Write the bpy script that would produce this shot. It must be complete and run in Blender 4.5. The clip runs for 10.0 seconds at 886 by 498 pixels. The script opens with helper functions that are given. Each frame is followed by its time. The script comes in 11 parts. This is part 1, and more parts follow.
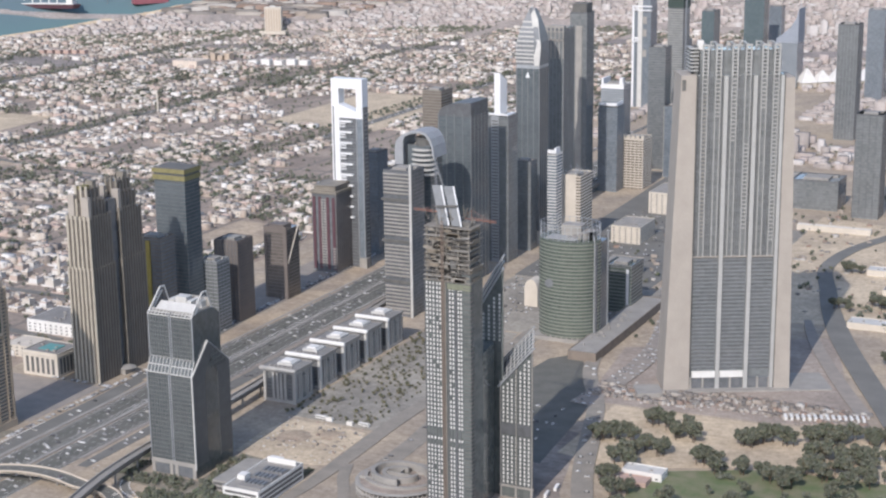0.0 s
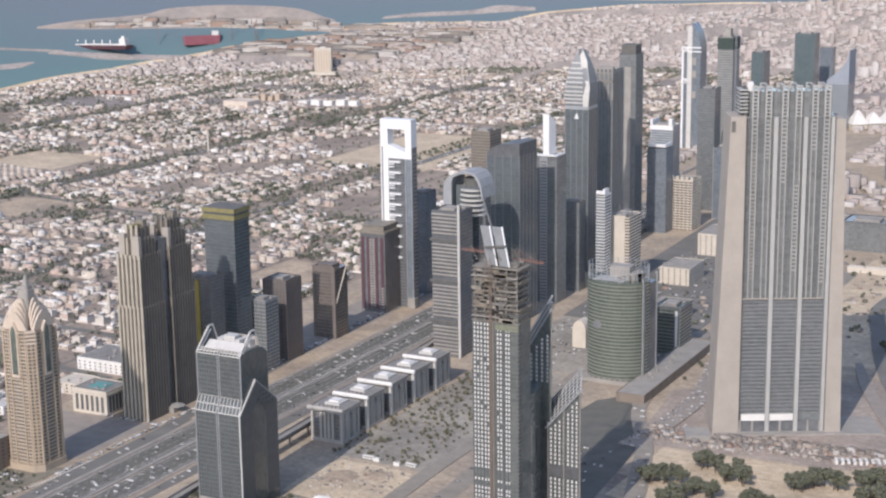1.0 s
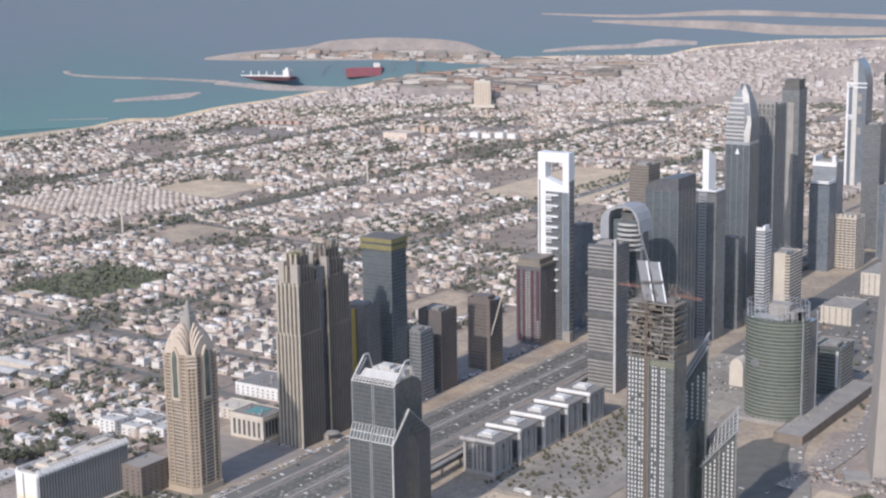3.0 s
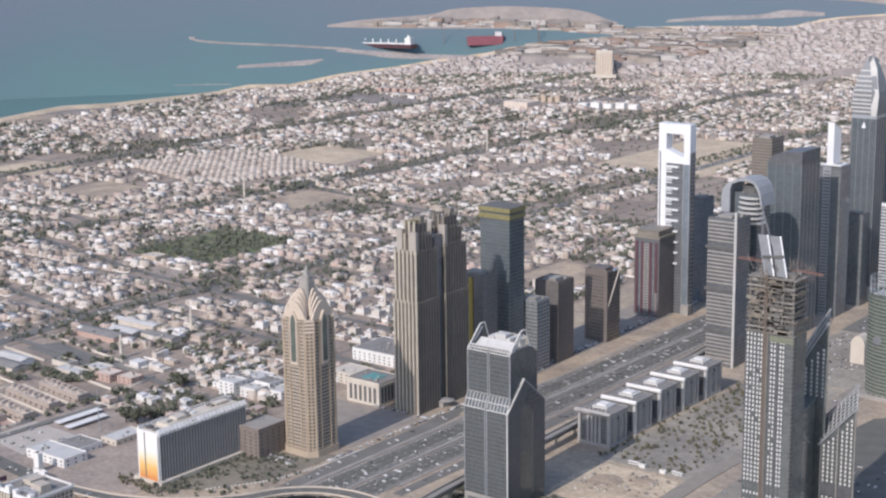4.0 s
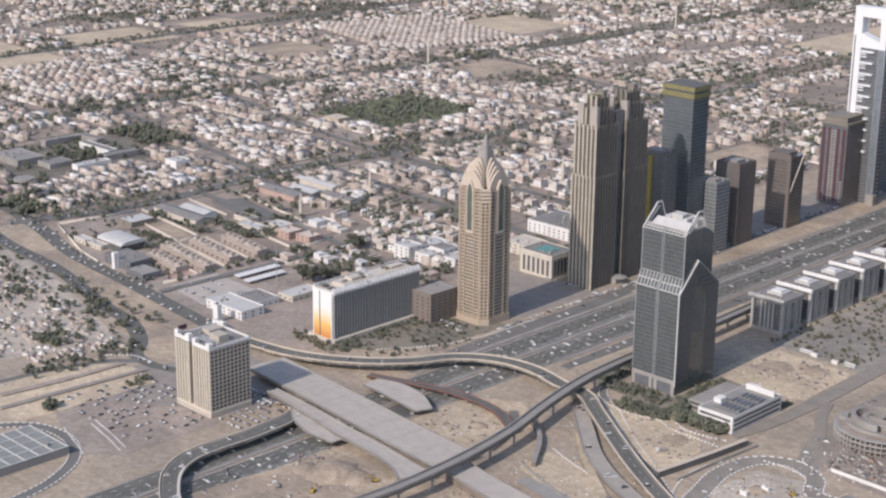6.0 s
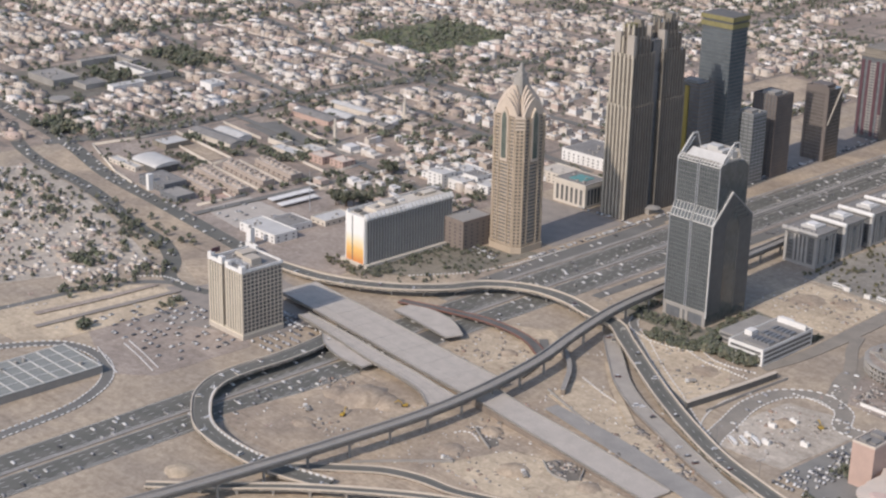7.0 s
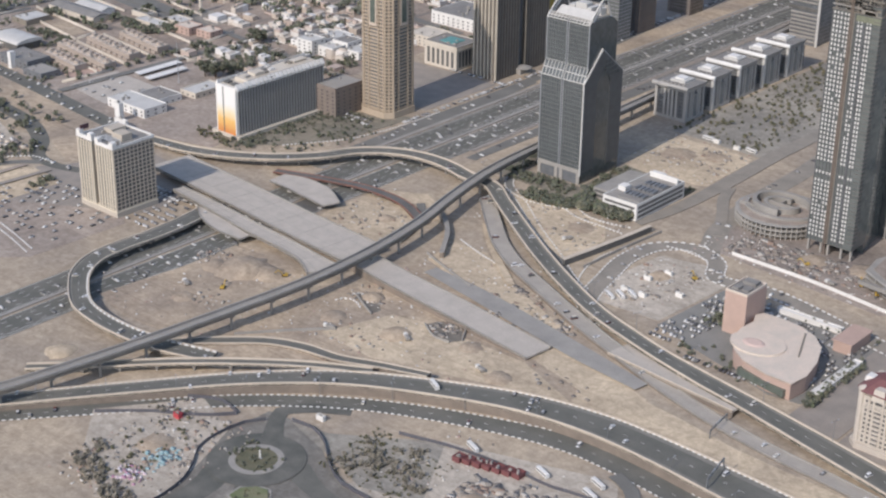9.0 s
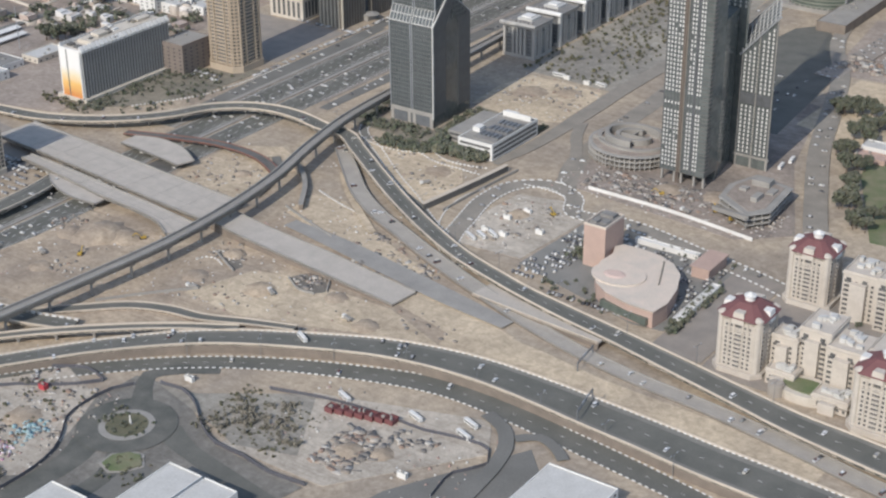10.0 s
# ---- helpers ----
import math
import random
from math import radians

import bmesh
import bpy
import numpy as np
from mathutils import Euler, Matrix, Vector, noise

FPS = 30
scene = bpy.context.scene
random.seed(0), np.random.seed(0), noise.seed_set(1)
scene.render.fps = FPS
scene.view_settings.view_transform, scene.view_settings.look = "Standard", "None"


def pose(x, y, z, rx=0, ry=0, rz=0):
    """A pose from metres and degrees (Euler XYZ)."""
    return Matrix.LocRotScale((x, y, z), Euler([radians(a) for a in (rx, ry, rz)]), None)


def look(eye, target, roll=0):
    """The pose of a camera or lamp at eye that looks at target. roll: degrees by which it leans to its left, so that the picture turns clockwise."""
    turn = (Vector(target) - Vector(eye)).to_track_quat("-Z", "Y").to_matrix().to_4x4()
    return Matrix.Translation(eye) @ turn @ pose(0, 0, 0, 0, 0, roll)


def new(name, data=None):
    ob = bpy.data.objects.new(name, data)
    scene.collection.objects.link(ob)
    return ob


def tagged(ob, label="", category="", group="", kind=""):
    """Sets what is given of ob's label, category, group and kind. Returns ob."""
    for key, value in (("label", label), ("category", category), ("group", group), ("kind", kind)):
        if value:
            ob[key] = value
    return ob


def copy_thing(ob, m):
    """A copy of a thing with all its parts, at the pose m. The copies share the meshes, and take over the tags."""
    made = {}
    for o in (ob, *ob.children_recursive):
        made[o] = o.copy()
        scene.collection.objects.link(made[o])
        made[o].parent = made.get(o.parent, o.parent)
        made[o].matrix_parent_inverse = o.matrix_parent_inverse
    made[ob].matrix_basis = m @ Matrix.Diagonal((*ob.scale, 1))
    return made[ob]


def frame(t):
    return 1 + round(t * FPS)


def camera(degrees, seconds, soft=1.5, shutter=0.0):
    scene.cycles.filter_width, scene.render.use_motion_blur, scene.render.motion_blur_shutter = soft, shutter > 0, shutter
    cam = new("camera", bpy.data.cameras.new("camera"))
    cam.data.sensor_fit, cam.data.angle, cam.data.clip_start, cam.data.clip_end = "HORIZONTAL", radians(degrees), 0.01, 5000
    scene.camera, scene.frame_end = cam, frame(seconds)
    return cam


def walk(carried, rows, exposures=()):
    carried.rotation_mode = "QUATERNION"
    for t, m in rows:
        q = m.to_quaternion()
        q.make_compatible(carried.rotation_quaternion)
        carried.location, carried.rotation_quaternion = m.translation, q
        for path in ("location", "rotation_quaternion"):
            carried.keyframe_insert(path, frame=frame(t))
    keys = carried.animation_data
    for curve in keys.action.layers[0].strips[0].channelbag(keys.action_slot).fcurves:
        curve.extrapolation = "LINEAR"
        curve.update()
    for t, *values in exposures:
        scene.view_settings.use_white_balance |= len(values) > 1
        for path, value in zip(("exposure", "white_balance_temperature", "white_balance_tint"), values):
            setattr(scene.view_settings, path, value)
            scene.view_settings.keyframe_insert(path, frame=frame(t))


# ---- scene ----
# A view from a high deck over a desert city: highway, interchange, towers, villas and the sea.
# x runs across the highway, y along it; the eye is 500 m above the ground.
EYE = 500.0
cam = camera(31.28, 10.0, soft=2.3)
ROWS = [
    (0.0, 75.848, 0.664, 26.032),
    (0.5, 76.554, 0.766, 26.915),
    (1.0, 77.333, 0.783, 27.794),
    (1.5, 77.952, 0.795, 28.673),
    (2.0, 78.462, 0.848, 29.938),
    (3.5, 78.209, 0.840, 35.715),
    (4.0, 77.546, 0.730, 37.939),
    (4.5, 76.694, 0.521, 39.881),
    (5.0, 75.538, 0.219, 41.808),
    (5.5, 74.328, -0.110, 43.422),
    (6.0, 72.915, -0.616, 44.916),
    (7.5, 68.948, -1.381, 46.180),
    (8.0, 67.705, -1.311, 45.211),
    (8.5, 66.575, -1.098, 43.662),
    (9.0, 65.479, -0.693, 41.322),
    (9.5, 64.528, -0.181, 38.610),
    (10.0, 63.595, 0.439, 35.199),
]
walk(cam, [(t, pose(0, 0, EYE, rx, ry, rz)) for t, rx, ry, rz in ROWS],
     [(0.0, 0.13, 6600, 14), (1.0, 0.12, 6780, 16), (2.0, 0.11, 6640, 15), (3.5, 0.08, 6580, 16), (4.5, 0.04, 6660, 16), (5.5, 0.02, 6800, 17), (7.5, -0.05, 7150, 16), (9.0, -0.03, 6860, 14), (10.0, -0.02, 6800, 10)])

# ---- light ----
SUN_UP = 37.0          # degrees above the horizon
SUN_FROM = (0.047, -0.999)
world = bpy.data.worlds.new("world")
scene.world = world
world.use_nodes = True
sky = world.node_tree.nodes.new("ShaderNodeTexSky")
sky.sky_type, sky.sun_disc = "NISHITA", False
sky.sun_elevation = radians(SUN_UP)
sky.sun_rotation = math.atan2(SUN_FROM[0], SUN_FROM[1])
sky.altitude, sky.air_density, sky.dust_density, sky.ozone_density = 300, 1.0, 1.0, 1.0
background = world.node_tree.nodes["Background"]
world.node_tree.links.new(sky.outputs[0], background.inputs[0])
background.inputs[1].default_value = 0.18
sun_data = bpy.data.lights.new("sun", "SUN")
sun_data.energy, sun_data.angle, sun_data.color = 2.95, radians(0.6), (1.0, 0.96, 0.91)
sun = new("sun", sun_data)
c = math.cos(radians(SUN_UP))
sun.matrix_world = look((SUN_FROM[0] * c * 900, SUN_FROM[1] * c * 900, 900 * math.sin(radians(SUN_UP)) + 600), (0, 0, 600))

# ---- materials ----
def material(name, colour, rough=0.8, metal=0.0, second=None, size=8.0, mix=0.5, fine=0.6, bump=0.0, island=None, random_by=None):
    """A surface whose colour wanders between two tones at two scales; island: tones drawn per piece."""
    m = bpy.data.materials.new(name)
    m.use_nodes = True
    t = m.node_tree
    n, link = t.nodes, t.links.new
    bsdf = n["Principled BSDF"]
    bsdf.inputs["Roughness"].default_value, bsdf.inputs["Metallic"].default_value = rough, metal
    where = n.new("ShaderNodeNewGeometry")
    big = n.new("ShaderNodeTexNoise")
    big.inputs["Scale"].default_value, big.inputs["Detail"].default_value = 1.0 / size, 5.0
    link(where.outputs["Position"], big.inputs["Vector"])
    small = n.new("ShaderNodeTexNoise")
    small.inputs["Scale"].default_value, small.inputs["Detail"].default_value = 1.0 / fine, 3.0
    link(where.outputs["Position"], small.inputs["Vector"])
    ramp = n.new("ShaderNodeValToRGB")
    ramp.color_ramp.elements[0].position, ramp.color_ramp.elements[1].position = 0.5 - mix / 2, 0.5 + mix / 2
    second = second or tuple(v * 0.8 for v in colour)
    ramp.color_ramp.elements[0].color, ramp.color_ramp.elements[1].color = (*colour, 1), (*second, 1)
    link(big.outputs[0], ramp.inputs[0])
    out = ramp.outputs[0]
    if island:
        tones = n.new("ShaderNodeValToRGB")
        tones.color_ramp.interpolation = "CONSTANT"
        for i, tone in enumerate(island):
            e = tones.color_ramp.elements[i] if i < 2 else tones.color_ramp.elements.new(i / len(island))
            e.position, e.color = i / len(island), (*tone, 1)
        if random_by == "object":
            link(n.new("ShaderNodeObjectInfo").outputs["Random"], tones.inputs[0])
        else:
            link(where.outputs["Random Per Island"], tones.inputs[0])
        both = n.new("ShaderNodeMix")
        both.data_type, both.blend_type = "RGBA", "MULTIPLY"
        both.inputs[0].default_value = 1.0
        link(tones.outputs[0], both.inputs[6]), link(out, both.inputs[7])
        out = both.outputs[2]
    grain = n.new("ShaderNodeMapRange")
    grain.inputs[3].default_value, grain.inputs[4].default_value = 0.82, 1.18
    link(small.outputs[0], grain.inputs[0])
    last = n.new("ShaderNodeMix")
    last.data_type, last.blend_type = "RGBA", "MULTIPLY"
    last.inputs[0].default_value = 1.0
    link(out, last.inputs[6]), link(grain.outputs[0], last.inputs[7])
    link(last.outputs[2], bsdf.inputs["Base Color"])
    if bump:
        b = n.new("ShaderNodeBump")
        b.inputs["Strength"].default_value, b.inputs["Distance"].default_value = 0.6, bump
        link(small.outputs[0], b.inputs["Height"])
        link(b.outputs[0], bsdf.inputs["Normal"])
    return m


def glass(name, colour, second=None, rough=0.12, cell=(4.0, 4.0, 3.6)):
    """Coated facade glass; each pane stands a little off its neighbours and is a little lighter or darker."""
    m = bpy.data.materials.new(name)
    m.use_nodes = True
    t = m.node_tree
    n, link = t.nodes, t.links.new
    bsdf = n["Principled BSDF"]
    bsdf.inputs["Roughness"].default_value = rough
    bsdf.inputs["IOR"].default_value = 1.7
    where = n.new("ShaderNodeTexCoord")
    scale = n.new("ShaderNodeVectorMath")
    scale.operation = "DIVIDE"
    scale.inputs[1].default_value = cell
    link(where.outputs["Object"], scale.inputs[0])
    floor_ = n.new("ShaderNodeVectorMath")
    floor_.operation = "FLOOR"
    link(scale.outputs[0], floor_.inputs[0])
    white = n.new("ShaderNodeTexWhiteNoise")
    link(floor_.outputs[0], white.inputs["Vector"])
    wide = n.new("ShaderNodeTexNoise")
    wide.inputs["Scale"].default_value = 0.03
    link(where.outputs["Object"], wide.inputs["Vector"])
    add = n.new("ShaderNodeMath")
    add.operation = "MULTIPLY_ADD"
    add.inputs[1].default_value = 0.45
    link(white.outputs[0], add.inputs[0]), link(wide.outputs[0], add.inputs[2])
    ramp = n.new("ShaderNodeValToRGB")
    ramp.color_ramp.elements[0].position, ramp.color_ramp.elements[1].position = 0.3, 0.95
    ramp.color_ramp.elements[0].color = (*colour, 1)
    ramp.color_ramp.elements[1].color = (*(second or tuple(v * 1.9 for v in colour)), 1)
    link(add.outputs[0], ramp.inputs[0])
    link(ramp.outputs[0], bsdf.inputs["Base Color"])
    b = n.new("ShaderNodeBump")
    b.inputs["Strength"].default_value, b.inputs["Distance"].default_value = 0.25, 0.1
    link(white.outputs[0], b.inputs["Height"])
    link(b.outputs[0], bsdf.inputs["Normal"])
    return m


def earth(name, light, dark, tracks=0.5):
    """Bare ground: broad patches, mottles, drawn-out wheel tracks and grit."""
    m = bpy.data.materials.new(name)
    m.use_nodes = True
    n, link = m.node_tree.nodes, m.node_tree.links.new
    bsdf = n["Principled BSDF"]
    bsdf.inputs["Roughness"].default_value = 0.95
    where = n.new("ShaderNodeNewGeometry")

    def field(size, detail, stretch=None, twist=0.0, bend=0.0):
        tex = n.new("ShaderNodeTexNoise")
        tex.inputs["Scale"].default_value, tex.inputs["Detail"].default_value, tex.inputs["Distortion"].default_value = 1.0, detail, bend
        move = n.new("ShaderNodeMapping")
        sx, sy = stretch or (size, size)
        move.inputs["Rotation"].default_value = (0, 0, twist)
        move.inputs["Scale"].default_value = (1 / sx, 1 / sy, 1 / size)
        link(where.outputs["Position"], move.inputs["Vector"]), link(move.outputs[0], tex.inputs["Vector"])
        return tex.outputs[0]

    def blend(kind, fac, a, b):
        mix = n.new("ShaderNodeMix")
        mix.data_type, mix.blend_type = "RGBA", kind
        if isinstance(fac, float):
            mix.inputs[0].default_value = fac
        else:
            link(fac, mix.inputs[0])
        for socket, value in ((6, a), (7, b)):
            if isinstance(value, tuple):
                mix.inputs[socket].default_value = (*value, 1)
            else:
                link(value, mix.inputs[socket])
        return mix.outputs[2]

    def steep(value, low, high, to0=0.0, to1=1.0):
        r = n.new("ShaderNodeMapRange")
        r.inputs[1].default_value, r.inputs[2].default_value, r.inputs[3].default_value, r.inputs[4].default_value = low, high, to0, to1
        link(value, r.inputs[0])
        return r.outputs[0]
    base = blend("MIX", steep(field(70, 4, bend=0.6), 0.38, 0.62), light, dark)
    base = blend("MULTIPLY", 1.0, base, blend("MIX", steep(field(11, 6, bend=1.2), 0.35, 0.65), (0.87, 0.86, 0.85), (1.07, 1.07, 1.07)))
    for twist, stretch in ((0.5, (90, 2.6)), (-0.7, (110, 3.2)), (1.35, (80, 2.8))):
        marks = steep(field(3, 3, stretch, twist, 0.4), 0.57, 0.70, 0.0, tracks * 0.7)
        base = blend("MIX", marks, base, blend("MULTIPLY", 1.0, base, (0.74, 0.72, 0.71)))
    base = blend("MULTIPLY", 1.0, base, blend("MIX", steep(field(1.3, 3), 0.3, 0.7), (0.9, 0.9, 0.9), (1.08, 1.08, 1.08)))
    base = blend("MULTIPLY", 1.0, base, blend("MIX", steep(field(4.5, 4, bend=0.8), 0.36, 0.64), (0.88, 0.87, 0.86), (1.09, 1.09, 1.09)))
    link(base, bsdf.inputs["Base Color"])
    b = n.new("ShaderNodeBump")
    b.inputs["Strength"].default_value, b.inputs["Distance"].default_value = 0.5, 0.6
    link(field(4, 5), b.inputs["Height"]), link(b.outputs[0], bsdf.inputs["Normal"])
    return m


SAND = earth("sand", (0.47, 0.39, 0.295), (0.36, 0.305, 0.245))
SOIL = earth("graded_soil", (0.50, 0.405, 0.30), (0.345, 0.285, 0.225), 0.7)
GREY_DUST = earth("grey_dust", (0.37, 0.345, 0.295), (0.27, 0.255, 0.225), 0.4)
PALE_SAND = earth("pale_sand", (0.62, 0.515, 0.375), (0.49, 0.405, 0.30), 0.45)
DUST = earth("trodden_dust", (0.40, 0.34, 0.29), (0.31, 0.265, 0.23), 0.3)
ASPHALT = material("asphalt", (0.112, 0.114, 0.100), 0.85, second=(0.168, 0.164, 0.144), size=17, mix=0.5, fine=1.2)
DUSTY_ROAD = material("dusty_site_road", (0.235, 0.218, 0.188), 0.9, second=(0.325, 0.29, 0.245), size=14, mix=0.45, fine=1.4)
RING_ASPHALT = material("tyre_worn_asphalt", (0.085, 0.090, 0.080), 0.88, second=(0.165, 0.160, 0.142), size=14, mix=0.45, fine=1.4)
OLD_ASPHALT = material("worn_asphalt", (0.15, 0.148, 0.136), 0.9, second=(0.205, 0.20, 0.183), size=30, mix=0.5, fine=1.5)
SHOULDER = material("dusty_shoulder", (0.175, 0.172, 0.155), 0.9, second=(0.245, 0.232, 0.205), size=9, mix=0.5, fine=1.3)
PAVING = material("paving", (0.33, 0.29, 0.25), 0.9, second=(0.26, 0.235, 0.21), size=12, mix=0.4, fine=0.8)
CONCRETE = material("concrete", (0.36, 0.34, 0.31), 0.85, second=(0.27, 0.26, 0.24), size=14, mix=0.45, fine=0.9, bump=0.05)
DECK = material("raw_deck_concrete", (0.51, 0.465, 0.41), 0.9, second=(0.41, 0.375, 0.33), size=9, mix=0.5, fine=1.1)
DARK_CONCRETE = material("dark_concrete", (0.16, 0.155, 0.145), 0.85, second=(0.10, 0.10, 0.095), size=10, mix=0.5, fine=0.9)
BEIGE_WALL = material("beige_barrier", (0.64, 0.56, 0.46), 0.85, second=(0.54, 0.47, 0.385), size=20, mix=0.4, fine=1.0)
TRACK_BED = material("dusty_track_bed", (0.42, 0.385, 0.335), 0.9, second=(0.33, 0.305, 0.27), size=10, mix=0.5, fine=1.0)
APARTMENT = material("apartment_render", (0.60, 0.545, 0.475), 0.85, second=(0.50, 0.45, 0.39), size=6, mix=0.5, fine=0.8)
EARTH_WALL = material("stained_brown_concrete", (0.26, 0.215, 0.175), 0.9, second=(0.18, 0.15, 0.125), size=8, mix=0.5, fine=1.0)
WHITE_PAINT = material("white_paint", (0.78, 0.77, 0.74), 0.7, second=(0.66, 0.65, 0.62), size=15, mix=0.4, fine=1.0)
WHITE_PANEL = material("white_panel", (0.80, 0.80, 0.80), 0.35, second=(0.72, 0.73, 0.74), size=20, mix=0.5, fine=1.2)
CREAM = material("cream_render", (0.62, 0.565, 0.485), 0.85, second=(0.54, 0.49, 0.415), size=10, mix=0.4, fine=0.8)
STONE = material("beige_cladding", (0.41, 0.37, 0.325), 0.75, second=(0.36, 0.325, 0.285), size=16, mix=0.4, fine=0.7)
GOLD_STONE = material("gold_brown_cladding", (0.49, 0.40, 0.305), 0.6, second=(0.42, 0.345, 0.26), size=12, mix=0.4, fine=0.7)
BROWN_STONE = material("brown_granite", (0.25, 0.225, 0.185), 0.6, second=(0.20, 0.18, 0.15), size=12, mix=0.4, fine=0.7)
PINK_STONE = material("pink_stone", (0.50, 0.36, 0.30), 0.8, second=(0.44, 0.32, 0.27), size=9, mix=0.4, fine=0.7)
PINK_ROOF = material("pale_pink_roof", (0.68, 0.575, 0.485), 0.85, second=(0.58, 0.515, 0.44), size=9, mix=0.4, fine=0.9)
RED_TILE = material("dark_red_tile", (0.20, 0.085, 0.085), 0.7, second=(0.16, 0.07, 0.07), size=4, mix=0.5, fine=0.5)
RED_PANEL = material("crimson_panel", (0.115, 0.055, 0.066), 0.5, second=(0.09, 0.046, 0.056), size=8, mix=0.5, fine=0.7)
YELLOW = material("yellow_mesh", (0.25, 0.225, 0.11), 0.8, second=(0.20, 0.18, 0.08), size=5, mix=0.4, fine=0.6)
STEEL = material("pale_steel", (0.50, 0.52, 0.54), 0.4, metal=0.5, second=(0.42, 0.44, 0.46), size=6, mix=0.4, fine=0.6)
GREY_METAL = material("grey_metal", (0.24, 0.25, 0.26), 0.5, metal=0.3, second=(0.19, 0.20, 0.21), size=6, mix=0.4, fine=0.6)
RED_STEEL = material("red_oxide_steel", (0.28, 0.14, 0.105), 0.7, second=(0.22, 0.115, 0.09), size=3, mix=0.4, fine=0.6)
TEAL = material("teal_roof", (0.10, 0.28, 0.27), 0.6, second=(0.13, 0.33, 0.32), size=5, mix=0.4, fine=0.8)
FOLIAGE = material("foliage", (0.112, 0.120, 0.094), 0.9, second=(0.140, 0.146, 0.114), size=10, mix=0.5, fine=1.0, island=((1, 1, 1), (0.75, 0.8, 0.75), (1.25, 1.15, 1.0), (0.9, 1.0, 0.8), (1.1, 1.1, 1.1)))
GARDEN_LEAF = material("dusty_garden_foliage", (0.135, 0.137, 0.118), 0.95, second=(0.150, 0.165, 0.126), size=10, mix=0.5, fine=1.0, island=((1, 1, 1), (0.75, 0.8, 0.75), (1.25, 1.15, 1.0), (0.9, 1.0, 0.8), (1.1, 1.1, 1.1)))
SCRUB = material("dry_scrub", (0.135, 0.136, 0.088), 0.95, second=(0.19, 0.175, 0.12), size=10, mix=0.5, fine=1.0, island=((1, 1, 1), (0.7, 0.75, 0.7), (1.2, 1.1, 1.0), (0.55, 0.6, 0.5)))
GREY_SCRUB = material("thorn_scrub", (0.20, 0.19, 0.155), 0.95, second=(0.26, 0.24, 0.20), size=10, mix=0.5, fine=1.0, island=((1, 1, 1), (0.7, 0.7, 0.7), (1.2, 1.15, 1.1), (0.55, 0.55, 0.5)))
TRUNK = material("bark", (0.14, 0.10, 0.07), 0.95, size=1.0, fine=0.2)
LAWN = material("lawn", (0.125, 0.165, 0.075), 0.95, second=(0.22, 0.21, 0.135), size=16, mix=0.3, fine=1.5, bump=0.2)
HOUSE = material("rendered_house_walls", (1.0, 1.0, 1.0), 0.85, second=(0.86, 0.85, 0.84), size=9, mix=0.5, fine=1.0,
                 island=((0.54, 0.48, 0.415), (0.64, 0.60, 0.545), (0.44, 0.372, 0.31), (0.39, 0.322, 0.268), (0.57, 0.51, 0.435), (0.325, 0.282, 0.245), (0.51, 0.405, 0.35), (0.75, 0.72, 0.68), (0.285, 0.25, 0.225), (0.59, 0.54, 0.48)))
ROW_HOUSE = material("sand_rendered_terraces", (1, 1, 1), 0.85, second=(0.88, 0.86, 0.84), size=9, mix=0.5, fine=1.0, island=((0.52, 0.455, 0.395), (0.42, 0.36, 0.31), (0.60, 0.545, 0.485)))
DARK_ROOF = material("grey_sheet_roof", (0.28, 0.27, 0.25), 0.8, second=(0.20, 0.19, 0.18), size=9, mix=0.5, fine=1.4)
PALE_ROOF = material("pale_sheet_roof", (0.60, 0.59, 0.56), 0.6, second=(0.50, 0.49, 0.46), size=9, mix=0.5, fine=1.4)
# facade glass tones are raised to carry some distance haze
DARK_GLASS = glass("dark_grey_glass", (0.144, 0.158, 0.160), (0.220, 0.235, 0.238))
BLUE_GLASS = glass("blue_grey_glass", (0.138, 0.164, 0.187), (0.208, 0.240, 0.269))
GREEN_GLASS = glass("green_glass", (0.078, 0.098, 0.086), (0.125, 0.150, 0.130))
SLATE = material("slate_grey_metal", (0.15, 0.156, 0.165), 0.5, metal=0.2, second=(0.10, 0.105, 0.11), size=6, mix=0.4, fine=0.6)
BRONZE_GLASS = glass("bronze_glass", (0.136, 0.120, 0.106), (0.199, 0.176, 0.154))
SMOKE_GLASS = glass("smoked_glass", (0.115, 0.125, 0.132), (0.172, 0.181, 0.192))
TEAL_GLASS = glass("teal_grey_glass", (0.085, 0.12, 0.13), (0.12, 0.16, 0.172))
WINDOW = glass("house_window_glass", (0.085, 0.086, 0.088), (0.15, 0.148, 0.145), cell=(1.5, 1.5, 1.5))
CAR_PAINT = material("car_paint", (1, 1, 1), 0.3, second=(0.95, 0.95, 0.95), size=3, fine=0.4, random_by="object",
                     island=((0.75, 0.75, 0.74), (0.70, 0.70, 0.70), (0.06, 0.06, 0.065), (0.35, 0.35, 0.36), (0.55, 0.56, 0.57), (0.10, 0.02, 0.02), (0.62, 0.58, 0.50), (0.78, 0.78, 0.78)))
TYRE = material("tyre_rubber", (0.02, 0.02, 0.02), 0.9)
CLUTTER = material("site_clutter", (1, 1, 1), 0.9, second=(0.8, 0.8, 0.8), size=3, fine=0.5,
                   island=((0.30, 0.26, 0.22), (0.22, 0.20, 0.18), (0.45, 0.41, 0.36), (0.33, 0.24, 0.19), (0.50, 0.47, 0.43), (0.26, 0.24, 0.22), (0.38, 0.33, 0.28)))


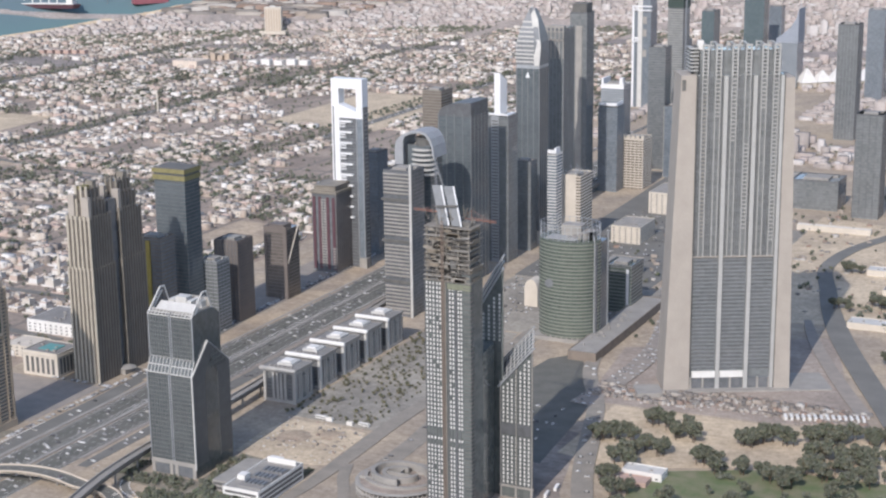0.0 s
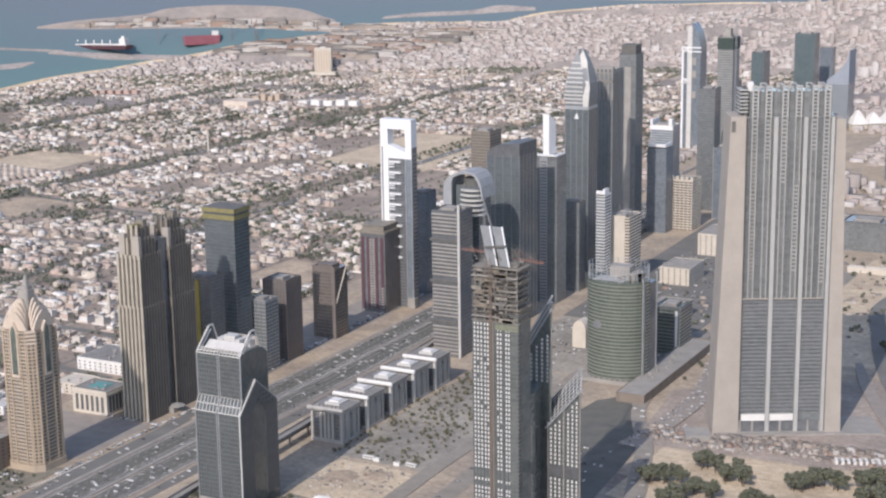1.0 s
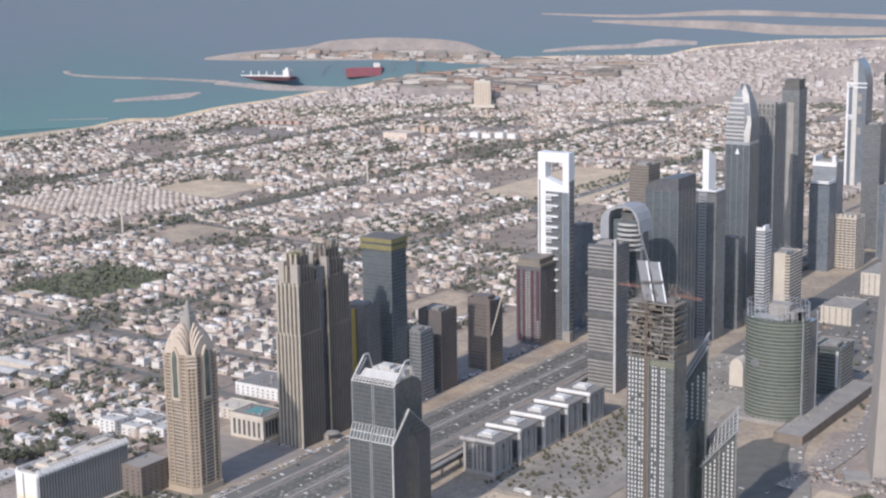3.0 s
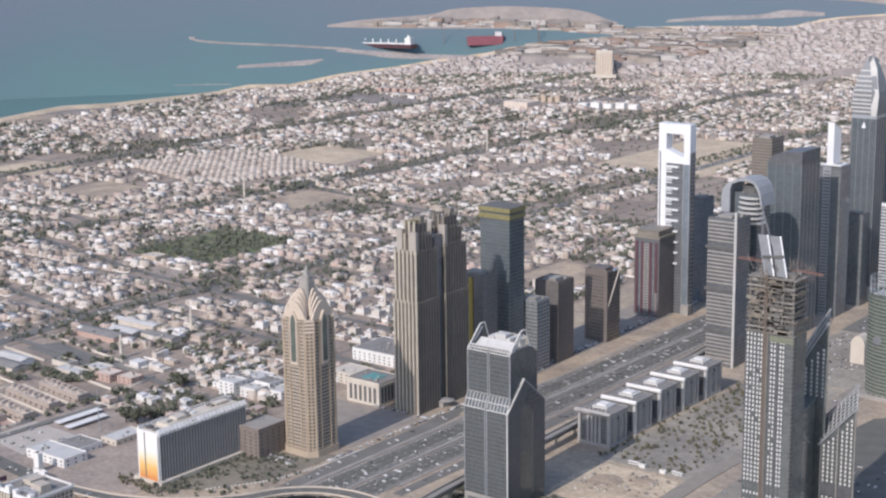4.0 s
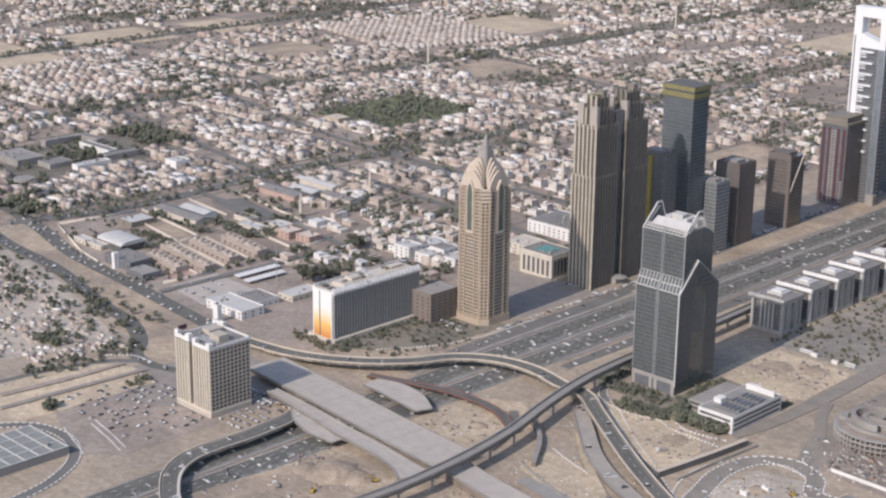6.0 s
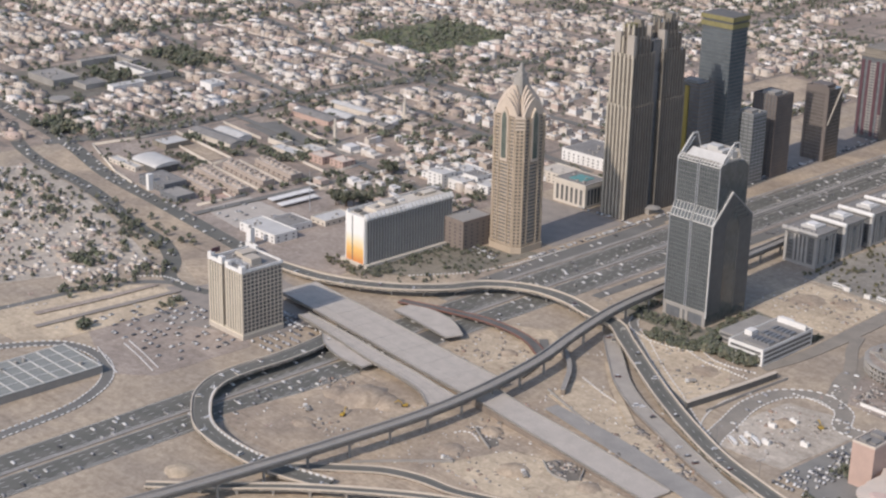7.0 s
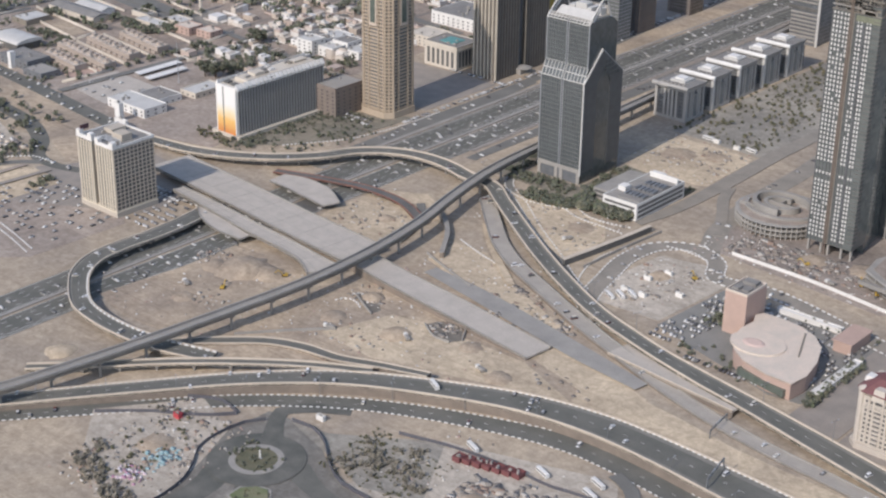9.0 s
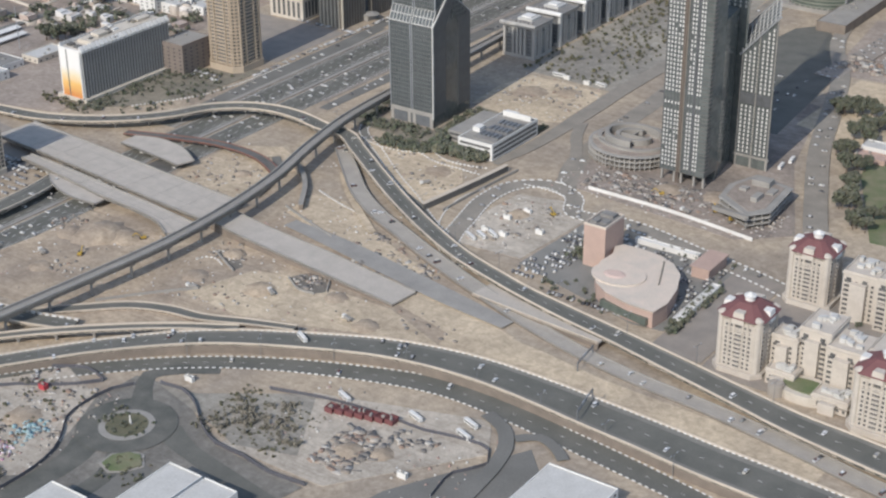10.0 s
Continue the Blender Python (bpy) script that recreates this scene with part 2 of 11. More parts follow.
# ---- building blocks ----
class Shape:
    """A mesh in the making."""

    def __init__(self):
        self.v, self.f = [], []

    def box(self, x0, x1, y0, y1, z0, z1):
        k = len(self.v)
        self.v += [(x0, y0, z0), (x1, y0, z0), (x1, y1, z0), (x0, y1, z0), (x0, y0, z1), (x1, y0, z1), (x1, y1, z1), (x0, y1, z1)]
        self.f += [(k, k + 3, k + 2, k + 1), (k + 4, k + 5, k + 6, k + 7), (k, k + 1, k + 5, k + 4), (k + 1, k + 2, k + 6, k + 5), (k + 2, k + 3, k + 7, k + 6), (k + 3, k, k + 4, k + 7)]
        return self

    def prism(self, outline, z0, z1, taper=1.0, tops=None):
        """An upright prism on an outline that runs anticlockwise; tops: a height for each corner."""
        k, n = len(self.v), len(outline)
        cx, cy = sum(p[0] for p in outline) / n, sum(p[1] for p in outline) / n
        self.v += [(x, y, z0) for x, y in outline]
        self.v += [(cx + (x - cx) * taper, cy + (y - cy) * taper, tops[i] if tops else z1) for i, (x, y) in enumerate(outline)]
        self.f += [tuple(range(k + n - 1, k - 1, -1)), tuple(range(k + n, k + 2 * n))]
        self.f += [(k + i, k + (i + 1) % n, k + n + (i + 1) % n, k + n + i) for i in range(n)]
        return self

    def beam(self, a, b, w):
        """A square bar from a to b."""
        a, b = Vector(a), Vector(b)
        d = (b - a).normalized()
        s = d.cross(Vector((0, 0, 1)) if abs(d.z) < 0.9 else Vector((1, 0, 0))).normalized() * w / 2
        u = s.cross(d).normalized() * w / 2
        k = len(self.v)
        self.v += [tuple(p + q) for p in (a, b) for q in (-s - u, s - u, s + u, -s + u)]
        self.f += [(k, k + 1, k + 2, k + 3), (k + 7, k + 6, k + 5, k + 4)] + [(k + (i + 1) % 4, k + i, k + 4 + i, k + 4 + (i + 1) % 4) for i in range(4)]
        return self

    def quad(self, a, b, c, d):
        k = len(self.v)
        self.v += [a, b, c, d]
        self.f.append((k, k + 1, k + 2, k + 3))
        return self

    def mesh(self, name, mat):
        me = bpy.data.meshes.new(name)
        me.from_pydata(self.v, [], self.f)
        me.materials.append(mat)
        me.update()
        return me


def part(name, shape, mat, parent=None, label="", at=None, kind=""):
    """One mesh object under a thing or a part. shape: a Shape, or a mesh that several pieces share."""
    ob = new(name, shape.mesh(name, mat) if isinstance(shape, Shape) else shape)
    ob.parent = parent
    if at is not None:
        ob.matrix_basis = at if isinstance(at, Matrix) else Matrix.Translation(at)
    return tagged(ob, label=label, kind=kind)


def thing(name, label, category, x, y, z=0.0, turn=0.0, group="", kind=""):
    ob = new(name)
    ob.empty_display_size = 5
    ob.matrix_basis = pose(x, y, z, 0, 0, turn)
    return tagged(ob, label, category, group, kind)


def setting(name, shape, mat, label, category):
    return tagged(new(name, shape.mesh(name, mat) if isinstance(shape, Shape) else shape), label, category, kind="structure")


def circle(r, n=24, cx=0.0, cy=0.0, start=0.0, sweep=2 * math.pi):
    return [(cx + r * math.cos(start + sweep * i / n), cy + r * math.sin(start + sweep * i / n)) for i in range(n)]


def ellipse(a, b, n=32):
    return [(a * math.cos(2 * math.pi * i / n), b * math.sin(2 * math.pi * i / n)) for i in range(n)]


RIM, FAR = 4300.0, 4880.0


def drawn_in(x, y, z):
    """Beyond the rim the plain rises as a bowl towards the horizon, so that the far distance closes the place."""
    r = math.hypot(x, y)
    if r <= RIM:
        return (x, y, z)
    s = (RIM + (FAR - RIM) * (1 - RIM / r)) / r
    return (x * s, y * s, EYE + (z - EYE) * s)


def smooth(points, step=6.0):
    """A curve through the points (x, y, ...), each with what it carries."""
    p = [np.array(q, float) for q in points]
    run = [0.0]
    for a, b in zip(p, p[1:]):
        run.append(run[-1] + float(np.hypot(*(b - a)[:2])))
    slope = [(p[1] - p[0]) / run[1]]
    for i in range(1, len(p) - 1):
        u, v = run[i] - run[i - 1], run[i + 1] - run[i]
        slope.append(((p[i] - p[i - 1]) / u * v + (p[i + 1] - p[i]) / v * u) / (u + v))
    slope.append((p[-1] - p[-2]) / (run[-1] - run[-2]))
    out = []
    for i in range(len(p) - 1):
        h = run[i + 1] - run[i]
        n = max(1, int(h / step))
        for k in range(n):
            t = k / n
            out.append((1 + 2 * t) * (1 - t) ** 2 * p[i] + t * (1 - t) ** 2 * h * slope[i] + t * t * (3 - 2 * t) * p[i + 1] + t * t * (t - 1) * h * slope[i + 1])
    return out + [p[-1]]


def sides(line):
    """For a curve: its points and the unit vectors to its left."""
    q = np.array([p[:2] for p in line])
    d = np.gradient(q, axis=0)
    d /= np.linalg.norm(d, axis=1, keepdims=True)
    return q, np.stack([-d[:, 1], d[:, 0]], 1)


def strip(shape, line, inner, outer, low, high):
    """A bar that follows the curve, from inner to outer metres left of it, from low to high metres over the curve's own height.
    A column 3 of the curve is its height; offsets given as functions take the row."""
    q, left = sides(line)
    k = len(shape.v)
    for i, row in enumerate(line):
        a, b = (inner(row) if callable(inner) else inner), (outer(row) if callable(outer) else outer)
        z = row[3]
        lo = low(row) if callable(low) else z + low
        for off, h in ((a, lo), (b, lo), (b, z + high), (a, z + high)):
            shape.v.append((*(q[i] + left[i] * off), h))
    n = len(line)
    for i in range(n - 1):
        a, b = k + 4 * i, k + 4 * i + 4
        shape.f += [(a + j, a + (j + 1) % 4, b + (j + 1) % 4, b + j) for j in range(4)]
    shape.f += [(k, k + 1, k + 2, k + 3), (k + 4 * n - 1, k + 4 * n - 2, k + 4 * n - 3, k + 4 * n - 4)]
    return shape
# ---- the ground, the sea and the far coast ----
RINGS = [0, 250, 500, 800, 1200, 1700, 2300, 3000, 3600, 4000, RIM, 4450, 4600, 4800, 5000, 5250, 5500, 5800, 6200, 6700, 7300, 8000, 9000, 10500, 13000, 17000, 25000, 60000]
SPOKES = 240
ground = Shape()
for r in RINGS:
    for i in range(SPOKES):
        a = 2 * math.pi * i / SPOKES
        ground.v.append(drawn_in(-r * math.sin(a), r * math.cos(a), 0.0))
for j in range(len(RINGS) - 1):
    for i in range(SPOKES):
        a, b, k = j * SPOKES, (j + 1) * SPOKES, (i + 1) % SPOKES
        ground.f.append((a + i, a + k, b + k, b + i))
setting("ground", ground, SAND, "pale brown desert sand and dusty plots", "ground")

# the shore: how far off it lies in each direction, turned from the highway towards the sea
COAST = [(-3130, -5400), (-3130, 2250), (-3151, 2309), (-3211, 2544), (-3144, 2652), (-3097, 2965), (-3142, 3138), (-3045, 3205), (-3108, 3479), (-3097, 3727), (-3131, 4053), (-3115, 4216), (-3168, 4418), (-3145, 4732), (-3086, 5036), (-3262, 5353),
         (-3121, 5494), (-2930, 5599), (-2728, 5677), (-2763, 5850), (-2785, 6214), (-2683, 6488), (-2592, 6750), (-2425, 6803), (-2224, 6981), (-1831, 7105), (600, 12000)]
coast_a = [math.atan2(-x, y) for x, y in COAST][::-1]
coast_r = [math.hypot(x, y) for x, y in COAST][::-1]


def shore(a):
    return float(np.interp(a, coast_a, coast_r))


def at_sea(x, y):
    a = math.atan2(-x, y)
    return coast_a[0] < a < coast_a[-1] and math.hypot(x, y) > shore(a) - 40


def water_material():
    m = bpy.data.materials.new("sea_water")
    m.use_nodes = True
    n, link = m.node_tree.nodes, m.node_tree.links.new
    bsdf = n["Principled BSDF"]
    bsdf.inputs["Roughness"].default_value, bsdf.inputs["IOR"].default_value = 0.35, 1.33
    where = n.new("ShaderNodeNewGeometry")
    split = n.new("ShaderNodeSeparateXYZ")
    link(where.outputs["Position"], split.inputs[0])
    wave = n.new("ShaderNodeTexNoise")
    wave.inputs["Scale"].default_value, wave.inputs["Detail"].default_value = 0.0022, 6.0
    link(where.outputs["Position"], wave.inputs["Vector"])
    far = n.new("ShaderNodeMapRange")      # depth of the sea, by the distance from the shore
    far.inputs[1].default_value, far.inputs[2].default_value = -3130.0, -4700.0
    link(split.outputs[0], far.inputs[0])
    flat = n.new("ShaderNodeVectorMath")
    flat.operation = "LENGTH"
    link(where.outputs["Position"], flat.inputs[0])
    # distance from the eye deepens the tone and mixes haze into it
    depth_and_haze = n.new("ShaderNodeMapRange")
    depth_and_haze.inputs[1].default_value, depth_and_haze.inputs[2].default_value = 4250.0, 4880.0
    link(flat.outputs["Value"], depth_and_haze.inputs[0])
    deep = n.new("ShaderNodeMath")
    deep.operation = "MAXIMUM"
    link(far.outputs[0], deep.inputs[0]), link(depth_and_haze.outputs[0], deep.inputs[1])
    add = n.new("ShaderNodeMath")
    add.operation = "MULTIPLY_ADD"
    add.inputs[1].default_value = 0.5
    link(wave.outputs[0], add.inputs[0]), link(deep.outputs[0], add.inputs[2])
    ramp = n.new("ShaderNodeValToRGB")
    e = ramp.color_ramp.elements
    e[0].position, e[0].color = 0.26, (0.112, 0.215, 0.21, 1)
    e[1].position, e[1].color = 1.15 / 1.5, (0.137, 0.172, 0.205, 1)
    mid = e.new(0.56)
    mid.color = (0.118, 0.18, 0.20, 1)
    link(add.outputs[0], ramp.inputs[0])
    link(ramp.outputs[0], bsdf.inputs["Base Color"])
    ripple = n.new("ShaderNodeTexNoise")
    ripple.inputs["Scale"].default_value, ripple.inputs["Detail"].default_value = 0.12, 4.0
    link(where.outputs["Position"], ripple.inputs["Vector"])
    b = n.new("ShaderNodeBump")
    b.inputs["Strength"].default_value, b.inputs["Distance"].default_value = 0.5, 1.0
    link(ripple.outputs[0], b.inputs["Height"]), link(b.outputs[0], bsdf.inputs["Normal"])
    return m


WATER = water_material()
sea, beach, spokes = Shape(), Shape(), []
first, last = int(coast_a[0] / (2 * math.pi) * SPOKES) + 1, int(coast_a[-1] / (2 * math.pi) * SPOKES)
fine = [first + k / 4 for k in range((last - first) * 4 + 1)]
radii = RINGS[8:]
for s in fine:
    a = 2 * math.pi * s / SPOKES
    rs = shore(a)
    for r in radii:
        r = max(r, rs)
        sea.v.append(drawn_in(-r * math.sin(a), r * math.cos(a), 2.0))
    for r, z in ((rs - 70, 1.0), (rs - 20, 2.6), (rs + 12, 2.3)):
        beach.v.append(drawn_in(-r * math.sin(a), r * math.cos(a), z))
n = len(radii)
for i in range(len(fine) - 1):
    for j in range(n - 1):
        if max(radii[j + 1], 0) > shore(2 * math.pi * fine[i] / SPOKES):
            sea.f.append((i * n + j, (i + 1) * n + j, (i + 1) * n + j + 1, i * n + j + 1))
    for j in range(2):
        beach.f.append((i * 3 + j, i * 3 + 3 + j, i * 3 + 4 + j, i * 3 + 1 + j))
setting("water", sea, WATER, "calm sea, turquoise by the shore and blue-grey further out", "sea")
setting("beach", beach, PALE_SAND, "narrow pale sand beach along the shore", "beach")


# far ground and sand: distance haze is put into these greyed tones
OUTER = earth("hazed_city_ground", (0.36, 0.32, 0.295), (0.25, 0.228, 0.215), 0.2)
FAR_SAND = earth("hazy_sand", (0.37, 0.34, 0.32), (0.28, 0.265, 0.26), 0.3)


def bank(name, points, mat, label, category, height=8.0):
    """A low bank of made ground in the sea, as wide as each point says."""
    s = Shape()
    line = [(*p[:3], height) for p in smooth(points, 40)]
    strip(s, line, lambda p: -p[2] / 2, lambda p: p[2] / 2, -height, 0)
    s.v = [drawn_in(*v) for v in s.v]
    return setting(name, s, mat, label, category)


# made ground in muted grey, haze included in the colour
FAR_FILL = material("hazed_made_ground", (0.22, 0.205, 0.195), 0.95, second=(0.37, 0.32, 0.28), size=90, mix=0.5, fine=14.0)


def land(name, front, back, label, category, mat, height=6.0):
    """Low made ground in the sea between a near and a far edge."""
    n, rows = 44, 5
    edges = []
    for line in (front, back):
        p = np.array(smooth(line, 30))
        run = np.concatenate([[0], np.cumsum(np.linalg.norm(np.diff(p, axis=0), axis=1))])
        at = np.linspace(0, run[-1], n)
        edges.append(np.stack([np.interp(at, run, p[:, 0]), np.interp(at, run, p[:, 1])], 1))
    s = Shape()
    for i in range(n):
        for j in range(rows + 2):
            f = min(max((j - 1) / (rows - 1), 0), 1)
            x, y = edges[0][i] * (1 - f) + edges[1][i] * f
            s.v.append(drawn_in(float(x), float(y), 0.0 if j in (0, rows + 1) else height + 1.5 * noise.noise((x * 0.004, y * 0.004, 2.0))))
    m = rows + 2
    for i in range(n - 1):
        s.f += [(i * m + j, (i + 1) * m + j, (i + 1) * m + j + 1, i * m + j + 1) for j in range(m - 1)]
    return setting(name, s, mat, label, category)


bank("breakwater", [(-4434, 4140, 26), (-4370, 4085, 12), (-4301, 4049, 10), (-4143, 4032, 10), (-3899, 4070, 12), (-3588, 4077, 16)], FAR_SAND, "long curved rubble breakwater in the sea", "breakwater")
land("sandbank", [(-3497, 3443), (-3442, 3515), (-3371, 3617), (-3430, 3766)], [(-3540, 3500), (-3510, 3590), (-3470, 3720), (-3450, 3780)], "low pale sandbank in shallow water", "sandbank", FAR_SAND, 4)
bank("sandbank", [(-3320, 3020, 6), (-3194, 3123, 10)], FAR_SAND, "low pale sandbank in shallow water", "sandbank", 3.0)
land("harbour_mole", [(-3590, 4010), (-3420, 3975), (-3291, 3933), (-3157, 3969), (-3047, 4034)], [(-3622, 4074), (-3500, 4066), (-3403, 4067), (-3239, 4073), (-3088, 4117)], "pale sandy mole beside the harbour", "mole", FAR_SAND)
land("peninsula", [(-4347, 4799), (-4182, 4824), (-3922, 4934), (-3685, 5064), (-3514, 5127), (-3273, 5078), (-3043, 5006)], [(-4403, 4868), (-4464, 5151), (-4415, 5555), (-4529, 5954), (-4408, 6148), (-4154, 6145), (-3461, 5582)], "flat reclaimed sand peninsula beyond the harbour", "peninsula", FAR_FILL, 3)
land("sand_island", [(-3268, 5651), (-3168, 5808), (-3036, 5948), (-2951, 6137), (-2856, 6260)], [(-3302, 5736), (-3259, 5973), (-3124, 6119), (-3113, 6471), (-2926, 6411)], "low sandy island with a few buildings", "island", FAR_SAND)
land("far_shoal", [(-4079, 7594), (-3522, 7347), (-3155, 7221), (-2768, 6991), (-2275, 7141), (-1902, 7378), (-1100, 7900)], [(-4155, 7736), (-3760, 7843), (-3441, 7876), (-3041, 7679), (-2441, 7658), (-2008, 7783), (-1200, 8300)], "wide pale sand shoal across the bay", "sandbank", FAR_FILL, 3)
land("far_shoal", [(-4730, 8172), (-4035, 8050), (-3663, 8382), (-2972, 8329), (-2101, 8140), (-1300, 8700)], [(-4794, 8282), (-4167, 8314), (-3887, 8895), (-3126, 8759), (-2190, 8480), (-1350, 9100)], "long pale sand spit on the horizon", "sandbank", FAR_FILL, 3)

outer = Shape()
for i in range(241):
    a = math.radians(-12 + 90 * i / 240)
    for j, r in enumerate((3950, 4300, 4600, 5200, 6000, 7500, 9800)):
        r = min(r, shore(a) - 60) if coast_a[0] < a < coast_a[-1] else r
        outer.v.append(drawn_in(-r * math.sin(a), r * math.cos(a), 0.4 + 0.1 * j))
        if i and j:
            k = i * 7 + j
            outer.f.append((k - 8, k - 1, k, k - 7))
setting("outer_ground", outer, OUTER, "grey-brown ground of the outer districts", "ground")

# ---- roads ----
LAID = []      # each road lies a hair above the one before


def band(name, points, mat, label, category="road", z=0.12, thick=0.3):
    """A road on the ground: points of x, y, width."""
    LAID.append(name)
    z += 0.012 * len(LAID)
    line = [(*p[:3], z) for p in smooth(points)]
    s = strip(Shape(), line, lambda p: -p[2] / 2, lambda p: p[2] / 2, -thick, 0)
    return setting(name, s, mat, label, category), line


def dashes(shape, line, offset, length, gap, width, high=0.03, z0=0.0):
    """Blocks along a curve: lane marks or kerb stones."""
    q, left = sides(line)
    run = np.concatenate([[0], np.cumsum(np.linalg.norm(np.diff(q, axis=0), axis=1))])
    s = 0.0
    zs = [p[3] for p in line]
    while s + length < run[-1]:
        pts = []
        for d in (s, s + length):
            x, y, z = np.interp(d, run, q[:, 0]), np.interp(d, run, q[:, 1]), np.interp(d, run, zs)
            lx, ly = np.interp(d, run, left[:, 0]), np.interp(d, run, left[:, 1])
            w = np.interp(d, run, [p[2] for p in line])
            o = offset * w if isinstance(offset, float) and abs(offset) <= 0.5 else offset
            pts.append((x + lx * o, y + ly * o, lx * width / 2, ly * width / 2, z))
        k = len(shape.v)
        (x0, y0, a0, b0, z), (x1, y1, a1, b1, zz) = pts
        for h in (z0, z0 + high):
            shape.v += [(x0 + a0, y0 + b0, z + h), (x0 - a0, y0 - b0, z + h), (x1 - a1, y1 - b1, zz + h), (x1 + a1, y1 + b1, zz + h)]
        shape.f += [(k + 4, k + 5, k + 6, k + 7), (k, k + 1, k + 5, k + 4), (k + 1, k + 2, k + 6, k + 5), (k + 2, k + 3, k + 7, k + 6), (k + 3, k, k + 4, k + 7)]
        s += length + gap
    return shape


def viaduct(name, points, mat, label, parapet=BEIGE_WALL, thick=1.6, rail=1.1, piers=32.0, solid=False, edge=0.8):
    """A raised road: points of x, y, width, height. Deck, two parapets and piers; solid: earth walls instead of piers."""
    line = smooth(points)
    root = thing(name, label, "bridge", float(line[0][0]), float(line[0][1]), kind="structure")
    root.matrix_basis = Matrix.Identity(4)
    half = lambda p: p[2] / 2
    deck = part("deck", strip(Shape(), line, lambda p: -p[2] / 2, half, -thick, 0), mat, root)
    for sgn in (1, -1):
        s = strip(Shape(), line, (lambda p: p[2] / 2 - edge) if sgn > 0 else (lambda p: -p[2] / 2), half if sgn > 0 else (lambda p: -p[2] / 2 + edge), -thick - 0.1, rail)
        part("parapet", s, parapet, deck)
    if mat is ASPHALT:
        for sgn in (1, -1):
            dusty = strip(Shape(), line, (lambda p: p[2] / 2 - edge - 0.14 * p[2]) if sgn > 0 else (lambda p: -p[2] / 2 + edge), (lambda p: p[2] / 2 - edge) if sgn > 0 else (lambda p: -p[2] / 2 + edge + 0.11 * p[2]), -0.2, 0.03)
            part("shoulder", dusty, SHOULDER, deck, "dusty paler road shoulder")
    if solid:
        for sgn in (1, -1):
            part("retaining_wall", strip(Shape(), line, (lambda p: p[2] / 2 - 1.2) if sgn > 0 else (lambda p: -p[2] / 2 + 0.2), (lambda p: p[2] / 2 - 0.2) if sgn > 0 else (lambda p: -p[2] / 2 + 1.2), lambda p: -0.2, -thick), EARTH_WALL, root)
    elif piers:
        q, left = sides(line)
        run = np.concatenate([[0], np.cumsum(np.linalg.norm(np.diff(q, axis=0), axis=1))])
        d = piers / 2
        while d < run[-1]:
            x, y, z, w = (float(np.interp(d, run, [p[i] for p in line])) for i in (0, 1, 3, 2))
            if z > 3.5:
                lx, ly = float(np.interp(d, run, left[:, 0])), float(np.interp(d, run, left[:, 1]))
                s = Shape().prism(circle(1.0, 10), -0.3, z - thick - 1.6)
                s.prism([(lx * a * w * 0.38 - ly * b, ly * a * w * 0.38 + lx * b) for a, b in ((-1, 1.1), (-1, -1.1), (1, -1.1), (1, 1.1))][::-1], z - thick - 1.8, z - thick)
                part("pier", s, CONCRETE, root, at=(x, y, 0))
            d += piers
    return root, line


MARKS, KERB = Shape(), Shape()
for x, w, y0 in ((-898.5, 1.4, 860), (-878.5, 0.9, 1000), (-862, 0.9, 1000), (-843, 1.2, 960)):
    band("lane_divider", [(x, y0, w), (x, 1800, w), (x, 3200, w)], CONCRETE, "low concrete lane divider on the highway", "divider", z=0.45, thick=0.6)
# the highway
_, main_west = band("highway_carriageway", [(-884, -1500, 28), (-884, 700, 28), (-886, 900, 30), (-888, 1200, 30), (-888, 3300, 30)], ASPHALT, "dark asphalt highway carriageway with many lanes")
_, main_east = band("highway_carriageway", [(-853, -1500, 26), (-853, 700, 26), (-853, 1000, 27), (-854, 1200, 28), (-854, 3300, 28)], ASPHALT, "dark asphalt highway carriageway with many lanes")
for line in (main_west, main_east):
    for o in (-0.25, 0.0, 0.25):
        dashes(MARKS, line, o if o else 0, 5, 7, 0.3)
    for o in (-0.46, 0.46, -0.37):
        dashes(MARKS, line, o, 40, 0.2, 0.35)
band("highway_median", [(-869.5, -1500, 3.0), (-869.5, 700, 3.0), (-870, 900, 3.5), (-870.5, 1200, 4.0), (-870.5, 3300, 4.0)], CONCRETE, "concrete median between the carriageways", "median", z=0.8, thick=1.0)
_, service_west = band("service_road", [(-914, 880, 14), (-917, 1000, 16), (-918, 1150, 16), (-934, 1330, 12), (-934, 3000, 12)], OLD_ASPHALT, "worn asphalt service road beside the highway")
_, service_east = band("service_road", [(-826, 985, 10), (-826, 1100, 14), (-826, 1500, 14), (-828, 3000, 14)], OLD_ASPHALT, "worn asphalt service road beside the highway")
band("verge", [(-914, 1190, 4), (-914, 1320, 20), (-915, 1700, 22), (-914, 1800, 10)], SOIL, "bare reddish soil strip beside the highway", "verge", z=0.18)
band("verge", [(-838, 1000, 4), (-837, 1400, 5), (-838, 3000, 5)], PAVING, "paved strip beside the highway", "verge", z=0.25)
band("verge", [(-905, 880, 5), (-906, 1180, 4), (-903, 1700, 3), (-904, 3000, 3)], CONCRETE, "concrete divider beside the highway", "verge", z=0.5)

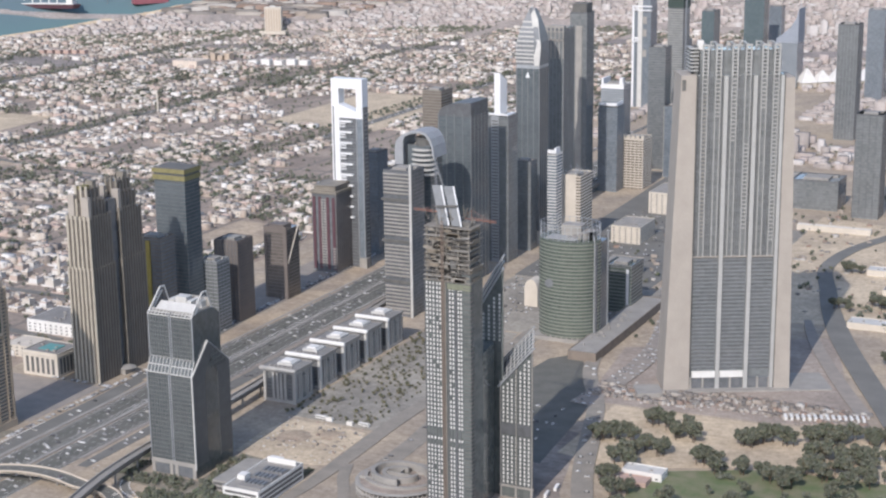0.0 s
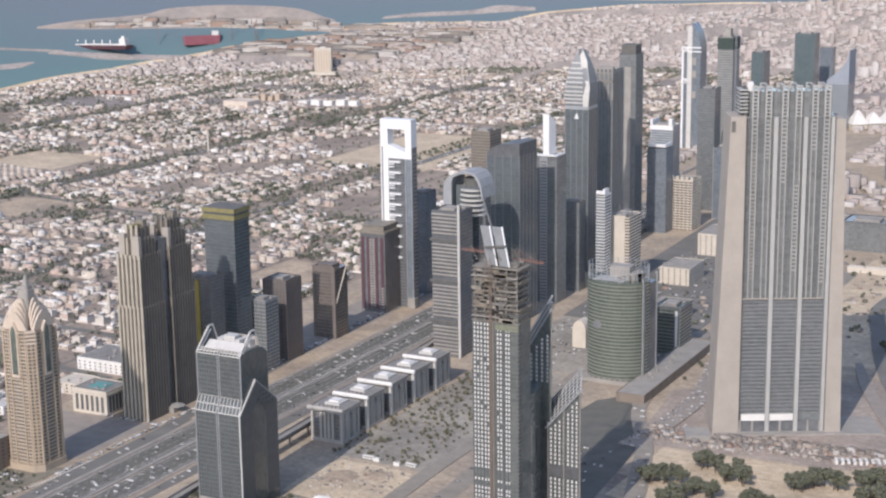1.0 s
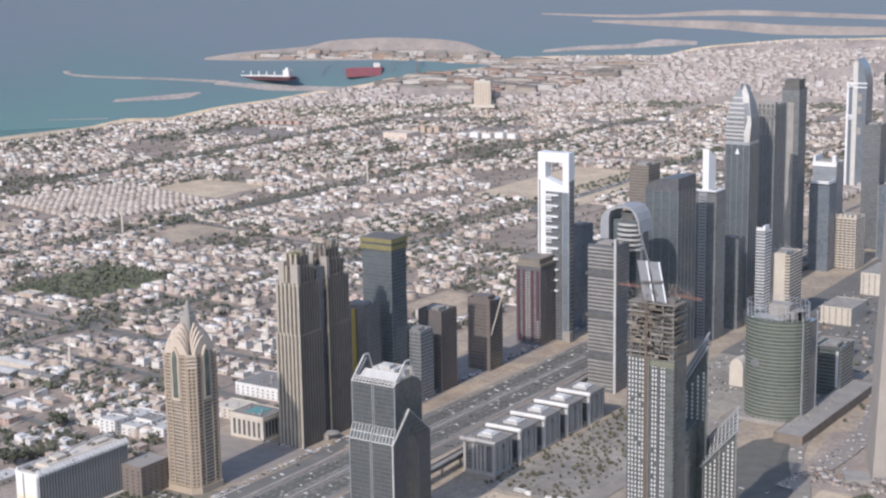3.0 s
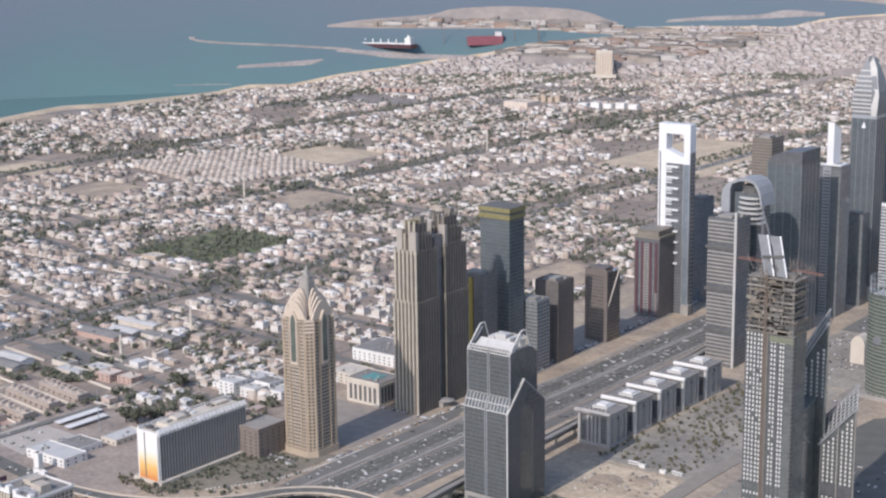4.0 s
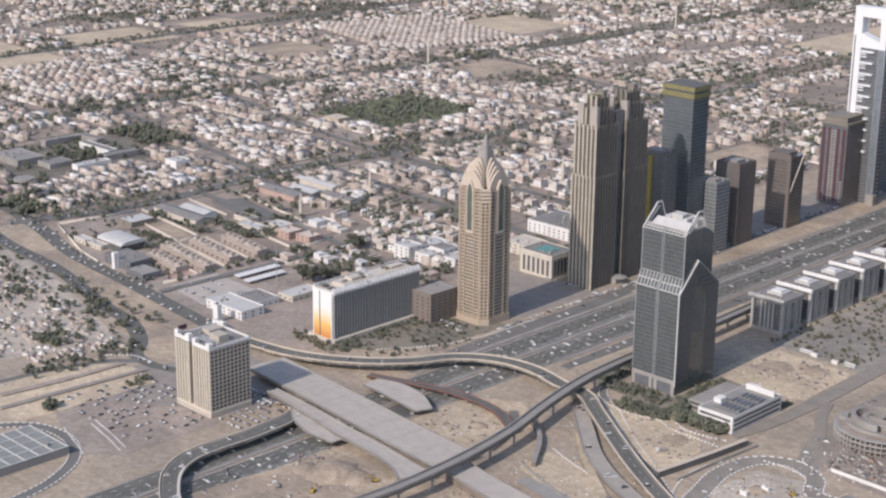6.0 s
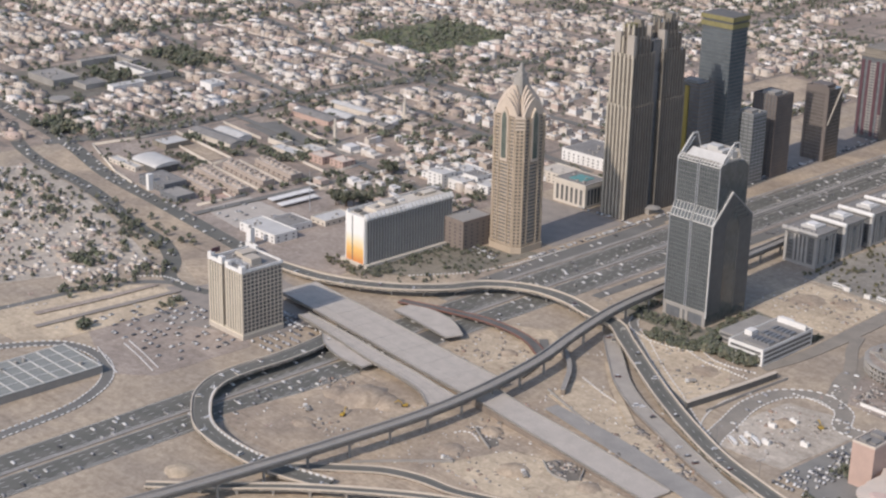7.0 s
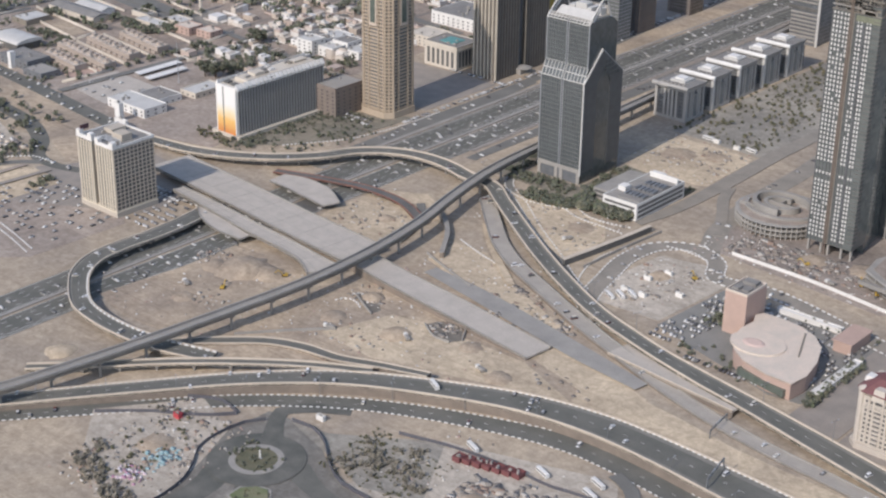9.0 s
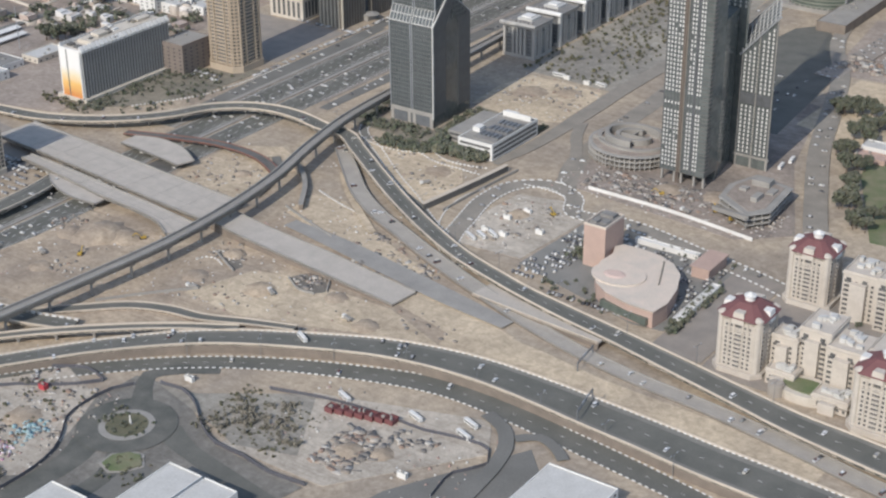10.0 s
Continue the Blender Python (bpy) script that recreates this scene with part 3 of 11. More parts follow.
# the interchange
arterial, r1 = viaduct("arterial_road", [(-900, 300, 14, 1), (-800, 420, 14, 3), (-713, 530, 15, 6), (-669, 583, 16, 7), (-628, 622, 18, 7), (-570, 656, 20, 7), (-518, 678, 23, 7), (-470, 687, 26, 7), (-420, 687, 28, 7), (-381, 684, 30, 7), (-342, 681, 31, 7), (-300, 677, 32, 7), (-265, 675, 32, 7), (-200, 670, 32, 7), (-60, 655, 32, 7)], ASPHALT, "curving raised asphalt road with beige barriers", solid=True, thick=0.8)
_, r2 = band("slip_road", [(-890, 290, 10), (-795, 408, 12), (-703, 520, 14), (-658, 571, 14), (-603, 615, 14), (-539, 647, 16), (-471, 667, 18), (-426, 666, 18), (-385, 661, 17), (-346, 656, 17), (-305, 650, 16), (-200, 632, 16), (-60, 605, 16)], ASPHALT, "dark asphalt slip road with striped kerbs")
for line in (r1, r2):
    dashes(MARKS, line, 0, 3, 9, 0.18)
dashes(KERB, r2, 0.5, 2.2, 2.2, 0.6, 0.5)
dashes(KERB, r2, -0.5, 2.2, 2.2, 0.6, 0.5)
dashes(KERB, r1, 0.46, 2.0, 2.0, 0.6, 0.5)
metro, metro_line = viaduct("railway_viaduct", [(-900, 60, 9, 14), (-830, 240, 9, 15), (-785, 390, 9, 15), (-762, 461, 9, 15), (-748, 540, 9, 15), (-738, 625, 9, 15), (-732, 700, 9, 15), (-734, 755, 9, 15), (-745, 830, 9, 15), (-760, 885, 9, 15), (-772, 940, 9, 15), (-781, 1037, 9, 14), (-784, 1150, 9, 13), (-790, 1250, 9, 12), (-806, 1420, 9, 11), (-815, 1560, 9, 11), (-818, 2600, 9, 11)], TRACK_BED, "curving concrete viaduct of an elevated railway on piers", parapet=CONCRETE, thick=2.6, rail=1.6, piers=34.0, edge=1.0)
for o in (-2.6, -1.1, 1.1, 2.6):
    part("rail", strip(Shape(), metro_line, o - 0.09, o + 0.09, 0.1, 0.35), STEEL, next(q for q in metro.children if q.name.startswith("deck")))
north_deck, north_line = viaduct("unfinished_bridge", [(-1000, 794, 38, 7), (-895, 783, 38, 8), (-805, 773, 39, 8), (-748, 768, 40, 8)], DECK, "wide unfinished bridge of bare grey concrete", parapet=CONCRETE, thick=2.0, rail=0.9, piers=45)
south_deck, south_line = viaduct("unfinished_bridge", [(-946, 758, 10, 7.5), (-888, 751, 13, 8), (-840, 744, 15, 8), (-799, 740, 15, 8), (-770, 735, 17, 8), (-748, 728, 26, 8)], DECK, "wide unfinished bridge of bare grey concrete", parapet=CONCRETE, thick=2.0, rail=0.9, piers=45)
for root, line in ((north_deck, north_line), (south_deck, south_line)):
    slab = next(q for q in root.children if q.name.startswith("deck"))
    for p, q in list(zip(line, line[1:]))[2::5]:
        n = Vector((float(p[1] - q[1]), float(q[0] - p[0]), 0)).normalized() * (float(p[2]) / 2 - 1)
        a = Vector((float(p[0]), float(p[1]), float(p[3]) + 0.02))
        part("expansion_joint", Shape().beam(a - n, a + n, 0.22), CONCRETE, slab)
    for share in (-0.2, 0.2):
        part("seam", strip(Shape(), line, lambda p: p[2] * share - 0.15, lambda p: p[2] * share + 0.15, 0.01, 0.06), CONCRETE, slab)
viaduct("unfinished_ramp", [(-740, 763, 24, 7), (-716, 759, 24, 6.5), (-635, 750, 25, 5), (-560, 742, 24, 2.5)], DECK, "unfinished approach ramp of bare grey concrete", parapet=CONCRETE, thick=1.2, rail=0.6, solid=True)
viaduct("unfinished_ramp", [(-524, 783, 22, 3), (-480, 777, 22, 4), (-420, 769, 20, 5)], DECK, "unfinished approach ramp of bare grey concrete", parapet=BEIGE_WALL, thick=1.2, rail=0.6, solid=True)
loop, loop_line = viaduct("loop_ramp", [(-712, 590, 15, 4), (-751, 576, 16, 5.5), (-780, 572, 15, 6), (-806, 572, 14.5, 6.5), (-830, 576, 14.5, 7), (-857, 592, 15, 7), (-875, 608, 15.5, 7), (-887, 629, 16, 7), (-890, 655, 16, 7), (-889, 688, 16, 7), (-893, 722, 16, 6), (-906, 762, 14, 4), (-930, 800, 12, 1)], ASPHALT, "curved loop ramp of dark asphalt with pale barriers", parapet=BEIGE_WALL, piers=30, rail=1.0)
arch, arch_line = viaduct("curved_flyover", [(-1120, 816, 14, 1), (-1062, 822, 14, 3), (-1005, 827, 15, 5.5), (-966, 840, 15, 7.5), (-934, 863, 15, 8), (-912, 889, 15, 8), (-896, 919, 15, 8), (-873, 938, 15, 8), (-840, 945, 15, 9), (-812, 943, 15, 9), (-790, 937, 15, 9), (-764, 936, 14, 8.5), (-735, 917, 13.5, 8), (-704, 896, 13.5, 7), (-650, 860, 14, 6), (-605, 833, 14, 6), (-562, 811, 14, 6), (-522, 797, 14, 6), (-503, 791, 14, 6), (-458, 780, 16, 6), (-413, 771, 17, 6), (-365, 760, 19, 6), (-322, 750, 20, 6), (-283, 741, 22, 6), (-247, 736, 25, 6), (-150, 722, 27, 6), (-20, 700, 27, 6)], ASPHALT, "curved flyover of dark asphalt with beige barriers", piers=28, rail=1.1)
_r, low = viaduct("slip_road", [(-758, 925, 12, 2), (-722, 890, 13, 3), (-688, 859, 13, 3), (-652, 836, 13, 3), (-622, 822, 13, 3), (-590, 807, 13, 3), (-556, 792, 13, 3), (-509, 774, 12, 2.5), (-466, 759, 12, 1.6), (-416, 746, 12, 1.2), (-381, 740, 12, 1.2), (-335, 735, 12, 1.2), (-276, 725, 13, 1.2), (-239, 717, 13, 1.2), (-100, 690, 13, 1.2)], TRACK_BED, "worn asphalt slip road beside the curved flyover", parapet=CONCRETE, thick=0.8, rail=0.8, solid=True, edge=0.6)
dashes(MARKS, arch_line, 0, 4, 8, 0.2)
dashes(MARKS, loop_line, 0, 4, 8, 0.2)
_, lane = band("slip_road", [(-776, 985, 7), (-770, 970, 7), (-729, 937, 7), (-694, 909, 7), (-650, 878, 7), (-618, 853, 8), (-596, 838, 8)], OLD_ASPHALT, "worn asphalt slip road between the raised roads")
_, curl = band("site_road", [(-560, 800, 12), (-585, 830, 14), (-598, 872, 15), (-606, 911, 15), (-600, 943, 15), (-580, 958, 14), (-552, 948, 14), (-538, 925, 14), (-500, 930, 14), (-430, 916, 15), (-365, 900, 15), (-340, 890, 15)], DUSTY_ROAD, "dusty asphalt road round a building site")
_, boulevard = band("boulevard", [(-560, 949, 15), (-580, 990, 17), (-592, 1056, 18), (-597, 1162, 18), (-608, 1260, 18), (-621, 1366, 18), (-634, 1600, 18), (-650, 2000, 18), (-660, 2600, 18)], DUSTY_ROAD, "dusty asphalt street behind the towers")
_, cross = band("crossing_road", [(-1075, 822, 16), (-1164, 832, 17), (-1276, 845, 17), (-1399, 858, 17), (-1516, 886, 18), (-1700, 915, 20), (-2300, 995, 20), (-3070, 1085, 16)], ASPHALT, "wide worn asphalt road between the plots")
_, side = band("crossing_road", [(-1050, 738, 10), (-1075, 731, 11), (-1104, 734, 13), (-1131, 756, 15), (-1173, 777, 16), (-1240, 789, 16), (-1369, 818, 16), (-1497, 830, 16), (-1560, 845, 16), (-1650, 885, 14)], ASPHALT, "second carriageway of the wide worn road")
_, track = band("side_road", [(-1090, 728, 8), (-1105, 715, 8), (-1122, 672, 8), (-1132, 600, 8), (-1135, 300, 8)], OLD_ASPHALT, "narrow asphalt side road")
_, depot_road = band("side_road", [(-1075, 470, 9), (-1059, 550, 9), (-1030, 588, 9), (-985, 592, 9), (-955, 575, 9), (-935, 545, 9), (-922, 470, 9), (-915, 300, 9)], OLD_ASPHALT, "narrow asphalt side road")

for line in (curl, lane, depot_road):
    for s_ in (0.5, -0.5):
        dashes(KERB, line, s_, 2.8, 2.6, 1.0, 0.55)
dashes(KERB, arch_line[:int(len(arch_line) * 0.3)], 0.47, 2.0, 2.2, 0.5, 0.5)
# the roundabout
ring = Shape()
for i in range(48):
    a, b = (2 * math.pi * k / 48 for k in (i, i + 1))
    ring.quad(*[(-602 + r * math.cos(t), 528 + r * math.sin(t), 0.8) for r, t in ((16.2, a), (29.5, a), (29.5, b), (16.2, b))])
setting("roundabout", ring, RING_ASPHALT, "worn grey asphalt roundabout", "road")
kerb_ring = Shape()
for r0, r1_, z in ((12.6, 16.5, 1.0),):
    for i in range(48):
        a, b = (2 * math.pi * k / 48 for k in (i, i + 1))
        kerb_ring.prism([(-602 + r * math.cos(t), 528 + r * math.sin(t)) for r, t in ((r0, a), (r1_, a), (r1_, b), (r0, b))], 0, z)
setting("roundabout_kerb", kerb_ring, CONCRETE, "pale concrete ring round the roundabout island", "kerb")
band("side_road", [(-612, 550, 14), (-624, 564, 11), (-632, 577, 11), (-624, 589, 11), (-600, 606, 10)], RING_ASPHALT, "short asphalt link to the roundabout")
band("side_road", [(-612, 510, 20), (-604, 490, 18), (-603, 465, 17), (-606, 430, 17), (-612, 380, 17)], RING_ASPHALT, "asphalt road from the roundabout")
band("side_road", [(-592, 512, 12), (-578, 492, 12), (-574, 460, 12), (-572, 380, 12)], RING_ASPHALT, "asphalt road from the roundabout")
band("side_road", [(-580, 538, 18), (-558, 530, 13), (-530, 524, 13), (-500, 518, 14), (-440, 508, 14)], ASPHALT, "asphalt road from the roundabout")
for points in ([(-733, 965), (-698, 963), (-673, 952), (-651, 953), (-634, 958)], [(-720, 849), (-692, 839), (-670, 833), (-649, 823)], [(-760, 953), (-733, 945), (-712, 948), (-694, 954)],
               [(-697, 951), (-675, 944), (-658, 944), (-635, 943)], [(-596, 947), (-582, 949), (-556, 945)], [(-969, 896), (-952, 922), (-939, 944), (-929, 985), (-925, 1060)], [(-1125, 712), (-1106, 731), (-1078, 734)],
               [(-1003, 622), (-972, 616), (-943, 609)], [(-1010, 602), (-984, 594), (-957, 586)], [(-1005, 628), (-974, 622), (-944, 615)], [(-605, 842), (-618, 872), (-622, 902), (-616, 926)], [(-717, 709), (-715, 715), (-709, 718), (-695, 712)], [(-715, 724), (-712, 729), (-695, 720)]):
    dashes(KERB, [(x, y, 1.0, 0.1) for x, y in smooth(points)] if len(smooth(points)[0]) == 2 else [(*p[:2], 1.0, 0.1) for p in smooth(points)], 0, 1.9, 1.7, 0.9, 0.9)
dashes(KERB, loop_line[:int(len(loop_line) * 0.5)], -0.4, 2.8, 2.4, 0.9, 1.1)
setting("lane_marks", MARKS, WHITE_PAINT, "white painted lane marks on the roads", "road marking")["kind"] = "stuff"
setting("kerb_stones", KERB, WHITE_PAINT, "black and white kerb stones along the roads", "kerb")["kind"] = "stuff"
# ---- the low city ----
rng = np.random.default_rng(7)


def blocks(name, rows, mat, label, category):
    """Many upright boxes (x0, x1, y0, y1, z0, z1, turn) as one mesh."""
    rows = np.asarray(rows, float)
    n = len(rows)
    x0, x1, y0, y1, z0, z1, turn = rows.T
    cx, cy, hx, hy = (x0 + x1) / 2, (y0 + y1) / 2, (x1 - x0) / 2, (y1 - y0) / 2
    c_, s_ = np.cos(turn), np.sin(turn)
    v = np.empty((n, 8, 3))
    for k, (sx, sy, top) in enumerate([(-1, -1, 0), (1, -1, 0), (1, 1, 0), (-1, 1, 0), (-1, -1, 1), (1, -1, 1), (1, 1, 1), (-1, 1, 1)]):
        v[:, k, 0] = cx + c_ * sx * hx - s_ * sy * hy
        v[:, k, 1] = cy + s_ * sx * hx + c_ * sy * hy
        v[:, k, 2] = z1 if top else z0
    v = v.reshape(-1, 3)
    r = np.hypot(v[:, 0], v[:, 1])
    s = np.where(r > RIM, (RIM + (FAR - RIM) * (1 - RIM / np.maximum(r, 1))) / np.maximum(r, 1), 1.0)
    v[:, :2] *= s[:, None]
    v[:, 2] = EYE + (v[:, 2] - EYE) * s
    quads = np.array([(4, 5, 6, 7), (0, 1, 5, 4), (1, 2, 6, 5), (2, 3, 7, 6), (3, 0, 4, 7)])
    f = (np.arange(n)[:, None, None] * 8 + quads[None]).reshape(-1, 4)
    me = bpy.data.meshes.new(name)
    me.vertices.add(len(v)), me.loops.add(f.size), me.polygons.add(len(f))
    me.vertices.foreach_set("co", v.ravel())
    me.loops.foreach_set("vertex_index", f.ravel())
    me.polygons.foreach_set("loop_start", np.arange(0, f.size, 4))
    me.update(calc_edges=True)
    me.materials.append(mat)
    return tagged(new(name, me), label, category, kind="stuff")


# open ground in the low city: x0, x1, y0, y1
OPEN = [(-1625, -1375, 2520, 2950), (-2235, -2035, 2265, 2435), (-1210, -1100, 1685, 1815), (-1770, -1605, 1500, 1710), (-1500, -1165, 600, 870),
        (-1330, -1040, 830, 1010), (-1060, -900, 0, 1100), (-1240, -1060, 1000, 1110), (-1520, -1230, 870, 1170), (-2345, -2000, 1965, 2295),
        (-1660, -1575, 1425, 1472), (-2265, -2125, 1740, 1890), (-1890, -1785, 1885, 2030), (-1850, -1735, 1192, 1266), (-2610, -2410, 1800, 2060), (-2700, -2350, 1350, 1480), (-2600, -2440, 1560, 1760), (-1060, -900, 1100, 2100), (-1870, -1695, 985, 1180), (-2340, -2060, 1270, 1455), (-2275, -2185, 3250, 3320), (-2120, -1955, 3216, 3310), (-2758, -2615, 3210, 3292)]
# the avenues run north: y, x
AVENUES = [[(870, -1550), (960, -1521), (1325, -1521), (1416, -1505), (1666, -1476), (3950, -1440)],
           [(300, -2010), (1109, -1981), (1441, -1988), (1745, -1946), (2174, -1920), (3950, -1860)],
           [(300, -2480), (3950, -2480)]]
# streets across them: x, y
CROSSINGS = [[(-1990, 1498), (-1800, 1458), (-1643, 1425), (-1500, 1412), (-1075, 1395)], [(-1520, 1306), (-1282, 1282), (-1075, 1262)],
             [(-1975, 1302), (-1806, 1272), (-1620, 1239), (-1525, 1222)], [(-2470, 1640), (-2200, 1660), (-1960, 1612)], [(-1930, 2060), (-1700, 2010), (-1470, 1985)]]


def avenue_x(a, y):
    return float(np.interp(y, [p[0] for p in a], [p[1] for p in a]))


def is_open(x, y):
    if any(a < x < b and c_ < y < d for a, b, c_, d in OPEN) or at_sea(x - 25, y):
        return True
    if any(abs(x - avenue_x(a, y)) < 21 for a in AVENUES):
        return True
    for c_ in CROSSINGS:
        if c_[0][0] < x < c_[-1][0] and abs(y - np.interp(x, [p[0] for p in c_], [p[1] for p in c_])) < 15:
            return True
    road_y = np.interp(-x, [1075, 1152, 1262, 1482, 1700, 2300, 3070], [815, 822, 842, 866, 905, 990, 1080])
    return abs(y - road_y) < 22


PLOT_DUST = earth("plot_dust", (0.385, 0.32, 0.265), (0.28, 0.232, 0.195), 0.3)
DUSTY_STREET = material("dusty_street", (0.18, 0.158, 0.138), 0.9, second=(0.26, 0.222, 0.187), size=22, mix=0.5, fine=1.5)
setting("residential_ground", Shape().box(-3062, -1062, 880, 4000, 0.0, 0.03).box(-3062, -1545, 200, 878, 0.0, 0.03), PLOT_DUST, "dusty grey-brown ground between the villas", "ground")
streets, walls, houses, windows, canopy, shrubs = Shape(), [], [], [], [], []
BLOCK, PLOT = 56.0, 20.0
for x in np.arange(-3060, -1070, BLOCK):
    if all(abs(x - avenue_x(a, 1300)) > 20 for a in AVENUES):
        streets.box(x - 3.2, x + 3.2, 900 if x > -1560 else 200, 3900, 0.02, 0.10)
for y in np.arange(260, 3900, 190.0):
    streets.box(-3070, -1080 if y > 1000 else -1560, y - 4, y + 4, 0.02, 0.13)
setting("residential_streets", streets, DUSTY_STREET, "narrow worn asphalt streets between the villas", "road")
avenue_lines = []
for a in AVENUES:
    avenue_lines.append(band("avenue", [(x, y, 21) for y, x in a], OLD_ASPHALT, "wide worn asphalt avenue lined with trees", z=0.2)[1])
for c_ in CROSSINGS:
    band("cross_street", [(x, y, 11) for x, y in c_], OLD_ASPHALT, "worn asphalt street between the villa blocks", z=0.16)


def villa(seed):
    """One flat-roofed villa with an annex, stair room, water tank, windows and garden wall."""
    r = random.Random(seed)
    t = thing("villa", VILLA_LABELS[seed % len(VILLA_LABELS)], "house", 0, 0, -50, group="villas by the highway")
    w, d, h = r.uniform(10, 13), r.uniform(9, 13), r.choice((4.0, 6.8, 7.2))
    body = Shape().box(-w / 2, w / 2, -d / 2, d / 2, 0, h)
    main = part("main_block", body, HOUSE_ONE, t)
    rim = Shape()
    for x0, x1, y0, y1 in ((-w / 2 - 0.2, w / 2 + 0.2, -d / 2 - 0.2, -d / 2 + 0.2), (-w / 2 - 0.2, w / 2 + 0.2, d / 2 - 0.2, d / 2 + 0.2), (-w / 2 - 0.2, -w / 2 + 0.2, -d / 2, d / 2), (w / 2 - 0.2, w / 2 + 0.2, -d / 2, d / 2)):
        rim.box(x0, x1, y0, y1, h - 0.3, h + 0.9)
    part("parapet", rim, HOUSE_ONE, main)
    ww = w * r.uniform(0.35, 0.6)
    part("stair_room", Shape().box(-ww / 2, ww / 2, 0, d * 0.35, h, h + 3), HOUSE_ONE, t)
    aw = r.uniform(2, 2.6)
    part("annex", Shape().box(w / 2, w / 2 + aw, -d * 0.3, d * 0.4, 0, h * r.choice((0.5, 0.6))), HOUSE_ONE, t)
    part("water_tank", Shape().prism(circle(1.0, 10, -w * 0.3, d * 0.3), h, h + 2.0), WHITE_PAINT, t, "white water tank")
    me = Shape().box(-0.9, 0.9, -0.1, 0.3, 0, 1.7).mesh("window", WINDOW)
    for k in (-0.28, 0.28):
        part("window", me, WINDOW, main, at=pose(w * k, -d / 2, h - 3.0))
    g = Shape()
    for x0, x1, y0, y1 in ((-9.3, 9.3, -9.6, -9.3), (-9.3, 9.3, 9.3, 9.6), (-9.6, -9.3, -9.6, 9.6), (9.3, 9.6, -9.6, 9.6)):
        g.box(x0, x1, y0, y1, 0, 2.1)
    part("garden_wall", g, HOUSE_ONE, t)
    return t


VILLA_LABELS = ("pale rendered flat-roofed villa inside a garden wall", "beige rendered villa with annex and stair room", "cream two-storey villa with a white water tank", "sand-coloured villa with parapet and walled garden")
HOUSE_ONE = material("villa_render", (1, 1, 1), 0.85, second=(0.87, 0.86, 0.85), size=9, mix=0.5, fine=1.0, random_by="object",
                     island=((0.62, 0.58, 0.52), (0.70, 0.68, 0.64), (0.50, 0.43, 0.36), (0.64, 0.58, 0.51), (0.54, 0.44, 0.38), (0.72, 0.71, 0.69)))
models = [villa(k) for k in range(8)]
placed = []


def villa_rows(x, y, near):
    """Boxes of one villa on its plot."""
    w, d, h = rng.uniform(12, 20), rng.uniform(11, 17), rng.choice([4.0, 4.2, 6.6, 7.0, 7.4, 7.8])
    x, y = x + rng.normal(0, 1.8), y + rng.normal(0, 1.8)
    houses.append((x - w / 2, x + w / 2, y - d / 2, y + d / 2, 0, h, rng.normal(0, 0.03)))
    for _k in range(rng.integers(2, 5)):
        ww, dd = w * rng.uniform(0.25, 0.6), d * rng.uniform(0.3, 0.6)
        ox, oy = rng.uniform(-1, 1) * w * 0.7, rng.uniform(-1, 1) * d * 0.7
        hh = h + rng.uniform(0.8, 2.6) if rng.random() < 0.45 else h * rng.uniform(0.45, 0.8)
        houses.append((x + ox - ww / 2, x + ox + ww / 2, y + oy - dd / 2, y + oy + dd / 2, 0, hh, 0))
    if near:
        for s in (-1, 1):
            walls.append((x - 11, x + 11, y + s * 9.6 - 0.15, y + s * 9.6 + 0.15, 0, 2.1, 0))
            walls.append((x + s * 11.4 - 0.15, x + s * 11.4 + 0.15, y - 9.6, y + 9.6, 0, 2.1, 0))
        for k in range(2):
            zz = max(h - 3, 1)
            wx = x - w / 2 + w * (k + 0.5) / 2
            windows.append((wx - 0.9, wx + 0.9, y - d / 2 - 0.12, y - d / 2 + 0.3, zz, zz + 1.6, 0))
            wy = y - d / 2 + d * (k + 0.5) / 2
            windows.append((x + w / 2 - 0.3, x + w / 2 + 0.12, wy - 0.9, wy + 0.9, zz, zz + 1.6, 0))
        tx, ty = x + rng.uniform(-w, w) * 0.4, y + rng.uniform(-d, d) * 0.4
        houses.append((tx - 0.8, tx + 0.8, ty - 0.8, ty + 0.8, h, h + 1.8, 0))


def in_view(x, y):
    a = math.degrees(math.atan2(-x, y))
    return 8 < a < 66


for bx in np.arange(-3060, -1070, BLOCK):
    for col in (15.5, 40.5):
        for y in np.arange(215, 4300, PLOT):
            x = bx + col
            r = math.hypot(x, y)
            if y < 900 and x > -1540 or not in_view(x, y) or is_open(x, y) or r > RIM + 300:
                continue
            if (y - 260) % 190 < 11 or (y - 260) % 190 > 179:
                continue
            empty = noise.noise((x * 0.005, y * 0.005, 3.1)) < -0.26 or noise.noise((x * 0.017, y * 0.017, 1.3)) < -0.33 or rng.random() < 0.07
            if not empty:
                if x > -1330 and r < 2000 and len(placed) < 60:
                    placed.append(copy_thing(models[len(placed) * 5 % 8], pose(x, y, 0, 0, 0, rng.choice([0, 90, 180, 270]))))
                else:
                    villa_rows(x, y, r < 2900)
            leafy_part = noise.noise((x * 0.0045, y * 0.0045, 6.6)) > 0.08
            for _k in range(rng.integers(2, 7) if leafy_part else rng.integers(0, 3)):
                canopy.append((x + rng.choice([-11.5, 11.5]) + rng.normal(0, 1.6), y + rng.uniform(-11, 11), rng.uniform(4.0, 7.5) * (1.35 if leafy_part else 1)))
for ob in models:
    for o in (*ob.children_recursive, ob):
        bpy.data.objects.remove(o)
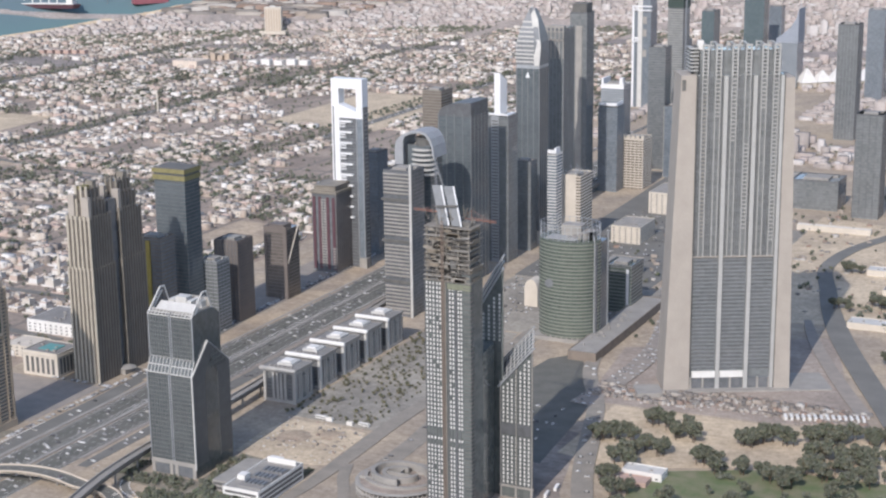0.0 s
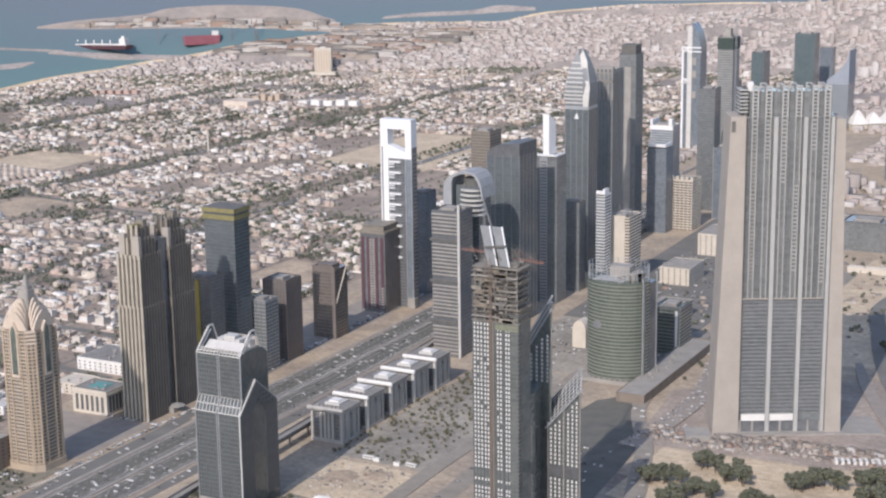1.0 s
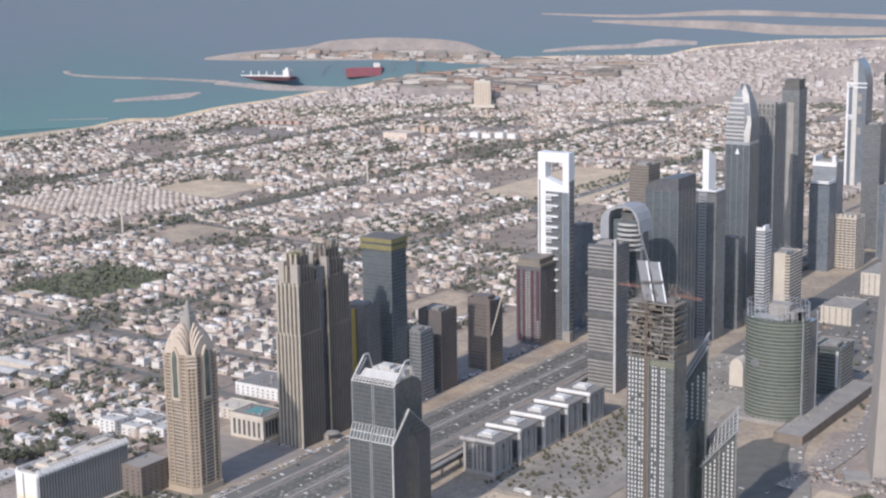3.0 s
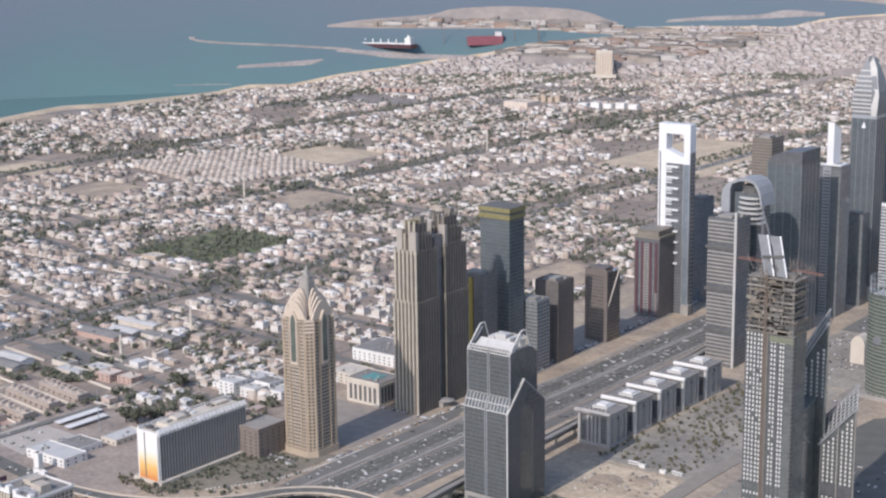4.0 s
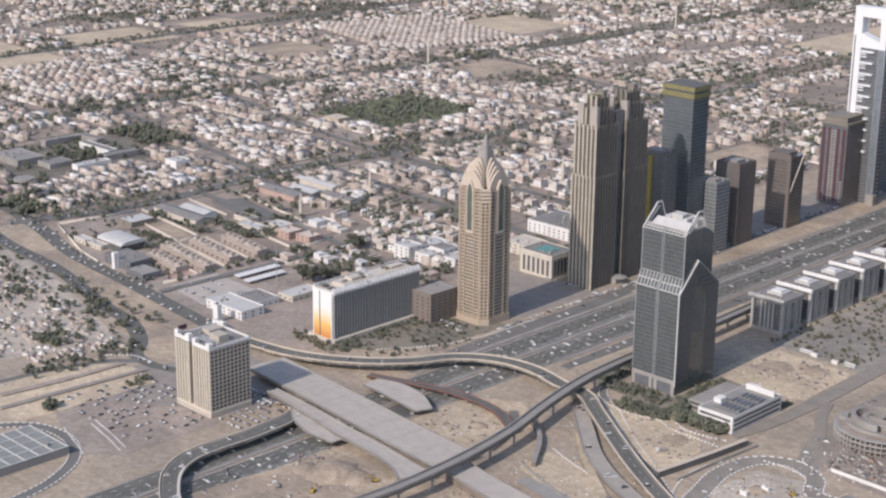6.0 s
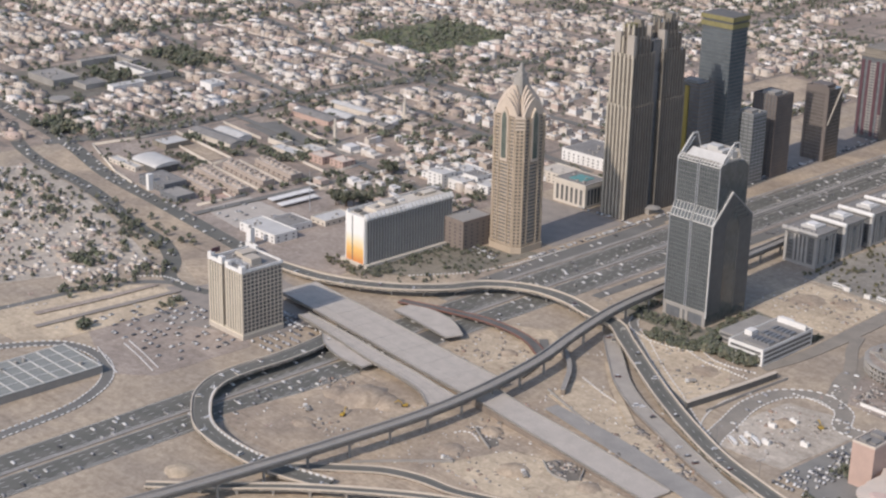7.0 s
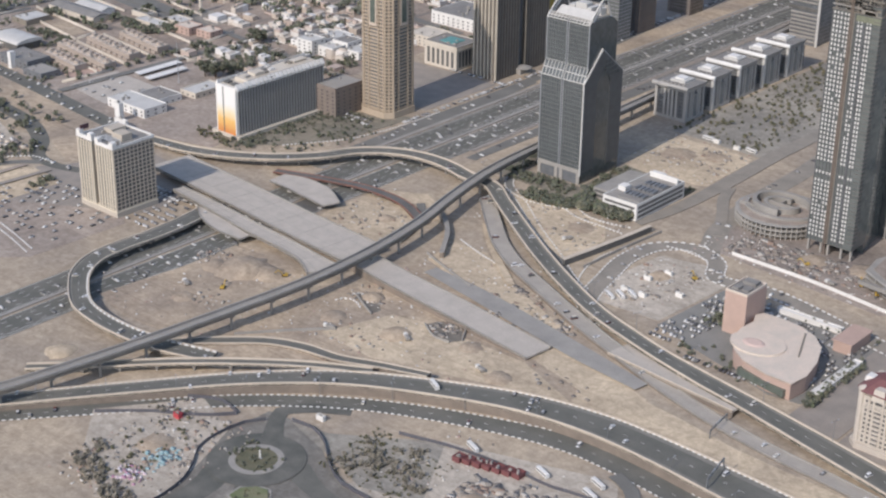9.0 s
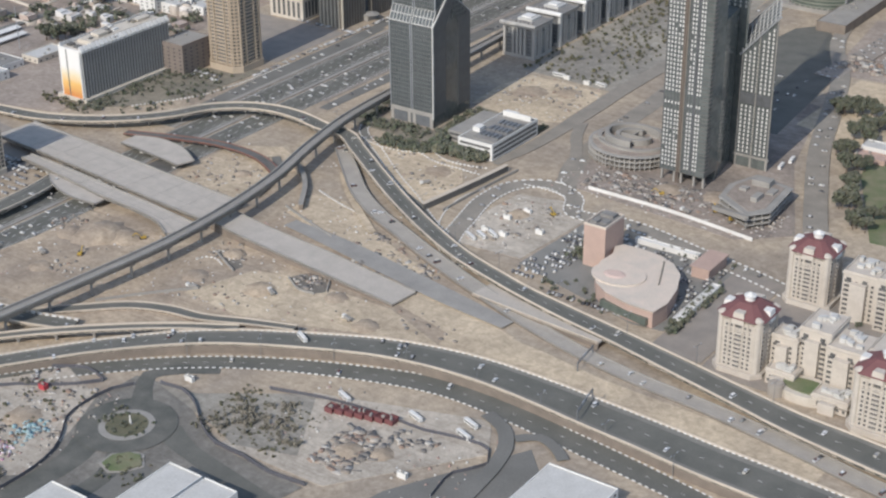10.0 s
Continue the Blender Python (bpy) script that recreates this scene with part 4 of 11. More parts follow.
# the wider city beyond and across the highway
beyond = []
for x in np.arange(-3040, 900, 31.0):
    for y in np.arange(1750, 9800, 30.0):
        r = math.hypot(x, y)
        if r > 9500 or not in_view(x, y) or at_sea(x, y) or (x > -700 and y < 2500) or (-990 < x < -690 and y < 3300):
            continue
        if x < -1010 and r < RIM + 300:
            continue
        if is_open(x, y) or (r > 5200 and rng.random() < 0.45):
            continue
        if noise.noise((x * 0.002, y * 0.002, 8.0)) < -0.25:
            continue
        w, d = rng.uniform(10, 30), rng.uniform(9, 17)
        h = rng.choice([5, 6, 7, 8, 9, 13]) if rng.random() < 0.94 or x < -1900 else rng.uniform(18, 38)
        px, py = x + rng.normal(0, 5), y + rng.normal(0, 5)
        beyond.append((px - w / 2, px + w / 2, py - d / 2, py + d / 2, 0, h, 0))
        if rng.random() < 0.5:
            beyond.append((px - w / 4, px + w / 4, py - d / 2, py, h - 0.5, h + 3, 0))
        if rng.random() < 0.8:
            canopy.append((px + 17, py + rng.uniform(-15, 15), rng.uniform(4, 8)))
# a looser estate of white houses in walled rows
for y in np.arange(1278, 1452, 19.0):
    for x in np.arange(-2335, -2055, 23.0):
        if rng.random() < 0.9:
            w, d, h = rng.uniform(10, 15), rng.uniform(9, 13), rng.choice([6.5, 7.0, 9.5])
            px, py = x + rng.normal(0, 2), y + rng.normal(0, 1.2)
            houses.append((px - w / 2, px + w / 2, py - d / 2, py + d / 2, 0, h, 0.0))
            houses.append((px - w / 4, px + w / 3, py - d / 3, py + d / 4, h - 0.5, h + 2.6, 0.0))
    walls.append((-2345, -2050, y + 9.2, y + 9.6, 0, 2.6, 0))
blocks("villa_district", houses, HOUSE, "dense low white and beige flat-roofed villas", "houses")
# far house palette, flattened and greyed to carry haze
HOUSE_FAR = material("hazed_house_render", (1, 1, 1), 0.85, second=(0.88, 0.87, 0.87), size=12, mix=0.5, fine=2.0, island=((0.49, 0.44, 0.405), (0.56, 0.53, 0.505), (0.44, 0.385, 0.35), (0.50, 0.45, 0.415), (0.37, 0.335, 0.31), (0.47, 0.405, 0.375)))
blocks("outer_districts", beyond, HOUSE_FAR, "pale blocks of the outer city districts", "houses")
port = []
for _k in range(260):
    x, y = rng.uniform(-3150, -2500), rng.uniform(4200, 5300)
    if at_sea(x - 30, y):
        continue
    w, d = rng.uniform(20, 110), rng.uniform(15, 50)
    port.append((x - w / 2, x + w / 2, y - d / 2, y + d / 2, 0, rng.uniform(6, 16), 0.1))
for _k in range(150):
    f, g_ = rng.random(), rng.uniform(0.03, 0.45) ** 1.3
    x, y = np.interp(f, [0, 0.5, 1], [-4180, -3685, -3080]), np.interp(f, [0, 0.5, 1], [4850, 5090, 5040])
    x, y = x - 500 * g_, y + 900 * g_
    w, d = rng.uniform(15, 90), rng.uniform(12, 40)
    port.append((x - w / 2, x + w / 2, y - d / 2, y + d / 2, 0, rng.choice([6, 7, 9, 12, 22]), 0.3))
blocks("harbour_sheds", port, CLUTTER, "grey-brown sheds and container stacks of the harbour", "sheds")
blocks("garden_walls", walls, HOUSE, "low rendered garden walls round the villas", "walls")
blocks("villa_windows", windows, WINDOW, "dark windows of the villas", "windows")
# terraces of like houses
terraces = []
for x in np.arange(-2330, -2040, 22.0):
    for y in np.arange(1995, 2262, 15.0):
        if rng.random() < 0.93:
            px, py = x + 0.2 * (y - 2130), y - 0.25 * (x + 2190)
            terraces.append((px - 6, px + 6, py - 5, py + 5, 0, 7, -0.22))
            terraces.append((px - 3, px + 3, py - 3, py + 2, 6.5, 9.2, -0.22))
blocks("terraced_estate", terraces, ROW_HOUSE, "regular rows of sand-coloured terraced houses", "houses")

# trees: a few leaf clumps on a short trunk each
for a in AVENUES:
    for y in np.arange(890, 3900, 8.0):
        for s in (-16, -13, 2, 13, 16):
            if rng.random() < 0.55 + 0.35 * noise.noise((s * 0.1, y * 0.012, 4.4)):
                canopy.append((avenue_x(a, y) + s + rng.normal(0, 1.5), y + rng.normal(0, 3), rng.uniform(4.5, 8.5)))
for c_ in CROSSINGS:
    for x in np.arange(c_[0][0], c_[-1][0], 9.0):
        if rng.random() < 0.55:
            canopy.append((x, np.interp(x, [p[0] for p in c_], [p[1] for p in c_]) + rng.choice([-9, 9]) + rng.normal(0, 1), rng.uniform(5, 9)))
for _k in range(420):
    canopy.append((rng.uniform(-1765, -1610), rng.uniform(1505, 1705), rng.uniform(5, 9)))
for _k in range(160):
    canopy.append((rng.uniform(-2290, -2230), rng.uniform(2240, 2480), rng.uniform(5, 8)))


def leafy(name, spots, mat, label, clumps=9):
    """Crowns of loose leaf clumps, each a small bent sheet turned its own way."""
    v, f = [], []
    for x, y, h in spots:
        r = h * 0.55
        for _k in range(clumps):
            d = rng.normal(size=3)
            d /= np.linalg.norm(d)
            p = np.array((x, y, h * 0.62)) + d * r * rng.uniform(0.35, 1.0) * (1, 1, 0.7)
            a, b = rng.normal(size=3), rng.normal(size=3)
            a /= np.linalg.norm(a)
            b -= a * (a @ b)
            b /= np.linalg.norm(b)
            s = r * rng.uniform(0.35, 0.6)
            k = len(v)
            v += [drawn_in(*(p + a * s)), drawn_in(*(p + b * s)), drawn_in(*(p - a * s)), drawn_in(*(p - b * s)), drawn_in(*(p + np.cross(a, b) * s * 0.7))]
            f += [(k, k + 1, k + 4), (k + 1, k + 2, k + 4), (k + 2, k + 3, k + 4), (k + 3, k, k + 4), (k, k + 3, k + 2, k + 1)]
        k = len(v)
        q = 0.25
        v += [drawn_in(x - q, y - q, 0), drawn_in(x + q, y - q, 0), drawn_in(x, y + q, 0), drawn_in(x, y, h * 0.7)]
        f += [(k, k + 1, k + 3), (k + 1, k + 2, k + 3), (k + 2, k, k + 3)]
    me = bpy.data.meshes.new(name)
    me.from_pydata(v, [], f)
    me.materials.append(mat)
    return tagged(new(name, me), label, "trees", kind="stuff")


canopy = [c for k, c in enumerate(canopy) if math.hypot(c[0], c[1]) < 1900 or k % 6 > 0]
leafy("garden_trees", canopy, GARDEN_LEAF, "dark green garden and street trees among the villas", 7)
# ---- towers ----
DARK_BRONZE = glass("dark_bronze_glass", (0.102, 0.091, 0.083), (0.155, 0.138, 0.125))
DEEP_GLASS = glass("deep_teal_grey_glass", (0.085, 0.104, 0.112), (0.135, 0.158, 0.168))
DARK_BROWN = material("dark_brown_cladding", (0.19, 0.162, 0.147), 0.6, second=(0.15, 0.13, 0.118), size=9)
def tower(name, label, x0, x1, y0, y1, h, body, bands=None, floor=4.0, band_high=1.1, proud=0.25, fins=None, fin_gap=6.0, fin_w=0.8, fin_d=0.5, base=0.0, turn=0.0, crown=3.0, top=None, group=""):
    """A tower on a box plan: glass body, a slab band at each floor, upright fins, parapet and plant room."""
    w, d = x1 - x0, y1 - y0
    t = thing(name, label, "tower", (x0 + x1) / 2, (y0 + y1) / 2, turn=turn, group=group)
    part("body", Shape().box(-w / 2, w / 2, -d / 2, d / 2, -0.5, h), body, t)
    if bands:
        me = Shape().box(-w / 2 - proud, w / 2 + proud, -d / 2 - proud, d / 2 + proud, 0, band_high).mesh("floor_band", bands)
        levels = [base + floor * (i + 1) - band_high for i in range(int((h - base) / floor))]
        if y0 > 1600:
            s = Shape()
            for z in levels:
                s.box(-w / 2 - proud, w / 2 + proud, -d / 2 - proud, d / 2 + proud, z, z + band_high)
            part("floor_banding", s, bands, t, kind="stuff")
        else:
            for z in levels:
                part("floor_band", me, bands, t, at=(0, 0, z))
    if fins:
        me = Shape().box(-fin_w / 2, fin_w / 2, -fin_d, 0.1, 0, h + 0.4).mesh("fin", fins)
        n = max(1, round(w / fin_gap))
        for i in range(n + 1):
            part("fin", me, fins, t, at=(-w / 2 + w * i / n, -d / 2, 0))
        n = max(1, round(d / fin_gap))
        for i in range(n + 1):
            part("fin", me, fins, t, at=pose(w / 2, -d / 2 + d * i / n, 0, 0, 0, 90))
            part("fin", me, fins, t, at=pose(-w / 2, -d / 2 + d * i / n, 0, 0, 0, -90))
    rim = Shape()
    for a, b, c_, e in ((-w / 2, w / 2, -d / 2, -d / 2 + 0.5), (-w / 2, w / 2, d / 2 - 0.5, d / 2), (-w / 2, -w / 2 + 0.5, -d / 2 + 0.5, d / 2 - 0.5), (w / 2 - 0.5, w / 2, -d / 2 + 0.5, d / 2 - 0.5)):
        rim.box(a, b, c_, e, h, h + crown * 0.5)
    part("parapet", rim, bands or body, t)
    s = Shape().box(-w * 0.28, w * 0.25, -d * 0.3, d * 0.2, h, h + crown).box(-w * 0.1, w * 0.36, d * 0.22, d * 0.36, h, h + crown * 0.6)
    for k in range(4):
        s.box(-w * 0.3 + k * w * 0.13, -w * 0.24 + k * w * 0.13, -d * 0.42, -d * 0.34, h, h + 1.4)
    part("plant_room", s, top or CONCRETE, t)
    return t


tower("office_tower", "dark glass office tower behind a white-framed tower", -958, -938, 1722, 1750, 131, BLUE_GLASS, SLATE, band_high=0.5)
tower("office_tower", "grey mid-rise tower with white balconies by the highway", -959, -935, 1355, 1378, 77, DARK_GLASS, STEEL, band_high=0.7, fins=GREY_METAL)
tower("office_tower", "dark brown granite tower with a set-back top by the highway", -965, -936, 1396, 1426, 90, SMOKE_GLASS, DARK_BROWN, fins=DARK_BROWN, fin_gap=4, fin_w=2)
mesh_tower = tower("tower_block", "dark unfinished tower wrapped at the top in yellow mesh", -988, -950, 1325, 1352, 178, DEEP_GLASS, SLATE, band_high=0.9)
strip_tower = tower("office_tower", "dark tower with a bright gold vertical strip", -980, -950, 1278, 1302, 118, SMOKE_GLASS, BRONZE_GLASS)
tower("office_tower", "grey tower with white horizontal louvres and a curved wing", -803, -770, 1487, 1520, 163, SMOKE_GLASS, SLATE, band_high=0.6, floor=4.2)
tower("office_tower", "grey tower under a white curved roof arc", -800, -772, 1540, 1570, 182, DEEP_GLASS, SLATE, band_high=0.5)
tower("office_tower", "dark teal-grey glass tower with a rounded top", -812, -770, 1642, 1690, 200, DEEP_GLASS, SLATE, band_high=0.5)
tower("office_tower", "grey-brown tower behind dark glass towers", -958, -930, 1890, 1925, 186, BRONZE_GLASS, BROWN_STONE)
tower("office_tower", "slim dark tower with a pale ladder strip and white fin", -801, -770, 1749, 1778, 183, DARK_GLASS, SLATE, band_high=0.5)
tower("office_tower", "plain dark glass slab tower", -790, -768, 1815, 1836, 115, DARK_GLASS, SLATE, band_high=0.6)
tower("office_tower", "dark tower with a silver pointed crown", -833, -800, 1920, 1950, 223, DEEP_GLASS, SLATE, band_high=0.5)
tower("office_tower", "dark ribbed tower with pale columns at its top", -831, -800, 2005, 2043, 262, DARK_GLASS, None, fins=GREY_METAL, fin_gap=5, fin_w=1.2)
tower("office_tower", "slim dark tower with a pale grey front strip", -852, -826, 2160, 2190, 268, DARK_GLASS, SLATE, band_high=0.6)
tower("apartment_tower", "narrow white and grey tower with balconies", -752, -740, 1832, 1852, 124, BLUE_GLASS, WHITE_PAINT)
tower("apartment_block", "cream windowless block with scaffolding on its roof", -748, -720, 1866, 1908, 90, BRONZE_GLASS, CREAM, band_high=1.8)
tower("office_tower", "mid-rise blue-grey tower with a white roof frame", -820, -790, 2195, 2225, 128, BLUE_GLASS, SLATE, band_high=0.5)
tower("office_tower", "dark glass tower with white roof", -920, -880, 2475, 2510, 118, BLUE_GLASS, WHITE_PAINT, band_high=0.6)
tower("apartment_block", "sand-coloured apartment block with a crenellated roof", -792, -760, 2227, 2266, 76, BRONZE_GLASS, CREAM, fins=CREAM, band_high=1.6)
tower("office_tower", "dark brown patterned tower", -808, -780, 2386, 2416, 194, DARK_GLASS, SLATE, band_high=1.2)
tower("office_tower", "unfinished tower with green netting at the top", -824, -798, 2529, 2566, 262, DARK_GLASS, CONCRETE)
tower("office_tower", "white and dark tower with a sloping triangular top", -1040, -1003, 2972, 3010, 188, BLUE_GLASS, SLATE, band_high=0.6)
tower("office_tower", "slim far blue-grey glass tower", -1028, -1000, 3392, 3440, 150, TEAL_GLASS, SLATE, band_high=0.5)
tower("office_tower", "far teal glass slab tower", -1049, -1000, 3814, 3860, 155, TEAL_GLASS, SLATE, band_high=0.5)
tower("office_tower", "small far grey glass tower", -1032, -1000, 3987, 4021, 106, BLUE_GLASS, SLATE, band_high=0.5)
tower("office_tower", "far grey tower with a blue sloping roof", -845, -800, 3334, 3390, 98, BLUE_GLASS, STEEL)
tower("office_tower", "grey ribbed tower on open ground", -592, -558, 2758, 2800, 200, DARK_GLASS, SLATE, band_high=0.8, fins=GREY_METAL)
tower("office_tower", "beige far tower on open ground", -632, -598, 3211, 3250, 182, BLUE_GLASS, GREY_METAL, band_high=0.9)
tower("office_tower", "grey square tower beyond the big tower", -434, -398, 2163, 2200, 144, DARK_GLASS, SLATE, band_high=0.8, fins=SLATE, fin_gap=9)
tower("office_block", "low grey glass office block beyond the big tower", -526, -460, 2192, 2246, 41, DARK_GLASS, SLATE, band_high=0.5)
tower("office_tower", "blue-grey mid-rise tower with pale edge fins", -762, -735, 2330, 2360, 112, BLUE_GLASS, SLATE, band_high=0.6, fins=CONCRETE, fin_gap=13)
tower("apartment_tower", "grey banded apartment tower among the rear towers", -745, -716, 2485, 2515, 98, DARK_GLASS, CONCRETE, band_high=1.2)
tower("office_tower", "dark glass tower with a pale roof rim", -780, -750, 2700, 2732, 138, BLUE_GLASS, SLATE, band_high=0.6, top=WHITE_PAINT)
tower("office_tower", "grey-green glass tower among the rear towers", -728, -702, 2606, 2636, 118, GREEN_GLASS, SLATE, band_high=0.6)
tower("apartment_block", "pale banded apartment block among the rear towers", -706, -676, 2335, 2370, 62, DARK_GLASS, CREAM, band_high=1.5)
tower("office_tower", "dark blue glass tower beside the highway", -868, -842, 2690, 2722, 170, BLUE_GLASS, SLATE, band_high=0.6, fins=GREY_METAL, fin_gap=8)
def many(parent, name, mesh, mat, places, label=""):
    """Like pieces under a thing, the first of them as parts, the rest joined into one."""
    for m in places[:36]:
        part(name, mesh, mat, parent, at=m, label=label)
    if len(places) > 36:
        rest = Shape()
        co = [v.co.copy() for v in mesh.vertices]
        fs = [tuple(p.vertices) for p in mesh.polygons]
        for m in places[36:]:
            m = m if isinstance(m, Matrix) else Matrix.Translation(m)
            k = len(rest.v)
            rest.v += [tuple(m @ v) for v in co]
            rest.f += [tuple(k + i for i in f) for f in fs]
        part(name + "_rest", rest, mat, parent, kind="stuff")


def ribs(parent, name, x0, x1, y0, y1, z0, z1, mat, gap, w, d, faces="sen"):
    """Upright ribs on the faces of a box: s to -y, e to +x, w to -x, n to +y."""
    me = Shape().box(-w / 2, w / 2, -d, 0.05, 0, z1 - z0).mesh(name, mat)
    spots = []
    n = max(1, round((x1 - x0) / gap))
    m = max(1, round((y1 - y0) / gap))
    for i in range(n + 1):
        if "s" in faces:
            spots.append(pose(x0 + (x1 - x0) * i / n, y0, z0))
        if "n" in faces:
            spots.append(pose(x0 + (x1 - x0) * i / n, y1, z0, 0, 0, 180))
    for i in range(m + 1):
        if "e" in faces:
            spots.append(pose(x1, y0 + (y1 - y0) * i / m, z0, 0, 0, 90))
        if "w" in faces:
            spots.append(pose(x0, y0 + (y1 - y0) * i / m, z0, 0, 0, -90))
    many(parent, name, me, mat, spots)


def floors(parent, name, x0, x1, y0, y1, z0, z1, mat, step, high, proud):
    me = Shape().box(x0 - proud, x1 + proud, y0 - proud, y1 + proud, 0, high).mesh(name, mat)
    many(parent, name, me, mat, [(0, 0, z0 + step * i) for i in range(int((z1 - z0) / step) + 1)])


def hull(points_low, z0, points_high, z1):
    """A solid between two outlines of as many corners."""
    s, n = Shape(), len(points_low)
    s.v = [(x, y, z0) for x, y in points_low] + [(x, y, z1) for x, y in points_high]
    s.f = [tuple(range(n - 1, -1, -1)), tuple(range(n, 2 * n))] + [(i, (i + 1) % n, n + (i + 1) % n, n + i) for i in range(n)]
    return s


def along_x(profile, x0, x1):
    """A profile in y and z drawn out along x."""
    s, n = Shape(), len(profile)
    s.v = [(x0, y, z) for y, z in profile] + [(x1, y, z) for y, z in profile]
    s.f = [tuple(range(n - 1, -1, -1)), tuple(range(n, 2 * n))] + [(i, (i + 1) % n, n + (i + 1) % n, n + i) for i in range(n)]
    return s


def along_y(profile, y0, y1):
    """A profile in x and z, clockwise seen from -y, drawn out along y."""
    s, n = Shape(), len(profile)
    s.v = [(x, y0, z) for x, z in profile] + [(x, y1, z) for x, z in profile]
    s.f = [tuple(range(n)), tuple(range(2 * n - 1, n - 1, -1))] + [(n + i, n + (i + 1) % n, (i + 1) % n, i) for i in range(n)]
    return s


# ---- the great slab tower ----
PALE_FIN = material("pale_grey_fin", (0.43, 0.43, 0.415), 0.7, second=(0.37, 0.37, 0.355), size=14)


def slab_tower():
    t = thing("slab_tower", "huge beige concrete slab tower with tapering end walls and tall fins", "tower", -385.5, 1398.5, turn=27.3)
    part("body", Shape().box(-40, 40, 1.5, 34, -0.5, 300), DARK_GLASS, t)
    for s, low_w, high_w in ((-1, 24.5, 13.8), (1, 15.0, 8.8)):
        low = [(40.4 * s, -3), ((40.4 + low_w) * s, -3), ((40.4 + low_w) * s, 38), (40.4 * s, 38)]
        high = [(40.4 * s, -1), ((40.4 + high_w) * s, -1), ((40.4 + high_w) * s, 36), (40.4 * s, 36)]
        if s < 0:
            low, high = low[::-1], high[::-1]
        part("end_wall", hull(low, -1, high, 300 if s < 0 else 297), STONE, t, "tapering beige concrete end wall")
        part("end_wall_groove", Shape().box(min(s * 39.6, s * 40.6), max(s * 39.6, s * 40.6), -1.4, 0.5, 0, 299), DARK_CONCRETE, t)
    part("wall_notch", Shape().box(-53.4, -50, -1.4, 1, 286, 296), DARK_CONCRETE, t, "dark notch near the wall top")
    for x in (-13.4, 13.4):
        part("pier", Shape().box(x - 1.9, x + 1.9, -1.6, 3, 0, 299), PALE_FIN, t)
    part("pier", Shape().box(36.4, 39.5, -1.4, 3, 0, 299), PALE_FIN, t)
    # lower third: deep louvres in three bays
    me = Shape().box(-11.3, 11.3, 0, 1.8, 0, 1.3).mesh("louvre", GREY_METAL)
    many(t, "louvre", me, GREY_METAL, [(x, 0.2, 21.5 + 3.75 * i) for i in range(29) for x in (-26.6, 0, 25.0)])
    for x in (-26.6, 0):
        part("entrance_panel", Shape().box(x - 11, x + 11, -1.6, 0.6, 12.5, 18.6), WHITE_PAINT, t, "bright white panel")
    part("entrance_recess", Shape().box(-39.5, 36, -0.1, 2, 0, 12), SMOKE_GLASS, t)
    for x in (-38.6, -27, -14, -1, 12, 25, 36):
        part("column", Shape().box(x - 0.9, x + 0.9, -1.4, 0.4, 0, 12.4), CONCRETE, t)
    part("band_course", Shape().box(-39.9, 36.2, -0.3, 2, 129.6, 130.6), STONE, t)
    # upper part: paired fins with small windows between them, plain fins in the middle of the bays
    pairs = (-32.4, -20.5, -5.6, 6.6, 21.4, 32.4)
    me = Shape().box(-0.4, 0.4, -0.9, 1.6, 130.6, 299).mesh("fin", PALE_FIN)
    many(t, "fin", me, PALE_FIN, [(x + d, 0, 0) for x in pairs for d in (-2.3, 2.3)])
    me = Shape().box(-0.22, 0.22, -0.3, 1.6, 130.6, 299).mesh("slim_fin", GREY_METAL)
    many(t, "slim_fin", me, PALE_FIN, [(x, 0.6, 0) for x in (-38.2, -36.8, -27.4, -25.6, -16.6, -10.4, -0.6, 1.4, 10.6, 16.6, 26.2, 27.8)])
    me = Shape().box(-1.8, 1.8, -0.4, 0.3, 0, 1.2).mesh("spandrel", CONCRETE)
    many(t, "spandrel", me, PALE_FIN, [(x, 1.3, 134 + 3.75 * i) for x, lo, hi in ((-32.4, 4, 44), (-5.6, 28, 44), (6.6, 6, 28), (32.4, 3, 44), (-20.5, 34, 44), (21.4, 36, 44)) for i in range(lo, hi)])
    me = Shape().box(-39.4, 36, 1.1, 1.7, 0, 0.5).mesh("floor_line", GREY_METAL)
    many(t, "floor_line", me, GREY_METAL, [(0, 0, 136 + 7.5 * i) for i in range(22)])
    # the crown of open concrete ladders before a dark plant storey
    for x in pairs:
        s = Shape()
        for dx in (-2.3, 2.3):
            s.box(x + dx - 0.65, x + dx + 0.65, -0.8, 1.4, 299, 327)
            s.box(x + dx - 0.6, x + dx + 0.6, 28, 30, 301, 327)
        for z in np.arange(299.5, 327, 3.3):
            s.box(x - 1.7, x + 1.7, -0.5, 1.2, z, z + 1.2)
            s.box(x - 2.0, x + 2.0, 28.3, 29.7, z, z + 1.2)
        s.box(x - 2.9, x + 2.9, -0.9, 1.5, 326, 327.6)
        s.box(x - 0.6, x + 0.6, 1.5, 28, 326, 327.4)
        part("crown_frame", s, PALE_FIN, t)
    part("roof_plant", Shape().box(-37, 37, 4, 27, 300, 322), DARK_GLASS, t)
    for i in range(7):
        part("side_louvre", Shape().box(-46, -38, 4, 24, 303 + 3.3 * i, 304.2 + 3.3 * i), PALE_FIN, t, "pale side louvre of the crown")
    part("side_screen", Shape().box(-42, -38.5, 6, 22, 300, 325), DARK_CONCRETE, t)
    part("roof_box", Shape().box(-38, -33, 10, 16, 322, 330), WHITE_PAINT, t, "small white roof box")
